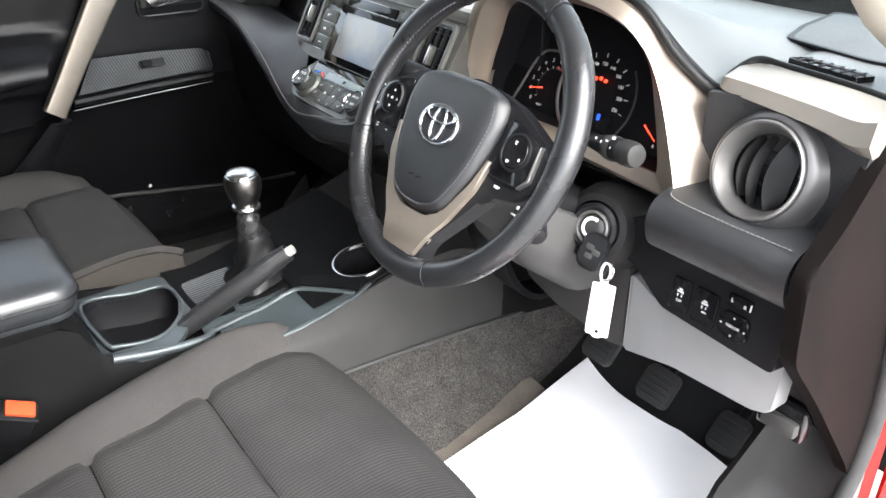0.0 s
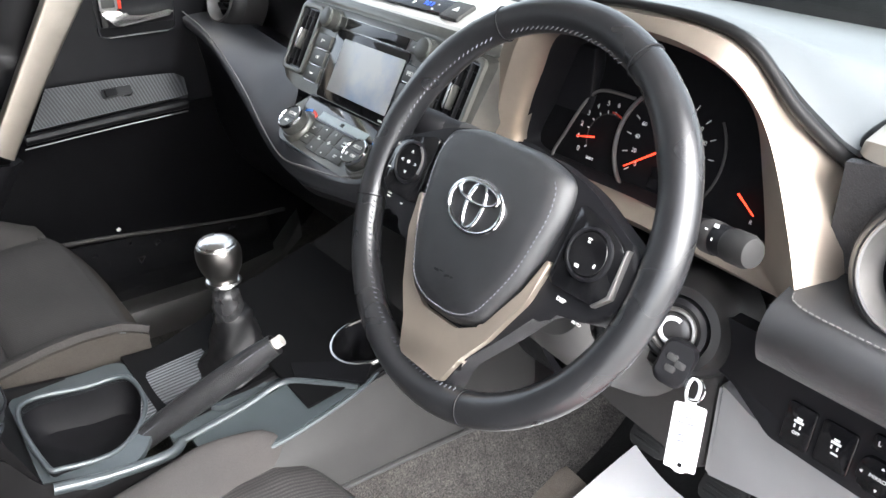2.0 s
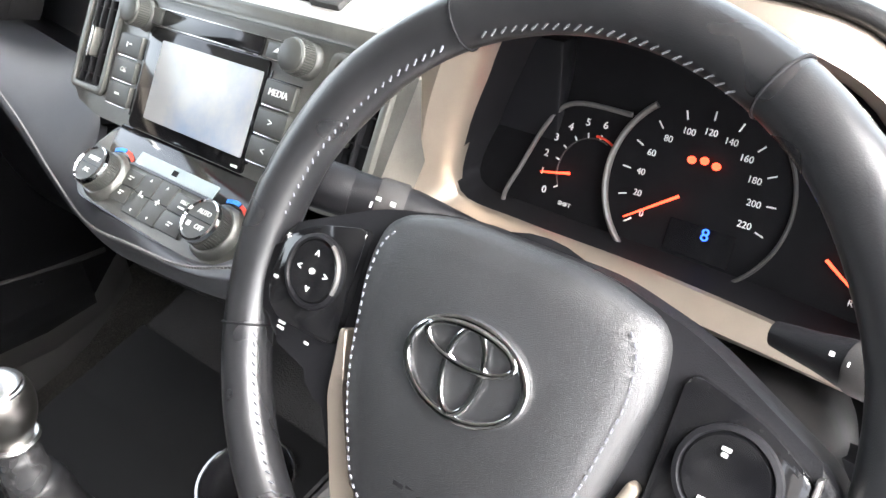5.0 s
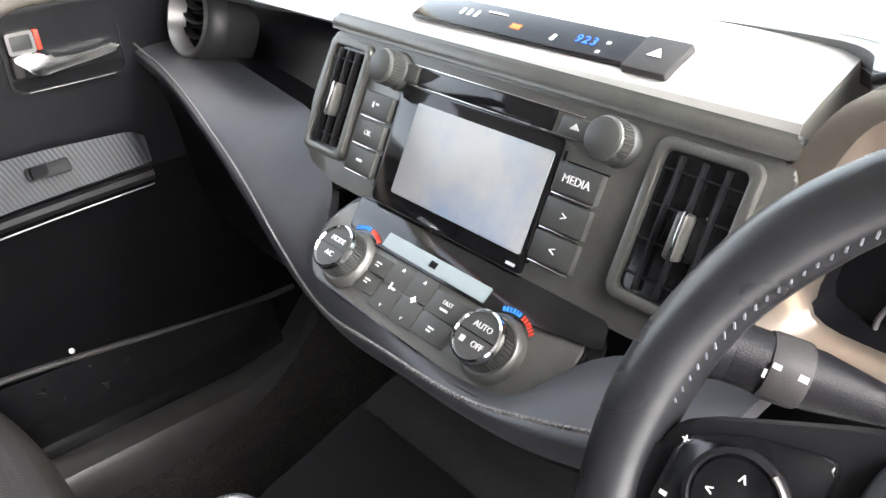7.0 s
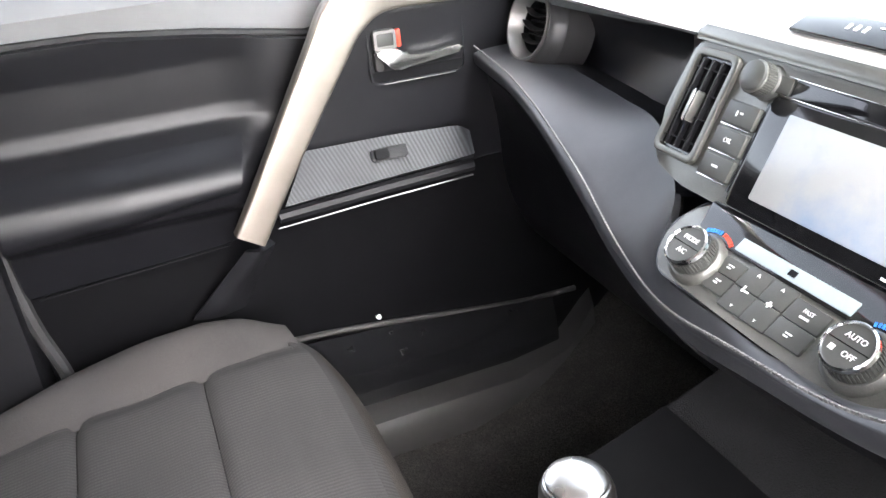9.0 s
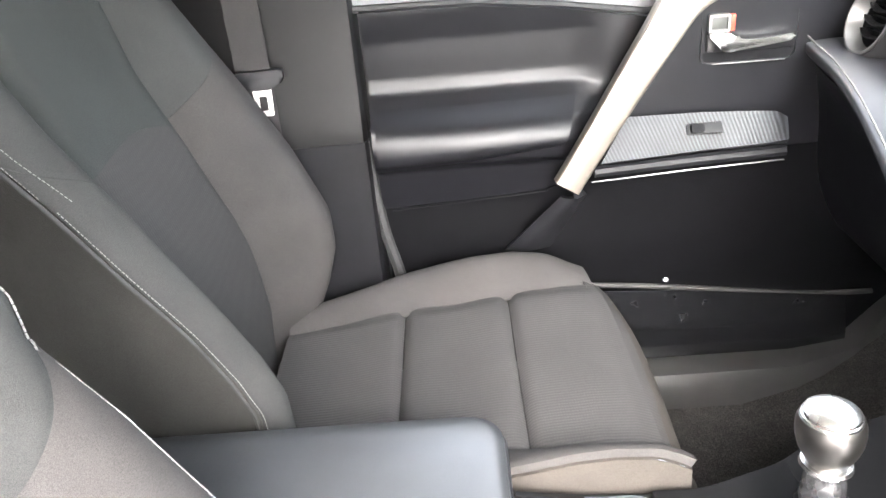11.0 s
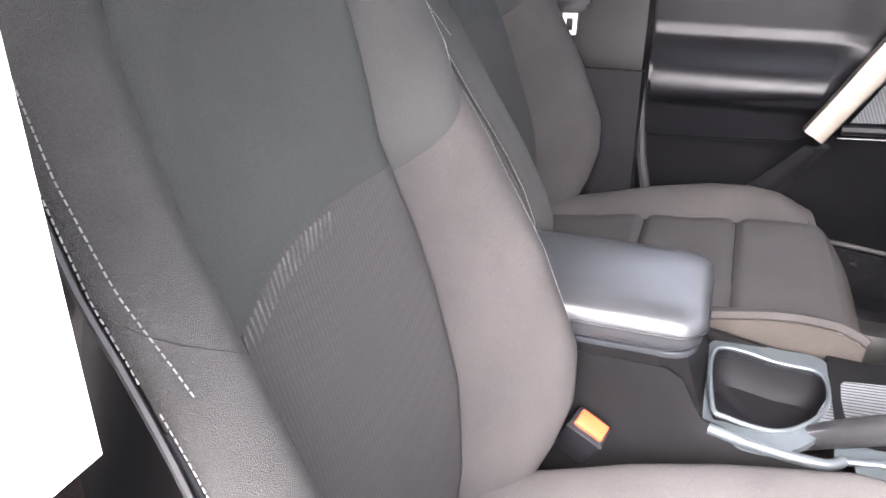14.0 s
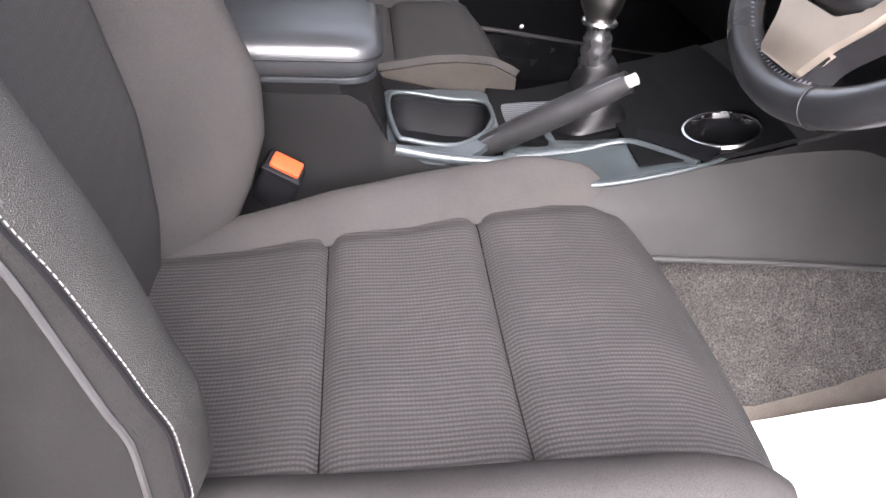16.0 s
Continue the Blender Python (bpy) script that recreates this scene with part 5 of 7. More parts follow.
# switches on the spokes
for s in (-1, 1):
    box = round_poly([(s * 0.086, 0.034), (s * 0.118, 0.026), (s * 0.140, 0.014), (s * 0.143, -0.020), (s * 0.130, -0.030), (s * 0.086, -0.030)], 0.006)
    sw = part("switch_block", prism(box, 0.004, 0.011, 0.002, WM), M["gloss_black"], wheel, "glossy black spoke switches")
    cx = s * 0.112
    part("button_ring", lathe([(0.0205, 0.0105), (0.0200, 0.0135), (0.0180, 0.0140), (0.0172, 0.012)], 36, WM @ Matrix.Translation((cx, 0.002, 0))), M["plastic"], sw)
    part("pad_button", lathe([(0, 0.0132), (0.016, 0.0132), (0.0172, 0.012), (0.0172, 0.0105)], 32, WM @ Matrix.Translation((cx, 0.002, 0))), M["gloss_black"], sw)
    wt = lambda x, y, z=0.0133: WM @ Matrix.Translation((x, y, z))
    if s < 0:
        part("crescent", tube([WM @ Vector((cx + 0.0192 * math.cos(radians(a)), 0.002 + 0.0192 * math.sin(radians(a)), 0.0142)) for a in range(-20, 62, 8)], 0.0012, 6), M["vent_silver"], sw)
        each("symbol", [*[words("^", 0.0075, wt(cx, 0.002) @ Matrix.Rotation(radians(a), 4, "Z") @ Matrix.Translation((0, 0.0085, 0))) for a in (0, 90, 180, 270)], lathe([(0, 0.001), (0.0016, 0.001), (0.0016, 0)], 12, wt(cx, 0.002)),
                               words("+", 0.006, wt(-0.138, 0.013, 0.0112)), bar(0.003, 0.0016, wt(-0.138, -0.010, 0.0111)), bar(0.005, 0.0014, wt(-0.127, -0.0325, 0.0075)), bar(0.005, 0.0014, wt(-0.127, -0.0355, 0.0075)), bar(0.003, 0.0014, wt(-0.106, -0.036, 0.0075))], M["mark"], sw, "white switch symbols")
    else:
        each("symbol", [bar(0.0035, 0.0014, wt(cx - 0.003, 0.0125)), bar(0.0022, 0.0014, wt(cx - 0.003, 0.0102)), bar(0.0036, 0.0026, wt(cx - 0.005, -0.009)), bar(0.0016, 0.003, wt(cx + 0.0095, -0.004)), words("DISP", 0.0045, wt(0.103, -0.038, 0.0075))], M["mark"], sw, "white switch symbols")
        part("silver_edge", prism([(0.1395, 0.016), (0.1415, 0.017), (0.1435, -0.020), (0.1325, -0.031), (0.1305, -0.030), (0.1412, -0.019)], 0.006, 0.0122, 0.0006, WM), M["vent_silver"], sw, "satin silver edge")

# ---- column shroud, stalks, ignition ----
CMX = axes(Vector((0.404, 0.945, 0.716)), Vector((1, 0, 0)), Vector((0, math.sin(WA), math.cos(WA))), Vector((0, math.cos(WA), -math.sin(WA))))
column = thing("column_shroud", "dark grey plastic steering column shroud", "column shroud", (0.41, 1.0, 0.72))


def shroud(zs):
    out = []
    for z, w, up, dn, cy in zs:
        out.append([(w * math.copysign(abs(math.cos(a)) ** 0.7, math.cos(a)), cy + (up if math.sin(a) > 0 else dn) * math.copysign(abs(math.sin(a)) ** 0.7, math.sin(a)), z) for a in (2 * math.pi * i / 28 for i in range(28))])
    return out


part("upper", loft(shroud([(0.0, 0.050, 0.018, 0.02, 0.0), (0.02, 0.058, 0.022, 0.02, 0.0), (0.10, 0.068, 0.026, 0.02, 0.0), (0.16, 0.070, 0.026, 0.02, 0.0)]), m=CMX), M["plastic"], column, "black upper shroud")
part("lower", loft(shroud([(-0.002, 0.050, 0.01, 0.050, -0.012), (0.02, 0.062, 0.01, 0.066, -0.012), (0.08, 0.080, 0.01, 0.085, -0.012), (0.16, 0.085, 0.01, 0.095, -0.012)]), m=CMX), M["shroud"], column, "mid-grey lower shroud")
part("ignition_boss", lathe([(0.058, -0.10), (0.056, -0.05), (0.050, -0.022), (0.041, -0.008), (0.033, -0.006)], 40, facing((0.498, 1.000, 0.672), (0.25, -0.90, 0.30))), M["plastic_cover"], column, "dark rounded boss round the ignition")

ign = thing("ignition_key", "car key in the ignition with a white paper tag hanging", "car key", (0.5, 0.99, 0.66))
im = facing((0.498, 1.000, 0.672), (0.25, -0.90, 0.30))
part("bezel", lathe([(0.030, -0.03), (0.030, -0.004), (0.026, 0.0), (0.022, -0.002)], 36, im), M["plastic"], ign, "black ignition bezel")
part("lock", lathe([(0.0220, -0.004), (0.0212, 0.001), (0.0190, 0.0016), (0.0176, -0.001), (0.0170, -0.004)], 36, im), M["vent_silver"], ign, "satin metal lock ring")
part("barrel", lathe([(0.0172, -0.005), (0.0150, -0.002), (0.008, 0.0), (0, 0.0)], 32, im), M["vent_body"], ign, "dark lock barrel")
part("dial_mark", tube([im @ Vector((0.0115 * math.cos(radians(a)), 0.0115 * math.sin(radians(a)), 0.0005)) for a in range(60, 270, 12)], 0.0022, 6, flat=0.4, up=im.to_3x3() @ Vector((0, 0, 1))), M["tag"], ign, "pale arc on the lock")
km = facing((0.516, 0.992, 0.662), (0.35, -0.85, 0.2), (0.25, 0, 1))
key = part("key_head", loft([[(x * s, y * s, z) for x, y in rounded(0.032, 0.046, 0.012, 6, 0, -0.012)] for z, s in ((-0.006, 0.9), (-0.003, 1.0), (0.003, 1.0), (0.006, 0.88))], m=km), M["plastic"], ign, "black plastic key head")
each("key_button", [*[prism(rounded(0.010, 0.007, 0.002, 3, dx, dy), 0.005, 0.0072, 0.0006, km) for dx, dy in ((-0.004, -0.006), (0.005, -0.010), (-0.002, -0.017))]], M["rubber"], key)
ringc = Vector((0.537, 0.990, 0.634))
part("key_ring", tube([ringc + Vector((0.010 * math.cos(a), 0.003 * math.sin(a), 0.011 * math.sin(a))) for a in (2 * math.pi * i / 24 for i in range(24))], 0.0009, 6, closed=True), M["chrome"], ign, "split key ring")
tm = facing((0.541, 0.982, 0.588), (0.35, -0.90, 0.25), (-0.02, -0.05, 1))
loop_pts = spline([(-0.004, 0.032, 0), (-0.006, 0.044, 0.001), (-0.002, 0.056, 0.001), (0.004, 0.053, 0.001), (0.005, 0.043, 0), (0.002, 0.032, 0)], 6)
part("tag_loop", tube(loop_pts, 0.0017, 8, m=tm), M["tag"], ign, "white plastic loop")
tag = part("tag", prism(round_poly([(-0.0145, 0.030), (-0.004, 0.031), (-0.003, 0.036), (0.003, 0.036), (0.004, 0.031), (0.0145, 0.030), (0.0145, -0.034), (0.006, -0.034), (0.004, -0.037), (-0.004, -0.037), (-0.006, -0.034), (-0.0145, -0.034)], 0.002), -0.0008, 0.0008, 0.0004, tm), M["tag"], ign, "white key tag with faded writing")
each("writing", [*[bar(w, 0.0016, tm @ Matrix.Translation((dx, y, 0.0006))) for w, dx, y in ((0.012, -0.002, 0.018), (0.016, 0.0, 0.012), (0.010, 0.003, 0.006), (0.015, 0.0, 0.0), (0.008, -0.003, -0.006))]], M["ink"], tag)
part("eyelet", lathe([(0.0022, 0.001), (0.0022, 0.0012), (0, 0.0012)], 14, tm @ Matrix.Translation((0, -0.029, 0))), M["dial"], tag)


def stalk(name, label, a, b, flip, fat=1.0):
    th = thing(name, label, "control stalk", a, "stalks behind the wheel")
    a, b = Vector(a), Vector(b)
    d = (b - a).normalized()
    m = facing(a, d, (0, 0, 1))
    L = (b - a).length
    part("arm", loft([[(r * 0.9 * math.cos(t), r * math.sin(t), z) for t in (2 * math.pi * i / 18 for i in range(18))] for r, z in ((0.007, -0.008), (0.008, 0.0), (0.009 * fat, L * 0.18), (0.0115 * fat, L * 0.35), (0.012 * fat, L * 0.68), (0.012 * fat, L * 0.70))], m=m), M["plastic"], th, "black stalk arm")
    part("collar", lathe([(0.0121 * fat, L * 0.40), (0.0126 * fat, L * 0.42), (0.0126 * fat, L * 0.54), (0.0121 * fat, L * 0.56)], 28, m), M["plastic_grey"], th, "grey twist collar")
    part("tip", loft([[(r * 0.95 * math.cos(t), r * math.sin(t), z) for t in (2 * math.pi * i / 20 for i in range(20))] for r, z in ((0.0118 * fat, L * 0.70), (0.0127 * fat, L * 0.74), (0.0126 * fat, L * 0.92), (0.0105 * fat, L * 0.985), (0.006 * fat, L))], m=m), M["skirt"] if flip else M["plastic"], th, "rounded stalk tip")
    f = facing(a.lerp(b, 0.52) + Vector((0, -0.0100, 0.0066)) * (fat + 0.06), (0, -0.84, 0.54))
    each("symbol", [*[bar(w2 * (0.55 if flip else 1), h2 * (0.55 if flip else 1), f @ Matrix.Translation((dx, dy, 0.0))) for dx, dy, w2, h2 in ((-0.019, 0.002, 0.004, 0.004), (-0.011, 0.0, 0.0015, 0.004), (-0.004, 0.003, 0.004, 0.002), (0.004, -0.003, 0.0015, 0.004), (0.008, 0.002, 0.004, 0.0025), (0.020, 0.002, 0.004, 0.003))], words("AUTO", 0.0036, f @ Matrix.Translation((-0.02, -0.007, 0.0004))) if not flip else bar(0.004, 0.003, f @ Matrix.Translation((0.003, 0.008, 0)))], M["mark"], th)
    return th


stalk("light_stalk", "black light stalk with white symbols behind the wheel", (0.305, 0.975, 0.782), (0.212, 0.918, 0.812), False, 1.28)
stalk("wiper_stalk", "black wiper stalk with a grey tip behind the wheel", (0.496, 0.990, 0.782), (0.580, 0.966, 0.796), True, 1.1)
stalk("cruise_stalk", "short black cruise control stalk below the spoke", (0.47, 0.93, 0.716), (0.525, 0.885, 0.704), False)

# ---- pedals ----
def pedal(name, label, x, y, z, w, h, lean=50):
    th = thing(name, label, "pedal", (x, y, z), "foot pedals")
    m = facing((x, y, z), (0, -math.sin(radians(lean)), math.cos(radians(lean))))
    p = part("pad", prism(rounded(w, h, 0.012, 5), -0.012, 0.0, 0.004, m), M["rubber"], th, "black rubber pedal pad")
    for i in range(5):
        part("groove", rbox(w * 0.75, 0.004, 0.004, 0.001, (0, -h * 0.32 + h * 0.16 * i, 0.0005), m), M["rubber"], p)
    part("arm", tube([(x, y + 0.02, z), (x + 0.005, y + 0.10, z + 0.06), (x + 0.005, y + 0.13, z + 0.22)], 0.010, 8, flat=0.6), M["plastic"], th)
    return th


pedal("clutch_pedal", "black rubber clutch pedal above the footwell", 0.335, 1.235, 0.322, 0.062, 0.060)
pedal("brake_pedal", "black rubber brake pedal above the footwell", 0.447, 1.25, 0.298, 0.062, 0.062)
pedal("accelerator_pedal", "narrow black accelerator pedal above the carpet", 0.573, 1.268, 0.278, 0.052, 0.064, 45)

# ---- paper mat and rubber-edged floor mat ----
def paper_fn(u, v):
    a = Vector((0.262, 0.960, 0)).lerp(Vector((0.305, 1.240, 0)), v)
    b = Vector((0.60, 0.91, 0)).lerp(Vector((0.641, 1.228, 0)), v)
    p = a.lerp(b, u)
    p.y -= 0.012 * math.sin(math.pi * min(1, u * 1.6)) * v
    z = floor_z(p.y) + 0.030 + 0.008 * noise.noise((p.x * 9, p.y * 9, 1.0)) + 0.012 * (1 - u) * v
    return (p.x, p.y, z)


solid("paper_mat", sheet(paper_fn, 40, 40, 0.0008), M["paper"], "white paper floor protector, creased, lying over the mat", "paper")
mat_t = thing("floor_mat", "dark carpet floor mat with a pale beige edge", "floor mat", (0.43, 1.05, 0.15))
# black mat; its upper stretch stands for deep shade behind the pedals
part("mat", sheet(lambda u, v: (lerp(0.25, 0.62, u), lerp(0.86, 1.50, v), floor_z(lerp(0.86, 1.50, v)) + 0.008), 24, 36, 0.006), M["carpet_black"], mat_t, "black carpet mat, drawn up the toe board for the shade there")
flap = [(0.214, 0.88, 0.138), (0.209, 0.988, 0.146), (0.210, 1.093, 0.179), (0.222, 1.155, 0.209), (0.236, 1.172, 0.216)]
part("edge_flap", sheet(between([flap, [(x + 0.012, y - 0.002, z + 0.005) for x, y, z in flap], [(x + 0.05, y - 0.004, z + 0.004) for x, y, z in flap], [(x + 0.10, y - 0.006, z - 0.002) for x, y, z in flap]]), 20, 14, 0.004), M["mat_edge"], mat_t, "beige-brown edge of the mat")


# ---- centre console ----
cons = thing("center_console", "black plastic centre console with padded armrest lid", "console", (0, 0.6, 0.2))


def cons_w(y):
    return table(y, [(0.10, 0.096), (0.50, 0.098), (0.60, 0.112), (0.80, 0.150), (0.90, 0.158), (1.10, 0.165), (1.25, 0.18)])


def cons_top(y):
    return table(y, [(0.10, 0.520), (0.488, 0.520), (0.515, 0.450), (0.70, 0.437), (0.80, 0.452), (0.90, 0.470), (1.0, 0.50), (1.20, 0.57)])


def cons_l(y):
    """Half width on the passenger's side, narrower beside the seat."""
    return min(cons_w(y), table(y, [(0.10, 0.096), (0.50, 0.098), (0.60, 0.104), (0.72, 0.108), (0.79, 0.122), (0.86, 0.156), (1.25, 0.18)]))


# side walls
for s in (1, -1):
    side_w = cons_w if s > 0 else cons_l
    L = [0.12, 0.3, 0.48, 0.51, 0.60, 0.70, 0.80, 0.88, 0.95, 1.05, 1.15, 1.25]
    part("side_panel", sheet(between([[(s * (side_w(y) + (0.035 if s > 0 else 0.004)), y, table(y, [(0.1, 0.30), (0.80, 0.36), (1.25, 0.335)])) for y in L], [(s * (side_w(y) + (0.012 if s > 0 else 0.002)), y, lerp(0.36, cons_top(y), 0.5)) for y in L],
                                      [(s * side_w(y), y, cons_top(y) - 0.004) for y in L]]), 40, 10, 0.006), M["console"], cons, "black console side panel")
part("side_skirt", sheet(between([[(0.205, 0.70, 0.372), (0.205, 0.95, 0.362), (0.20, 1.25, 0.338)], [(0.190, 0.70, 0.415), (0.188, 0.95, 0.420), (0.185, 1.25, 0.43)], [(0.166, 0.70, 0.437), (0.160, 0.92, 0.468), (0.165, 1.25, 0.56)]]), 20, 10, 0.006),
     M["skirt"], cons, "grey plastic console skirt beside the footwell")
part("skirt_lip", tube([(0.207, 0.72, 0.370), (0.207, 0.95, 0.360), (0.202, 1.24, 0.336)], 0.004, 8), M["rubber"], cons)


def top_lines(y0, y1, x0, x1, dz=0.0, n=10, arch=0.0):
    return [[(lerp(x0(y), x1(y), k), y, cons_top(y) + dz + arch * math.sin(math.pi * k)) for y in [lerp(y0, y1, i / n) for i in range(n + 1)]] for k in (0, 0.33, 0.67, 1)]


def pierced(bm, cx, cy, r):
    """Cuts a round hole down through a sheet."""
    inside = [v for v in bm.verts if math.hypot(v.co.x - cx, v.co.y - cy) < r]
    edge = {w for v in inside for e in v.link_edges for w in e.verts} - set(inside)
    bmesh.ops.delete(bm, geom=inside, context="VERTS")
    for v in edge:
        d = Vector((v.co.x - cx, v.co.y - cy))
        d = d.normalized() * r
        v.co.x, v.co.y = cx + d.x, cy + d.y
    return bm


part("front_deck", pierced(sheet(between(top_lines(0.80, 0.975, lambda y: -cons_l(y), lambda y: cons_w(y), 0.0, 6, 0.004)), 72, 40, 0.006), 0.102, 0.912, 0.044), M["deck_black"], cons, "blue-black plastic deck ahead of the gear lever")
# the deck's far end, split off and blackened for shade under the dash
part("shaded_deck", sheet(between(top_lines(0.977, 1.22, lambda y: -cons_w(y), lambda y: cons_w(y), -0.004, 8, 0.004)), 20, 10, 0.006), M["carpet_black"], cons, "deck under the dash, blackened for the shade there")
part("gear_deck", sheet(between(top_lines(0.655, 0.80, lambda y: -cons_l(y), lambda y: 0.062, 0.0)), 14, 10, 0.006), M["deck_black"], cons, "black deck round the gear lever")
part("ribbed_panel", sheet(between([[(-0.056, 0.768, 0.4515), (-0.052, 0.672, 0.4455)], [(-0.030, 0.752, 0.4505), (-0.010, 0.650, 0.4445)], [(0.012, 0.715, 0.4475), (0.040, 0.632, 0.4435)]], False), 8, 8, 0.004), M["weave_dark"], cons, "ribbed grey insert beside the gear lever")
# coin tray along the handbrake on the driver's side: a shallow plate, a raised rim and a ribbed pad
part("tray_floor", sheet(between([[(0.098, 0.672, 0.434), (0.092, 0.740, 0.441), (0.094, 0.803, 0.453)], [(0.125, 0.675, 0.430), (0.128, 0.750, 0.438), (0.128, 0.831, 0.456)], [(0.160, 0.680, 0.434), (0.172, 0.755, 0.442), (0.166, 0.860, 0.462)]]), 14, 12, 0.005), M["tray_blue"], cons, "blue-grey shallow tray beside the handbrake")
tray_rim = spline([(0.100, 0.655, 0.441), (0.096, 0.690, 0.443), (0.091, 0.745, 0.448), (0.089, 0.785, 0.457), (0.097, 0.806, 0.4615), (0.128, 0.833, 0.465), (0.164, 0.862, 0.467)], 8)
part("tray_rim", tube(tray_rim, 0.0046, 10, flat=0.8), M["trim_blue"], cons, "blue-grey rounded tray rim")
part("tray_edge", tube(spline([(0.160, 0.668, 0.435), (0.172, 0.755, 0.444), (0.168, 0.858, 0.464), (0.150, 0.905, 0.471)], 8), 0.0028, 8), M["trim_blue"], cons, "thin outer edge of the tray")
part("tray_wall", sheet(between([[(p.x - 0.004, p.y, p.z - 0.002) for p in tray_rim[:25]], [(p.x - 0.016, p.y, p.z - 0.012) for p in tray_rim[:25]], [(0.062, p.y, cons_top(p.y) - 0.001) for p in tray_rim[:25]]]), 20, 6, 0.004), M["tray_blue"], cons, "dark slope beside the boot")
pad_q = [Vector((0.068, 0.820, 0.4625)), Vector((0.142, 0.898, 0.4755)), Vector((0.167, 0.870, 0.4705)), Vector((0.098, 0.811, 0.4630))]
part("ribbed_pad", sheet(lambda u, v: pad_q[0].lerp(pad_q[1], u).lerp(pad_q[3].lerp(pad_q[2], u), v), 8, 4, 0.004), M["dial"], cons, "ribbed grey pad ahead of the tray")
for i in range(15):
    u = (i + 0.5) / 15
    a, b = pad_q[0].lerp(pad_q[1], u), pad_q[3].lerp(pad_q[2], u)
    part("rib", tube([a.lerp(b, 0.04) + Vector((0, 0, 0.0016)), a.lerp(b, 0.96) + Vector((0, 0, 0.0016))], 0.0019, 6), M["shroud"], cons)
# storage well behind the handbrake
well = spline([(-0.066, 0.522, 0.452), (-0.070, 0.60, 0.444), (-0.060, 0.648, 0.444), (0.005, 0.650, 0.444), (0.050, 0.625, 0.444), (0.075, 0.590, 0.444), (0.075, 0.540, 0.450), (0.060, 0.522, 0.454)], 6, True)
part("well_rim", tube(well, 0.0032, 10, closed=True), M["trim_blue"], cons, "blue-grey metallic rim of the storage well")
part("well_wall", loft([well, [p + Vector((0, 0, -0.035)) for p in well], [Vector((0, 0.585, 0.39)).lerp(p + Vector((0, 0, -0.05)), 0.85) for p in well], [Vector((0, 0.585, 0.385)).lerp(p + Vector((0, 0, -0.06)), 0.05) for p in well]], cap=False), M["dial"], cons, "black storage well")
part("well_surround", ring_prism([(lerp(-cons_l(p.y), cons_w(p.y), (p.x + 0.070) / 0.145), p.y + (p.y - 0.585) * 0.12) for p in well], [(p.x, p.y) for p in well], 0.436, 0.4435), M["trim_blue"], cons, "blue-grey metallic console trim")
part("side_rail", tube(spline([(0.104, 0.520, 0.452), (0.110, 0.58, 0.444), (0.112, 0.64, 0.441), (0.10, 0.66, 0.442)], 8), 0.0065, 10), M["trim_blue"], cons)
# cup holder
cup_m = facing((0.102, 0.912, 0.4775), (0, -0.20, 0.98), (0, 1, 0))
cup = part("cup_holder", lathe([(0.047, -0.004), (0.047, 0.003), (0.043, 0.005), (0.040, -0.002), (0.037, -0.05), (0.0, -0.052)], 36, cup_m), M["gloss_black"], cons, "glossy black cup holder")
part("cup_ring", lathe([(0.0475, 0.002), (0.0465, 0.006), (0.0440, 0.0062), (0.0435, 0.003)], 36, cup_m), M["satin_chrome"], cup, "thin bright cup holder ring")
# armrest box and lid
part("box", loft([[(x * w, y, z) for x, y in ((-1, 0.10), (1, 0.10), (1, y1 - 0.03), (0.8, y1), (-0.8, y1), (-1, y1 - 0.03))] for z, w, y1 in ((0.28, 0.110, 0.535), (0.40, 0.103, 0.52), (0.45, 0.099, 0.512), (0.505, 0.096, 0.492), (0.528, 0.095, 0.485))]), M["console"], cons, "black armrest box", 25)
lid_rings = []
for z, gx, gy in ((0.532, 0.090, 0.0), (0.538, 0.096, 0.005), (0.556, 0.098, 0.008), (0.567, 0.095, 0.006), (0.574, 0.086, -0.004), (0.578, 0.065, -0.025), (0.580, 0.03, -0.06)):
    lid_rings.append([(x, y, z + 0.010 * (0.5 - y) * 0) for x, y in rounded(2 * gx, 0.42 + 2 * gy, min(0.034, gx * 0.6), 6, -0.002, 0.285)])
lid = part("armrest_lid", loft(lid_rings), M["armrest"], cons, "padded black leather armrest lid", 50)
seam_l = [(x, y, 0.5545) for x, y in rounded(0.1975, 0.4375, 0.034, 8, -0.002, 0.285)]
part("lid_seam", tube(seam_l, 0.0016, 6, closed=True), M["plastic"], lid)
part("lid_base", prism(rounded(0.194, 0.425, 0.034, 6, -0.002, 0.285), 0.527, 0.534, 0.002), M["deck"], lid, "grey lower edge of the lid")

# ---- gear lever ----
gear = thing("gear_lever", "gear lever with a polished knob and black leather boot", "gear lever", (0.005, 0.79, 0.44))
gx, gy = 0.008, 0.775
tilt = axes(Vector((gx, gy, 0.44)), Vector((1, 0, 0)), Vector((0, 1, 0)), Vector((0.02, -0.05, 1)).normalized())
part("knob", lathe([(0, 0.1925), (0.0205, 0.1925), (0.0252, 0.1895), (0.0272, 0.1835), (0.0276, 0.176), (0.0268, 0.168), (0.0245, 0.159), (0.0212, 0.152), (0.0185, 0.147), (0.0172, 0.141), (0, 0.141)], 40, tilt), M["dark_chrome"], gear, "dark polished ball-shaped knob body")
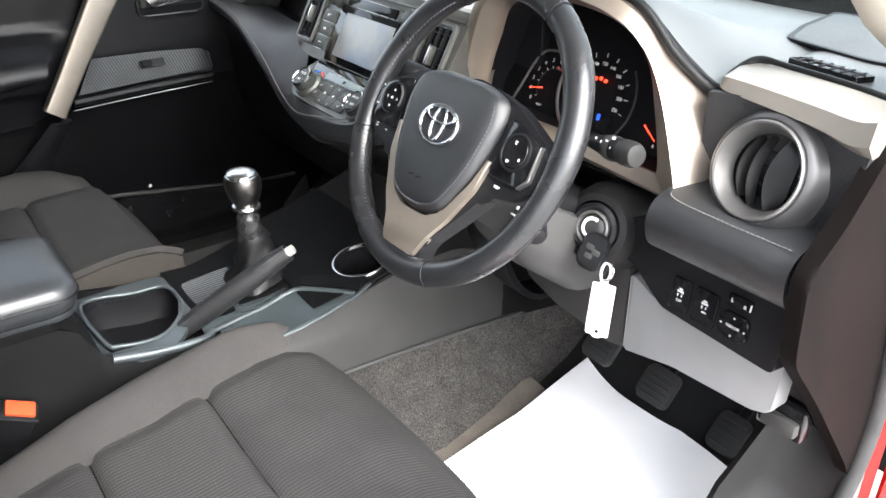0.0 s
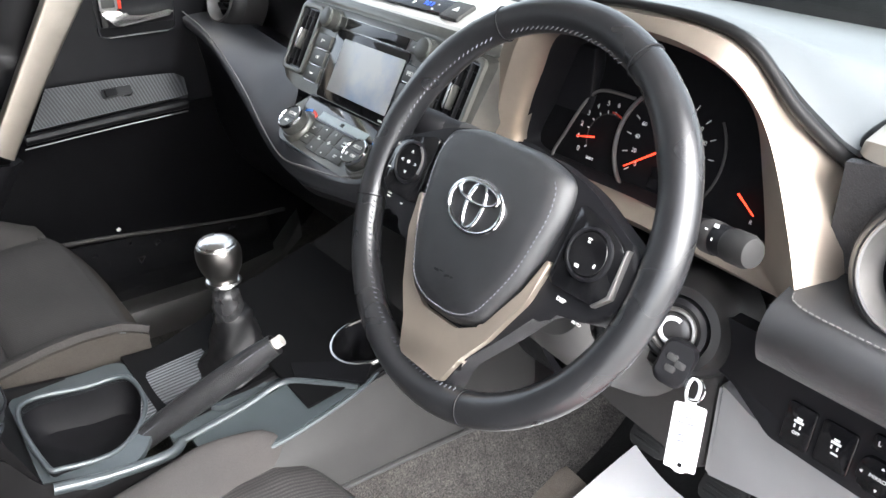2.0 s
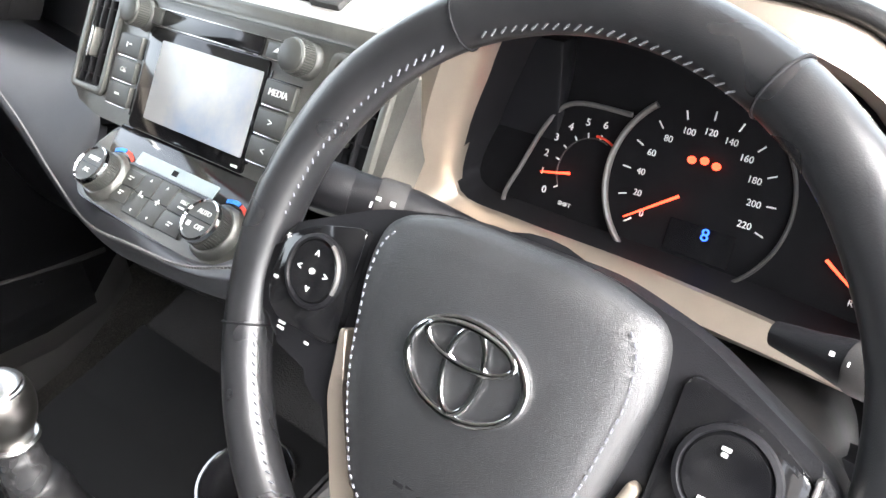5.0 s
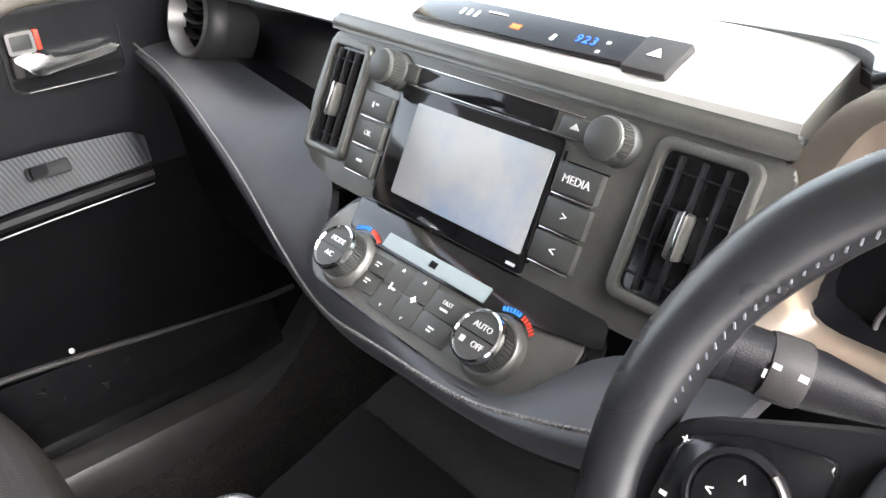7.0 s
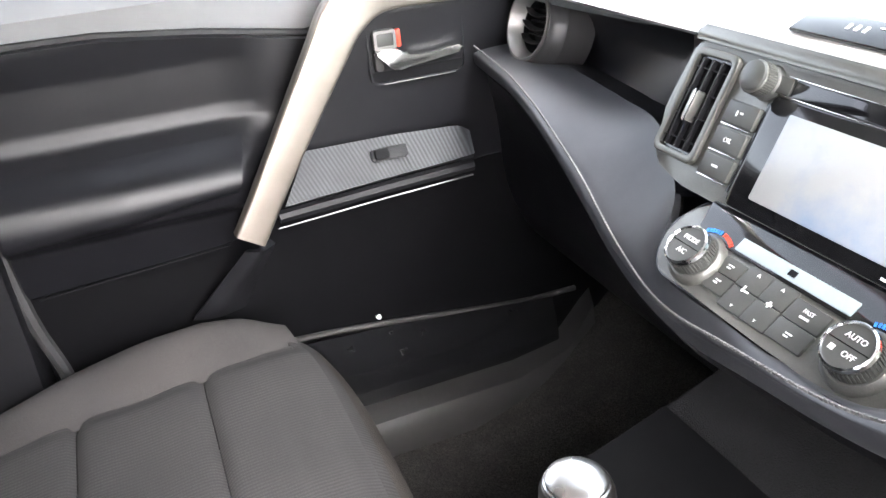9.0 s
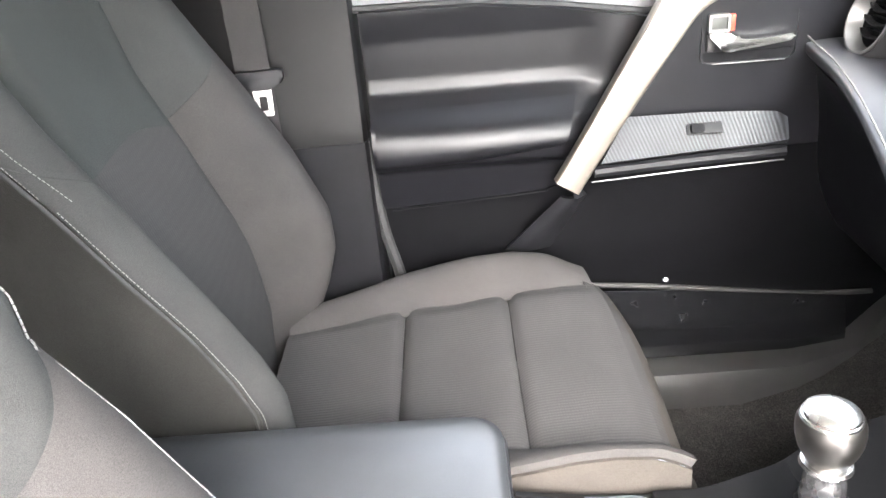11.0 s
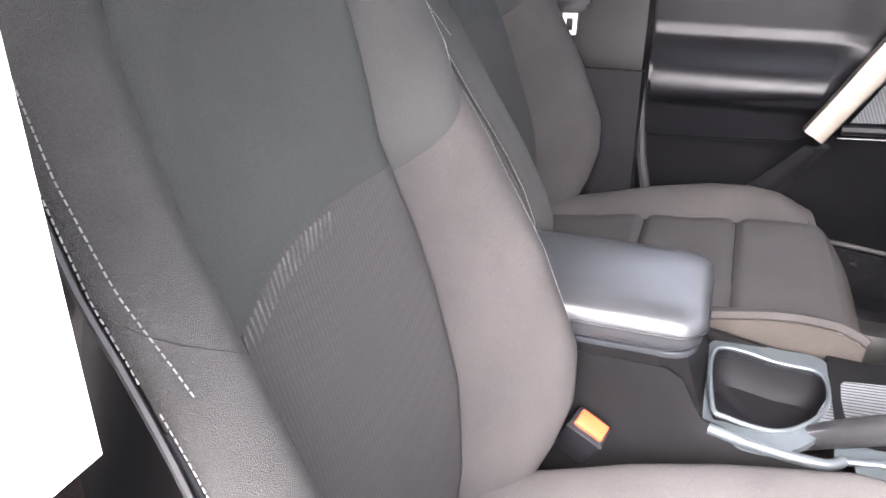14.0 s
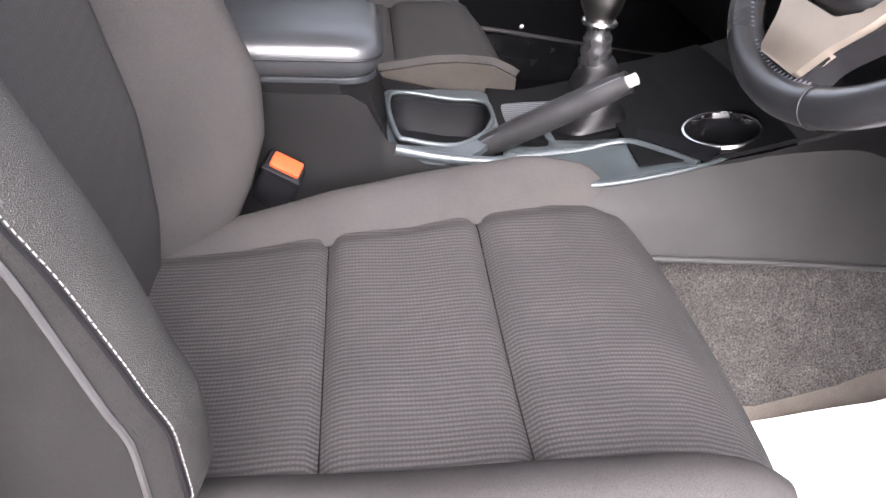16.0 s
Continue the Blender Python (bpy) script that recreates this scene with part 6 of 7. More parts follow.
part("knob_cap", lathe([(0, 0.1985), (0.012, 0.1984), (0.0195, 0.1972), (0.0222, 0.1950), (0.0226, 0.1925), (0.0238, 0.1918), (0.0244, 0.1900), (0.0230, 0.1885)], 40, tilt), M["satin_chrome"], gear, "polished flat knob cap")
part("collar", lathe([(0.0165, 0.1435), (0.0205, 0.1425), (0.0222, 0.1395), (0.0205, 0.1365), (0.0155, 0.1355)], 32, tilt), M["satin_chrome"], gear, "satin metal collar")
part("sleeve", lathe([(0.0150, 0.136), (0.0142, 0.129), (0.0165, 0.124), (0.0182, 0.119), (0.0170, 0.114), (0.0190, 0.108), (0.0198, 0.102), (0.0182, 0.096), (0.0198, 0.090), (0.0200, 0.080)], 28, tilt), M["sleeve"], gear, "ringed black sleeve")
boot = []
for k, (z, r, wob) in enumerate(((0.100, 0.0185, 0.0), (0.092, 0.0230, 0.0008), (0.084, 0.0225, 0.001), (0.074, 0.0262, 0.0018), (0.062, 0.0275, 0.003), (0.050, 0.0325, 0.0035), (0.038, 0.034, 0.005), (0.026, 0.043, 0.005), (0.014, 0.050, 0.005), (0.004, 0.056, 0.002))):
    boot.append([((r + wob * math.sin(5 * a + 1.3 * k)) * math.copysign(abs(math.cos(a)) ** 0.75, math.cos(a)), 1.05 * (r + wob * math.cos(4 * a + 2.1 * k)) * math.copysign(abs(math.sin(a)) ** 0.75, math.sin(a)), z + 0.4 * wob * math.sin(3 * a + k)) for a in (2 * math.pi * i / 40 for i in range(40))])
part("boot", loft([list(r) for r in boot], m=Matrix.Translation((gx, gy, 0.435))), M["boot"], gear, "folded black leather boot", 70)
part("boot_frame", ring_prism(rounded(0.128, 0.132, 0.02, 6, gx, gy), rounded(0.108, 0.112, 0.02, 6, gx, gy), 0.438, 0.446), M["trim_blue"], gear, "dark metallic boot frame")

# ---- handbrake ----
hb = thing("handbrake", "black leather handbrake lever with a chrome button", "handbrake", (0.06, 0.64, 0.43))
path = [Vector((0.052, 0.622, 0.424)), Vector((0.068, 0.655, 0.452)), Vector((0.098, 0.705, 0.496)), Vector((0.125, 0.752, 0.536)), Vector((0.137, 0.772, 0.5525))]
path = spline(path, 6)
part("grip", tube(path, lambda t: 0.0115 + 0.0030 * math.sin(math.pi * min(1, t * 1.1)) , 16, flat=1.15), M["grip"], hb, "grey-black leather grip")
part("button", tube([path[-1], path[-1] + (path[-1] - path[-2]).normalized() * 0.010], 0.0070, 14), M["silver_pale"], hb, "bright silver release button")
part("end_ring", tube([path[-2], path[-1]], 0.0112, 16), M["satin_chrome"], hb)
stuff("stitching", stitches([p + Vector((0.008, -0.006, 0.0115)) for p in path[2:-2]], 0.005, 0.0035, 0.0005), M["thread_grey"], hb)

# ---- seat belt buckles and passenger's belt ----
bk = thing("belt_buckle", "black seat belt buckle with an orange-red button", "belt buckle", (0.13, 0.38, 0.36))
bmm = facing((0.134, 0.396, 0.447), (0.42, 0.34, 0.84), (0.15, 0.92, -0.40))
part("body", rbox(0.031, 0.046, 0.110, 0.006, (0, 0, -0.056), bmm), M["plastic"], bk, "black plastic buckle body")
part("button", rbox(0.022, 0.036, 0.007, 0.003, (0.001, 0.001, 0.000), bmm), M["orange"], bk, "orange-red release button")
part("slot", rbox(0.006, 0.046, 0.003, 0.001, (0.0165, 0, -0.001), bmm), M["plastic"], bk)

belt = thing("seat_belt", "grey seat belt hanging with a metal latch plate", "seat belt", (-0.66, 0.187, 0.3))
part("webbing", sheet(lambda u, v: (-0.664 + 0.004 * math.sin(5 * v), 0.150 + 0.052 * u + 0.010 * (1 - v), lerp(0.25, 1.24, v)), 4, 24, 0.002), M["webbing"], belt, "grey woven webbing")
lm = facing((-0.653, 0.192, 0.775), (1, 0.1, 0.1))
part("latch_grip", prism(round_poly([(-0.036, 0.012), (0.036, 0.012), (0.034, -0.006), (0.016, -0.016), (-0.016, -0.016), (-0.034, -0.006)], 0.006), -0.008, 0.010, 0.004, lm), M["plastic"], belt, "black plastic latch grip")
part("latch_plate", ring_prism(round_poly([(-0.014, -0.012), (0.014, -0.012), (0.013, -0.056), (-0.013, -0.056)], 0.003, 4), round_poly([(-0.006, -0.026), (0.006, -0.026), (0.006, -0.048), (-0.006, -0.048)], 0.002, 4), 0.000, 0.003, lm), M["silver_pale"], belt, "bright metal latch plate")


# ---- front seats ----
hw = lambda y: table(y, [(0.27, 0.205), (0.36, 0.232), (0.45, 0.256), (0.55, 0.270), (0.70, 0.266), (0.80, 0.250)])
iwf = lambda y: table(y, [(0.27, 0.150), (0.45, 0.167), (0.62, 0.192), (0.70, 0.206), (0.76, 0.212)])
iw = lambda y: table(y, [(0.27, 0.150), (0.45, 0.165), (0.62, 0.172), (0.76, 0.178)])
zi = lambda y: table(y, [(0.25, 0.395), (0.35, 0.402), (0.45, 0.412), (0.60, 0.422), (0.69, 0.430), (0.735, 0.428), (0.77, 0.416), (0.80, 0.395)])
yi = lambda z: table(z, [(0.34, 0.258), (0.45, 0.266), (0.55, 0.256), (0.65, 0.233), (0.774, 0.200), (0.90, 0.163), (1.0, 0.132), (1.07, 0.105)])
bw = lambda z: table(z, [(0.34, 0.142), (0.50, 0.156), (0.65, 0.156), (0.774, 0.148), (0.90, 0.160), (1.0, 0.165), (1.07, 0.16)])
ow = lambda z: table(z, [(0.34, 0.195), (0.42, 0.236), (0.50, 0.256), (0.58, 0.262), (0.68, 0.260), (0.81, 0.250), (0.90, 0.232), (1.0, 0.206), (1.07, 0.18)])
bwi = lambda z: table(z, [(0.34, 0.150), (0.50, 0.170), (0.60, 0.172), (0.65, 0.170), (0.70, 0.164), (0.75, 0.153), (0.80, 0.147), (0.85, 0.157), (0.90, 0.161), (1.0, 0.165), (1.07, 0.16)])
bwo = lambda z: table(z, [(0.34, 0.140), (0.50, 0.146), (0.65, 0.143), (0.72, 0.142), (0.80, 0.143), (0.855, 0.135), (0.907, 0.121), (0.96, 0.105), (1.024, 0.090)])
bwp = lambda z: table(z, [(0.34, 0.142), (0.50, 0.156), (0.60, 0.150), (0.70, 0.118), (0.774, 0.096), (0.83, 0.084), (0.95, 0.088), (1.07, 0.10)])
owi = lambda z: table(z, [(0.34, 0.195), (0.42, 0.236), (0.50, 0.256), (0.58, 0.262), (0.68, 0.262), (0.78, 0.256), (0.842, 0.247), (0.862, 0.262), (0.90, 0.262), (0.96, 0.248), (1.0, 0.222), (1.024, 0.190)])
owp = lambda z: table(z, [(0.34, 0.195), (0.42, 0.236), (0.50, 0.256), (0.58, 0.262), (0.68, 0.266), (0.80, 0.276), (0.90, 0.290), (0.96, 0.290), (1.02, 0.275), (1.07, 0.25)])
owo = lambda z: table(z, [(0.34, 0.195), (0.42, 0.236), (0.50, 0.256), (0.58, 0.262), (0.68, 0.260), (0.79, 0.248), (0.85, 0.243), (0.90, 0.232), (0.95, 0.212), (0.98, 0.190), (1.0, 0.172), (1.024, 0.145)])
cb = lambda z: table(z, [(0.34, 0.020), (0.42, 0.078), (0.50, 0.108), (0.56, 0.112), (0.66, 0.096), (0.774, 0.068), (0.82, 0.056), (0.90, 0.037), (1.0, 0.022), (1.07, 0.008)])
cbo = lambda z: table(z, [(0.34, 0.022), (0.42, 0.090), (0.50, 0.128), (0.56, 0.134), (0.66, 0.120), (0.774, 0.096), (0.82, 0.086), (0.90, 0.064), (1.0, 0.034), (1.07, 0.010)])
taper = lambda z: table(z, [(0.335, 0.005), (0.68, 0.03), (0.80, 0.09), (0.84, 0.13), (1.07, 0.12)])
thin = lambda z: table(z, [(0.335, 0.005), (0.62, 0.03), (0.70, 0.10), (0.78, 0.15), (1.07, 0.12)])
arc_z = lambda x, m: 0.781 - (0.028 * (x * m / 0.13) ** 2 if x * m > 0 else 0.005 * (x / 0.145) ** 2)


def crease(d, w=0.006):
    return math.exp(-(d / w) ** 2)


def build_seat(label, cx, dyc, dyb, dz, slim=False):
    yend = (lambda x: 0.800 - 0.075 * min(1.0, abs(x) / 0.265) ** 3) if slim else (lambda x: 0.757 - (0.045 * min(1.0, -x / 0.265) ** 2.6 if x < 0 else -0.012 * sstep(0.17, 0.25, x)))
    top = 1.024 if slim else 1.065
    inb = -1 if slim else 1
    iws = lambda y, s: iwf(y) if s == inb else iw(y)
    b_in = bwi if slim else bwp
    b_out = bwo if slim else (lambda z: bw(z) + 0.016)
    o_in, o_out = (owi, owo) if slim else (ow, owp)

    inner_edge = lambda y: table(y, [(0.26, 0.205), (0.45, 0.250), (0.55, 0.254), (0.76, 0.254)])

    def inner_z(x, y):
        """Passenger's cushion beside the console: rises to its seamed edge."""
        a = iws(y, 1) - 0.003
        t = max(0.0, min(1.0, (x - a) / (inner_edge(y) - a)))
        rise = table(y, [(0.25, 0.004), (0.45, 0.018), (0.568, 0.028), (0.648, 0.036), (0.728, 0.034), (0.765, 0.030), (0.78, 0.022)])
        return zi(y) + dz - 0.010 + (rise + 0.010) * math.sin(t * math.pi / 2) ** 1.3

    def insert_pt(x, y):
        w = iws(y, 1 if x > 0 else -1)
        z = zi(y) - 0.006 * (1 - (x / w) ** 2)
        for c in (0.445, 0.605):
            z -= 0.009 * crease(y - c, 0.007)
            z += 0.002 * math.exp(-((abs(y - c) - 0.03) / 0.03) ** 2)
        z -= 0.006 * crease(abs(x) - w, 0.012)
        z += 0.003 * noise.noise((x * 9 + cx, y * 9, 3.0))
        return (cx + x, y + dyc, z + dz)

    def bolster_pt(s, t, u):
        """t: 0 at the seam with the insert, 1 at the outer lower edge; u: back to front."""
        y = lerp(0.262, 0.78, u)
        a, b = iws(y, s) - 0.003, hw(y)
        y = lerp(0.262, yend((s if not slim else 1) * (a + (b - a) * t)), u)
        if not slim and s > 0:
            b = inner_edge(y)
            x = a + (b - a) * t
            return (cx + x, y + dyc, inner_z(x, y) + 0.002 * noise.noise((x * 8 + s, y * 8, 6.0)) * (1 - t))
        rise = table(y, [(0.25, 0.002), (0.40, 0.016), (0.54, 0.030), (0.66, 0.042), (0.73, 0.034), (0.79, 0.010)]) if slim and s < 0 else table(y, [(0.25, 0.012), (0.40, 0.026), (0.60, 0.042), (0.70, 0.042), (0.75, 0.030), (0.79, 0.008)] if slim else [(0.25, 0.012), (0.40, 0.026), (0.55, 0.040), (0.62, 0.040), (0.67, 0.030), (0.71, 0.010), (0.74, 0.0)])
        z0 = zi(y) - 0.010
        w = b - a
        if t < 0.55:
            k = t / 0.55
            x, z = a + w * 0.62 * k, z0 + (rise + 0.010) * math.sin(k * math.pi / 2)
        else:
            k = (t - 0.55) / 0.45
            x = a + w * (0.62 + 0.38 * math.sin(k * math.pi / 2))
            z = z0 + rise + 0.010 - 0.075 * (1 - math.cos(k * math.pi / 2)) - 0.03 * k * k
        z += 0.003 * noise.noise((x * 8 + s, y * 8, 6.0))
        return (cx + s * x, y + dyc, z + dz)

    def back_pt(x, z):
        k = b_out(z) if x > 0 else b_in(z)
        y = yi(z) + 0.008 * (x / k) ** 2 - 0.016 * crease(abs(x) - k, 0.013) + 0.004 * noise.noise((x * 7 + cx, z * 7, 9.0))
        return (cx + x, y + dyb, z + dz)

    def back_bolster(s, t, z):
        a, b, c = (b_out(z) if s > 0 else b_in(z)) - 0.002, (o_out(z) if s > 0 else o_in(z)), ((cbo(z) if slim else cbo(z) * table(z, [(0.60, 1.0), (0.75, 0.78), (0.85, 0.62)])) if s > 0 else cb(z))
        w = b - a
        if t < 0.6:
            k = t / 0.6
            x, y = a + w * 0.66 * k, yi(z) - 0.002 + (c + 0.002) * math.sin(k * math.pi / 2) ** 1.15
        else:
            k = (t - 0.6) / 0.4
            x, y = a + w * (0.66 + 0.34 * math.sin(k * math.pi / 2)), yi(z) + c - 0.022 * (1 - math.cos(k * math.pi / 2))
        if s < 0 and slim:
            y -= 0.004 * crease(z - 0.762 - 0.085 * t, 0.006) * sstep(0.0, 0.15, 1 - t)
        y += 0.003 * noise.noise((x * 8 + s, z * 8, 2.0))
        return (cx + s * x, y + dyb, z + dz)

    seat = thing("front_seat", label, "car seat", (cx, 0.4 + dyc, 0.12), "front seats")
    for y0, y1 in ((0.262, 0.4445), (0.4455, 0.6045), (0.6055, None)):
        def fn(u, v, y0=y0, y1=y1):
            yy = lerp(y0, y1 or 0.76, v)
            x = lerp(-iws(yy, -1) - 0.004, iws(yy, 1) + 0.004, u)
            return insert_pt(x, lerp(y0, y1 or yend(x), v))
        part("cushion_insert", sheet(fn, 44, 20, 0.012), M["ribs"] if slim else M["ribs_soft"], seat, "ribbed dark cushion panel", 80)
    for s in (-1, 1):
        part("cushion_bolster", sheet(lambda u, v, s=s: bolster_pt(s, v, u), 44, 26, 0.010), M["fabric"], seat, "taupe grey side bolster", 80)
        part("cushion_side", sheet(lambda u, v, s=s: (lambda p: (p[0] - s * 0.002, p[1], lerp(p[2] + (0.004 if slim or s < 0 else -0.001), 0.235, v)))(bolster_pt(s, 1.0, u)), 24, 6, 0.006), M["fabric_side"] if slim or s < 0 else M["fabric_front"], seat, "dark cushion side" if slim or s < 0 else "dusty brownish cushion side below a pale seam", 80)
        part("piping", tube([Vector(bolster_pt(s, 0.90, lerp(0.02, 0.98, i / 40))) for i in range(41)], 0.0011, 6), M["thread_grey"], seat, "grey piping")

    def edge_pt(x):
        w = iws(0.76, 1 if x > 0 else -1) - 0.002
        if abs(x) <= w:
            return Vector(insert_pt(x, yend(x)))
        return Vector(bolster_pt(1 if x > 0 else -1, min(1.0, (abs(x) - w) / (0.258 - w)), 1.0))

    def front_pt(u, v):
        x = (2 * u - 1) * 0.255
        if not slim:
            y = yend(x)
            a = min(1.0, v * 1.7) * math.pi / 2
            z = inner_z(x, y) + 0.004 if x > 0.15 else zi(y) + dz + 0.004 - 0.010 * sstep(0.05, 0.15, x) - 0.095 * max(0.0, (-x - 0.19) / 0.068) ** 2
            return (cx + min(x, 0.253), y + dyc - 0.014 + (0.056 - 0.040 * sstep(0.19, 0.254, x)) * math.sin(a) - 0.05 * sstep(0.5, 1, v), lerp(z - 0.006, 0.25 + dz, v ** 1.45))
        e = edge_pt(x)
        e.y -= 0.002
        return (e.x, e.y + 0.036 * math.sin(min(1, v * 1.7) * math.pi / 2) - 0.05 * sstep(0.5, 1, v), lerp(e.z + 0.0005, 0.25 + dz, v ** 1.35))

    part("cushion_nose", sheet(lambda u, v: front_pt(u, 0.22 * v), 48, 10, 0.008), M["fabric_dark"] if slim else M["ribs_soft"], seat, "dark rounded front edge", 80)
    part("cushion_front", sheet(lambda u, v: front_pt(u, 0.22 + 0.78 * v), 48, 20, 0.008), M["fabric_front"], seat, "dusty brownish front panel below a pale seam", 80)
    if not slim:
        stuff("front_seam", stitches([Vector(bolster_pt(1, 1.0, i / 60)) + Vector((0.001, 0, -0.004)) for i in range(12, 60)], 0.0046, 0.0040, 0.0009, (0.0012, 0, 0.001), 0.0, (0.7, 0, 0.7)), M["thread_grey"], seat, "pale front seam")
    part("base", rbox(0.42, 0.46, 0.10, 0.02, (cx, 0.50 + dyc, 0.24)), M["plastic"], seat, "black seat base")
    for s in (-1, 1):
        part("rail", rbox(0.04, 0.60, 0.05, 0.004, (cx + s * 0.19, 0.50 + dyc, 0.145)), M["plastic"], seat, "black seat rail")

    part("back_insert_lower", sheet(lambda u, v: (lambda z: back_pt(lerp(-b_in(z) - 0.003, b_out(z) + 0.003, u), z))(lerp(0.335, arc_z((2 * u - 1) * 0.15, -inb), v)), 40, 40, 0.012), M["ribs_back"], seat, "ribbed lower back panel", 80)
    part("back_insert_upper", sheet(lambda u, v: (lambda z: back_pt(lerp(-b_in(z) - 0.003, b_out(z) + 0.003, u), z))(lerp(arc_z((2 * u - 1) * 0.15, -inb), top, v)), 40, 30, 0.012), M["fabric_back"], seat, "smooth grey upper back panel", 80)
    if slim:
        stuff("arc_seam", stitches([Vector(back_pt(lerp(-0.02, 0.135, i / 40), arc_z(lerp(-0.02, 0.135, i / 40), 1) - 0.009)) for i in range(41)], 0.0072, 0.018, 0.0008, (0, 0.0124, 0), 3.0, (0, 1, 0.2)), M["stroke"], seat, "short pale strokes of the woven border")
    for s in (-1, 1):
        # warm lower and grey upper tones put the light's cast into one cloth
        split = lambda t: 0.762 + 0.085 * t
        wide = lambda z, s=s: min(1.0, table(z, [(0.36, 0.80), (0.60, 0.86), (0.75, 0.965), (0.80, 1.0)])) if slim and s > 0 else 1.0
        if slim and s > 0:
            part("side_upper", sheet(lambda u, v, s=s: (lambda z: back_bolster(s, lerp(wide(z) + 0.004, 1.0, v), z))(lerp(0.335, 0.79, u)), 40, 10, 0.008), M["fabric_side"], seat, "dark grained side panel below the seam", 80)
            part("side_welt", tube([Vector(back_bolster(s, wide(lerp(0.36, 0.79, i / 50)) + 0.006, lerp(0.36, 0.79, i / 50))) + Vector((0.0004, 0.0004, 0)) for i in range(51)], 0.0016, 6), M["dial"], seat, "dark seam line")
        part("back_bolster_lower", sheet(lambda u, v, s=s: (lambda z: back_bolster(s, v * wide(z), z))(lerp(0.335, split(v), u)), 50, 28, 0.010), M["fabric"] if s < 0 else M["bolster_leather"] if slim else M["fabric_dark"], seat, "lower back bolster, taupe for the light's cast" if s < 0 else "dark grey back bolster", 80)
        part("back_bolster_upper", sheet(lambda u, v, s=s: back_bolster(s, v, lerp(split(v) + 0.0004, top, u)), 36, 28, 0.010), M["bolster_leather"] if slim and s > 0 else M["fabric_dark"], seat, "smooth grey upper bolster", 80)
        part("back_side", sheet(lambda u, v, s=s: (lambda z: (lambda p: (p[0] + s * (0.006 * math.sin(math.pi * v)) - s * v * (thin(z) if slim and s > 0 else taper(z)), lerp(p[1], yi(z) - 0.12 + dyb, v), p[2] - 0.03 * v))(back_bolster(s, 1.0, z)))(lerp(0.335, top, u)), 50, 10, 0.006), M["fabric_side"] if slim or s < 0 else M["flank"], seat, "dark grained side of the backrest" if slim or s < 0 else "side of the backrest, grey olive for the light on it", 80)
        for t, z0, z1 in ((lambda z: table(z, [(0.36, 0.78), (0.60, 0.84), (0.75, 0.94), (0.80, 0.97)]) if slim else 0.97, 0.36, 0.80), (lambda z: table(z, [(0.806, 0.80), (0.86, 0.87), (0.95, 0.94), (1.05, 0.95)]), 0.806, top - 0.012), (lambda z: 1.0, 0.815, top - 0.012)):
            stuff("stitching", stitches([Vector(back_bolster(s, t(lerp(z0, z1, i / 60)), lerp(z0, z1, i / 60))) for i in range(61)], 0.0044, 0.0030, 0.0004, (s * 0.0008, 0.0007, 0), 0.0, (s * 0.7, 0.7, 0)), M["thread"], seat, "white edge stitching")
        if slim and s < 0:
            crest = lambda z: table(z, [(0.36, 0.76), (0.70, 0.78), (0.80, 0.80), (0.86, 0.79), (0.92, 0.76), (1.02, 0.72)])
            stuff("stitching", stitches([Vector(back_bolster(s, crest(lerp(0.58, top - 0.006, i / 90)), lerp(0.58, top - 0.006, i / 90))) for i in range(91)], 0.0044, 0.0036, 0.0006, (-0.0074, 0.0086, 0), 0.0, (-0.66, 0.75, 0)), M["thread"], seat, "thick white crest stitching")
        part("seam_welt", tube([Vector(back_bolster(s, 1.0, lerp(0.36, 1.05, i / 60))) + Vector((s * 0.001, -0.005, 0)) for i in range(61)], 0.0022, 6), M["rubber"], seat)
        part("hinge_cover", rbox(0.03, 0.09, 0.11, 0.012, (cx + s * 0.205, 0.225 + (dyb + dyc) / 2, 0.335)), M["plastic"], seat, "black hinge cover")
    part("back_shell", sheet(lambda u, v: (cx + (2 * u - 1) * ((o_out if u > 0.5 else o_in)(lerp(0.335, top, v)) - 0.004 - taper(lerp(0.335, top, v)) - (0.06 * sstep(0.62, 0.78, lerp(0.335, top, v)) if slim and u > 0.5 else 0)), yi(lerp(0.335, top, v)) - 0.12 - 0.02 * math.sin(math.pi * u) + dyb, lerp(0.335, top, v) - 0.03 + dz), 16, 20, 0.008), M["fabric_side"], seat, "dark rear of the backrest")
    part("back_top", sheet(lambda u, v: (cx + lerp(-o_in(top) - 0.002, o_out(top) + 0.002, u), lerp(yi(top) + 0.014, yi(top) - 0.11, v) + dyb, top - 0.003 + 0.020 * math.sin(math.pi * min(1, v * 1.1)) - 0.03 * v + dz), 24, 12, 0.008), M["fabric_back"], seat, "rounded top of the backrest", 80)
    if slim:
        for lift in (0.0, 0.012):
            stuff("stitching", stitches([Vector((cx + lerp(-o_in(top) + 0.004, o_out(top) - 0.004, i / 40), yi(top) + dyb + 0.022 - lift, top + 0.003 + 0.4 * lift + dz)) for i in range(41)], 0.0046, 0.0034, 0.0006), M["thread"], seat, "white edge stitching")
    return seat


build_seat("dark grey fabric driver's seat with ribbed inserts and white stitching", 0.395, 0.0, 0.0, 0.0, True)
build_seat("dark grey fabric passenger's seat set back, with ribbed inserts", -0.380, -0.068, -0.105, 0.012)


# ---- passenger's door ----
door = thing("door_1", "black passenger's door trim with a champagne pull handle, shut", "car door", (-0.72, 0.75, 0.3), kind="structure")


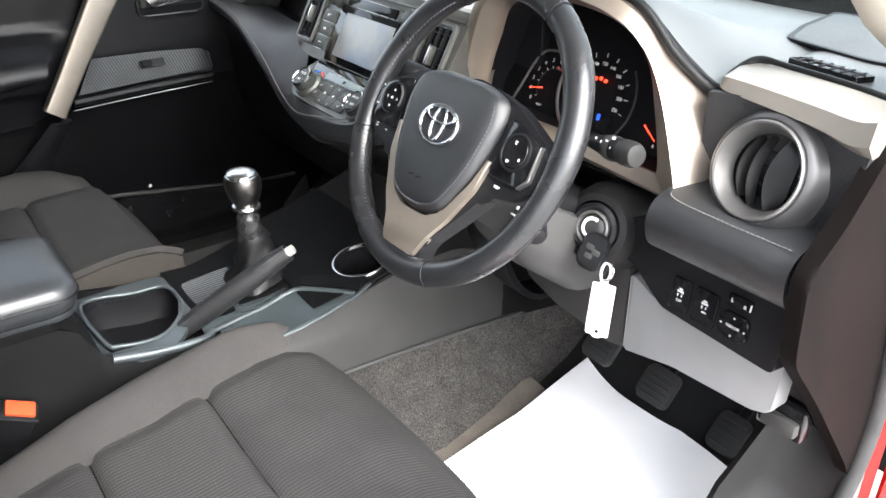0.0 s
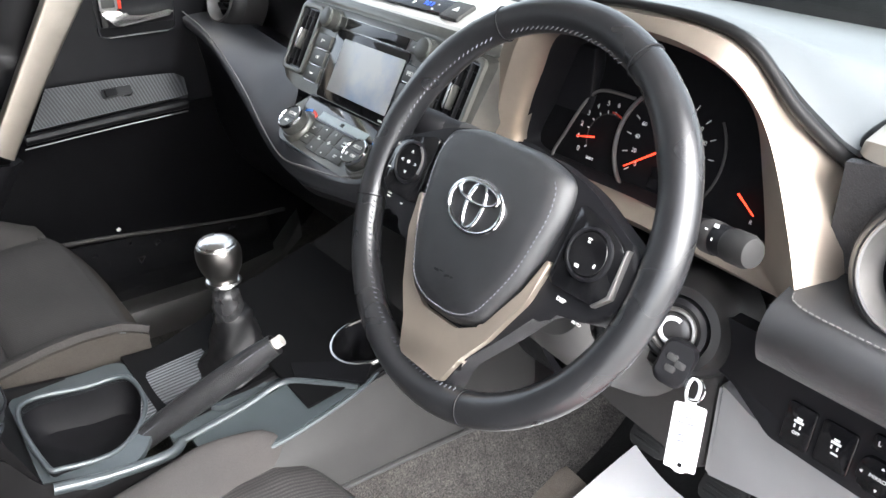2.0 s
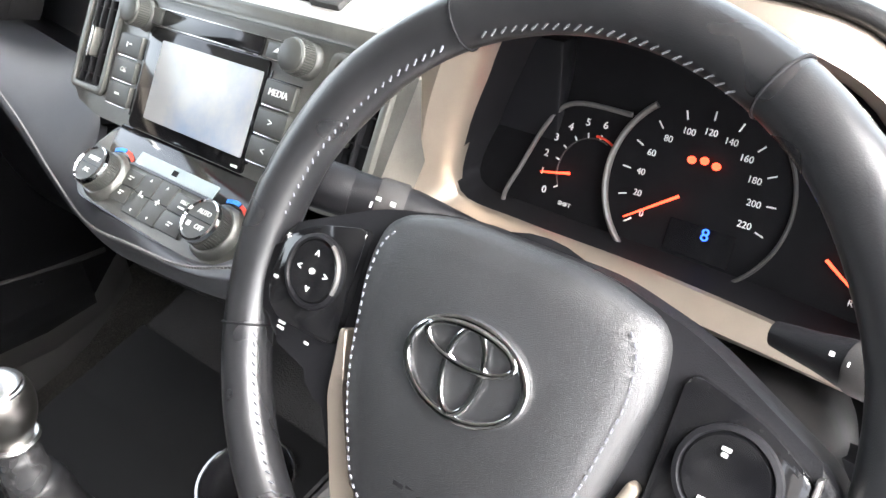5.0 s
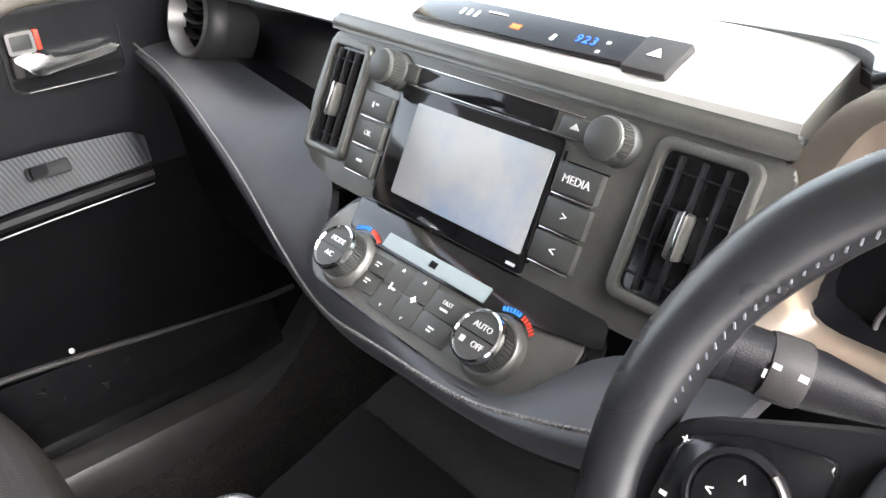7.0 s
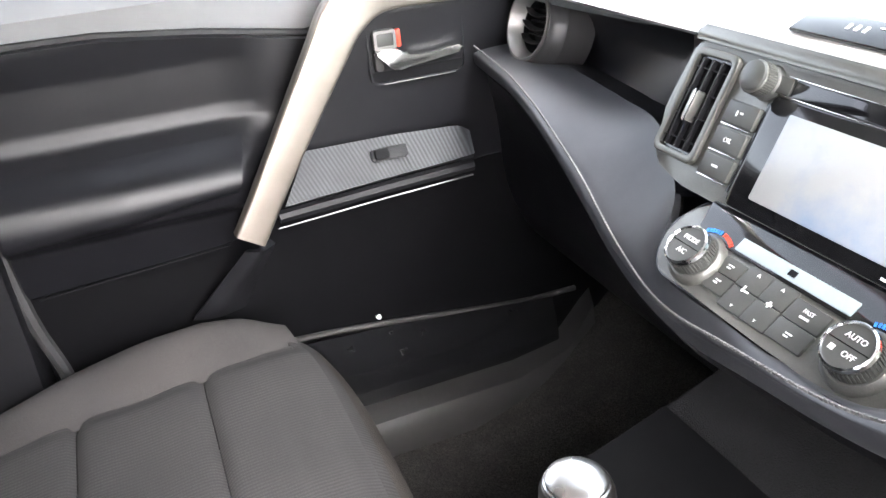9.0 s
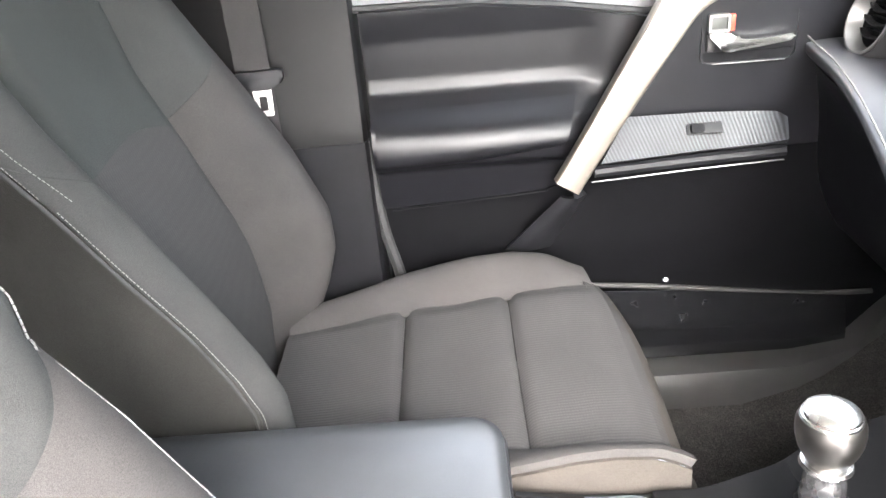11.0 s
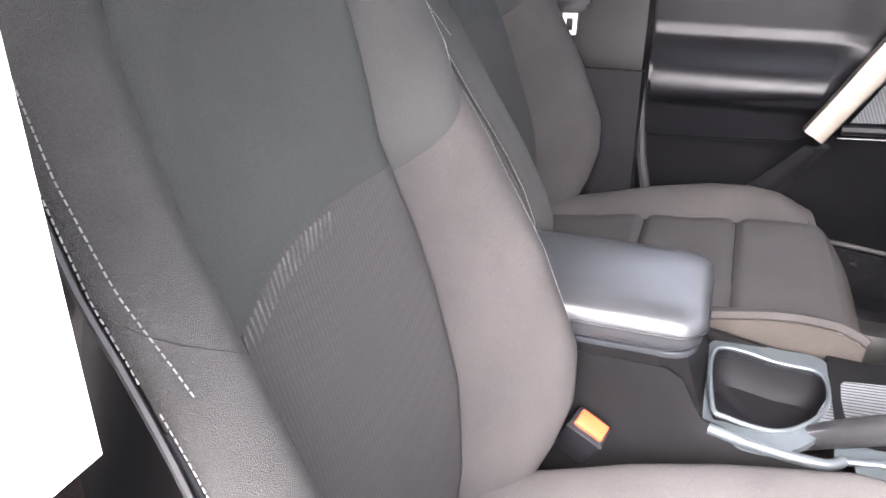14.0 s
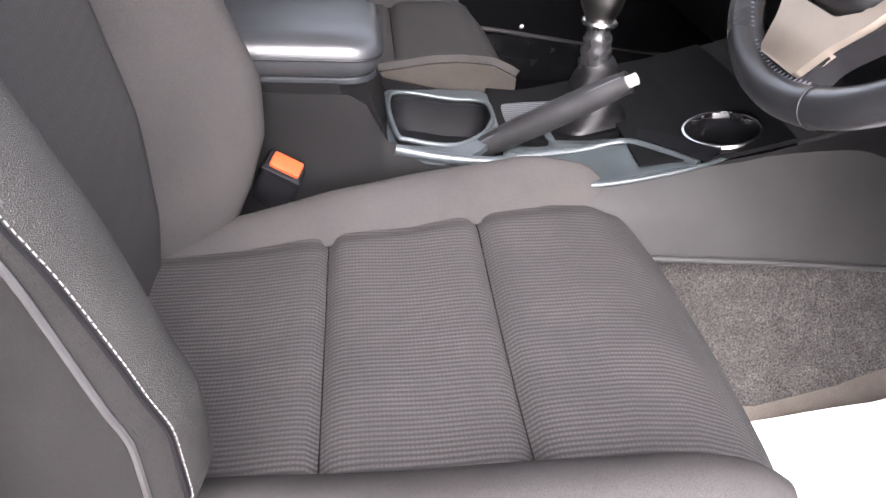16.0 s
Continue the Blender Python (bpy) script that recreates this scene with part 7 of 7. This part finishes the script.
def trim_x(y, z):
    rear = table(z, [(0.16, -0.700), (0.30, -0.715), (0.52, -0.712), (0.545, -0.706), (0.595, -0.690), (0.612, -0.664), (0.645, -0.654), (0.675, -0.662), (0.70, -0.690), (0.72, -0.709), (0.74, -0.713), (0.80, -0.709), (0.845, -0.698), (0.88, -0.698)])
    fore = table(z, [(0.16, -0.710), (0.30, -0.735), (0.34, -0.735), (0.56, -0.712), (0.66, -0.700), (0.72, -0.698), (0.83, -0.690), (0.88, -0.702)])
    return lerp(rear, fore, sstep(0.64, 0.74, y))


trim_split = lambda y: table(y, [(0.345, 0.522), (0.50, 0.530), (0.62, 0.538), (0.68, 0.566), (1.0, 0.582), (1.3, 0.588)])
belt_z = lambda y: table(y, [(0.32, 0.853), (0.514, 0.850), (0.64, 0.836), (0.775, 0.815), (0.80, 0.817), (0.84, 0.848), (1.3, 0.850)])
part("upper_panel", sheet(lambda u, v: (lambda y: (lambda z: (trim_x(y, z), y, z))(lerp(trim_split(y) + 0.0015, belt_z(y) - 0.004, v)))(lerp(0.345, 1.30, u)), 60, 60, 0.012), M["plastic_dark"], door, "satin black upper door trim", 60)
part("lower_panel", sheet(lambda u, v: (lambda y: (lambda z: (trim_x(y, z) - 0.001, y, z))(lerp(0.165, trim_split(y), v)))(lerp(0.345, 1.30, u)), 60, 50, 0.012), M["door_matt"], door, "matt black lower door trim", 60)
part("belt_seal", tube([(lerp(-0.716, -0.70, sstep(0.8, 1.2, y)), y, belt_z(y) - 0.001) for y in (0.32, 0.40, 0.514, 0.58, 0.64, 0.71, 0.775, 0.80, 0.82, 0.84, 1.0, 1.2)], 0.006, 8), M["rubber"], door, "black belt line seal")
# the pale plastic puts reflected window light into the rail's colour
part("upper_rail", sheet(lambda u, v: (lambda y: (lambda p: (p[0], y, p[1]))((lerp(-0.722, -0.712, v * 2), lerp(belt_z(y) + 0.003, 0.880, v * 2)) if v < 0.5 else (lerp(-0.712, -0.735, v * 2 - 1), lerp(0.880, 0.906, v * 2 - 1))))(lerp(0.32, 1.30, u)), 60, 10, 0.008), M["knee"], door, "upper door rail, paled for the window's light")
part("edge_seal", tube(spline([(-0.712, 0.312, 0.90), (-0.712, 0.325, 0.70), (-0.712, 0.340, 0.50), (-0.712, 0.362, 0.38), (-0.712, 0.37, 0.20)], 6), 0.010, 8), M["rubber"], door, "black door edge seal")
part("lower_seam", tube([(-0.704, 0.36, 0.522), (-0.704, 0.50, 0.530), (-0.702, 0.62, 0.538)], 0.0014, 6), M["dial"], door)
part("door_pad", sheet(between([[(-0.668, 0.352, 0.606), (-0.666, 0.50, 0.613), (-0.668, 0.64, 0.628)], [(-0.645, 0.352, 0.625), (-0.640, 0.50, 0.632), (-0.645, 0.645, 0.642)], [(-0.652, 0.352, 0.668), (-0.648, 0.50, 0.670), (-0.655, 0.655, 0.672)],
                                [(-0.688, 0.352, 0.700), (-0.688, 0.50, 0.700), (-0.692, 0.665, 0.702)]]), 16, 16, 0.006), M["plastic_dark"], door, "glossy black arm pad", 60)
# champagne pull bar
bar_path = spline([(-0.622, 0.640, 0.577), (-0.624, 0.656, 0.602), (-0.632, 0.712, 0.690), (-0.646, 0.782, 0.795), (-0.656, 0.818, 0.842), (-0.668, 0.868, 0.866), (-0.682, 0.95, 0.866), (-0.694, 1.06, 0.860)], 8)
rings = []
for i, p in enumerate(bar_path):
    t = (bar_path[min(i + 1, len(bar_path) - 1)] - bar_path[max(i - 1, 0)]).normalized()
    nx = Vector((1, 0, 0))
    nx = (nx - t * nx.dot(t)).normalized()
    b = t.cross(nx)
    w = 0.021 + 0.010 * sstep(0.15, 0.6, i / len(bar_path))
    rings.append([p + b * (w * math.copysign(abs(math.cos(a)) ** 0.25, math.cos(a))) + nx * (0.013 * math.copysign(abs(math.sin(a)) ** 0.25, math.sin(a))) for a in (2 * math.pi * k / 20 for k in range(20))])
part("pull_handle", loft(rings), M["handle_silver"], door, "champagne silver pull handle")
part("handle_back", tube([p + Vector((-0.016, 0.008, 0.0)) for p in bar_path], 0.016, 10), M["plastic"], door, "black back of the pull handle")
part("handle_foot", sheet(between([[(-0.640, 0.632, 0.552), (-0.690, 0.545, 0.44)], [(-0.628, 0.655, 0.552), (-0.680, 0.58, 0.44)], [(-0.645, 0.676, 0.552), (-0.690, 0.62, 0.44)]]), 8, 8, 0.01), M["plastic"], door, "black lower foot of the pull handle")
# switch ledge
ledge = part("switch_ledge", sheet(between([[(-0.697, 0.745, 0.654), (-0.697, 0.87, 0.651), (-0.697, 0.975, 0.643), (-0.697, 0.992, 0.630)], [(-0.664, 0.700, 0.592), (-0.664, 0.85, 0.600), (-0.664, 0.97, 0.604), (-0.664, 0.990, 0.604)]], False), 16, 8, 0.012), M["weave"], door, "woven-look grey switch ledge")
part("ledge_edge", tube([(-0.662, 0.690, 0.581), (-0.662, 0.85, 0.589), (-0.662, 0.988, 0.594)], 0.0095, 8), M["plastic"], ledge, "black edge of the switch ledge")
part("ledge_line", tube([(-0.655, 0.685, 0.567), (-0.655, 0.85, 0.576), (-0.655, 0.985, 0.581)], 0.0011, 6), M["vent_silver"], ledge)
lm = facing((-0.669, 0.862, 0.6375), (0.84, -0.04, 0.54), (-0.5, 0, 0.85))
sw = part("window_switch", prism(rounded(0.054, 0.018, 0.003, 4), 0, 0.0016, 0.0006, lm), M["plastic"], ledge, "black window switch")
part("rocker", loft([[(x * s, y * s, z) for x, y in rounded(0.022, 0.015, 0.003, 3, -0.012, 0)] for z, s in ((0.001, 1.0), (0.0045, 0.9))], m=lm), M["dial"], ledge)
# inner door handle in its recess
hm = axes(Vector((-0.692, 0.928, 0.772)), Vector((0, 1, 0)), Vector((0.0, 0.0, 1)), Vector((1, 0, 0)))
rec_o, rec_i = rounded(0.146, 0.086, 0.014, 5), rounded(0.140, 0.080, 0.012, 5)
hs = part("handle_recess", ring_prism(rec_o, rec_i, -0.006, 0.0004, hm), M["plastic_dark"], door, "black handle recess")
part("recess_bed", prism(rec_i, -0.02, -0.004, 0, hm), M["dial"], hs)
lever_out = spline([(-0.066, 0.007, 0), (-0.036, 0.008, 0), (-0.018, -0.002, 0), (0.014, -0.005, 0), (0.058, 0.000, 0), (0.062, -0.004, 0), (0.058, -0.010, 0), (0.022, -0.015, 0), (-0.016, -0.019, 0), (-0.040, -0.022, 0), (-0.052, -0.010, 0)], 5, True)
part("lever", prism([(p.x, p.y) for p in lever_out], 0.004, 0.013, 0.0035, hm), M["satin_chrome"], hs, "curved silver door lever")
part("lever_root", rbox(0.012, 0.026, 0.010, 0.003, (-0.060, -0.008, 0.002), hm), M["plastic_grey"], hs)
part("lock_tab", ring_prism(rounded(0.032, 0.027, 0.004, 4, -0.050, 0.022), rounded(0.024, 0.018, 0.002, 4, -0.050, 0.022), 0.002, 0.011, hm), M["vent_silver"], hs, "silver-framed lock tab")
part("lock_face", rbox(0.026, 0.020, 0.006, 0.002, (-0.050, 0.022, 0.005), hm), M["button"], hs)
part("lock_flag", rbox(0.006, 0.024, 0.009, 0.001, (-0.030, 0.022, 0.006), hm), M["red_plastic"], hs, "red lock mark")
part("recess_line", rbox(0.110, 0.0014, 0.002, 0.0005, (0.0, -0.041, 0.0018), hm), M["vent_silver"], hs)
# map pocket
part("pocket_edge", tube(spline([(-0.716, 0.60, 0.350), (-0.722, 0.76, 0.334), (-0.724, 0.90, 0.315), (-0.724, 1.08, 0.290), (-0.724, 1.20, 0.285)], 6), 0.005, 8), M["plastic_grey"], door, "grey map pocket edge")
part("pocket", sheet(between([[(-0.715, 0.60, 0.340), (-0.722, 0.85, 0.318), (-0.722, 1.15, 0.283)], [(-0.700, 0.60, 0.25), (-0.702, 0.85, 0.24), (-0.702, 1.15, 0.22)], [(-0.705, 0.60, 0.19), (-0.705, 0.85, 0.19), (-0.705, 1.15, 0.19)]]), 14, 8, 0.006), M["gloss_black"], door, "glossy black map pocket")
part("pin", lathe([(0.0026, 0.0), (0.0026, 0.012), (0.0042, 0.014), (0.0042, 0.018), (0, 0.019)], 14, facing((-0.727, 0.826, 0.338), (1, 0, 0.5))), M["vent_silver"], door, "small bright pin")
part("glint", rbox(0.003, 0.045, 0.003, 0.001, (-0.704, 0.795, 0.270)), M["satin_chrome"], door)
part("inner_frame", rbox(0.02, 1.02, 0.78, 0.004, (-0.775, 0.80, 0.48)), M["plastic_dark"], door, "dark inner frame of the door")
solid("sill_left", loft([[(-0.74, y, 0.12), (-0.74, y, 0.172), (-0.70, y, 0.188), (-0.655, y, 0.180), (-0.635, y, 0.150), (-0.635, y, 0.11)] for y in (0.2, 0.6, 0.9, 1.05)] + [[(-0.75, 1.16, 0.12), (-0.75, 1.16, 0.195), (-0.712, 1.16, 0.212), (-0.668, 1.155, 0.200), (-0.645, 1.15, 0.160), (-0.645, 1.15, 0.11)], [(-0.765, 1.24, 0.12), (-0.765, 1.24, 0.26), (-0.735, 1.235, 0.275), (-0.70, 1.225, 0.255), (-0.68, 1.22, 0.20), (-0.68, 1.22, 0.11)]]), M["sill_dark"], "dark glossy plastic sill plate under the passenger's door", "sill", kind="structure")
solid("window_1", rbox(0.005, 0.80, 0.36, 0.001, (-0.728, 0.75, 1.085)), M["side_glass"], "tinted passenger's side window", "window", kind="structure")
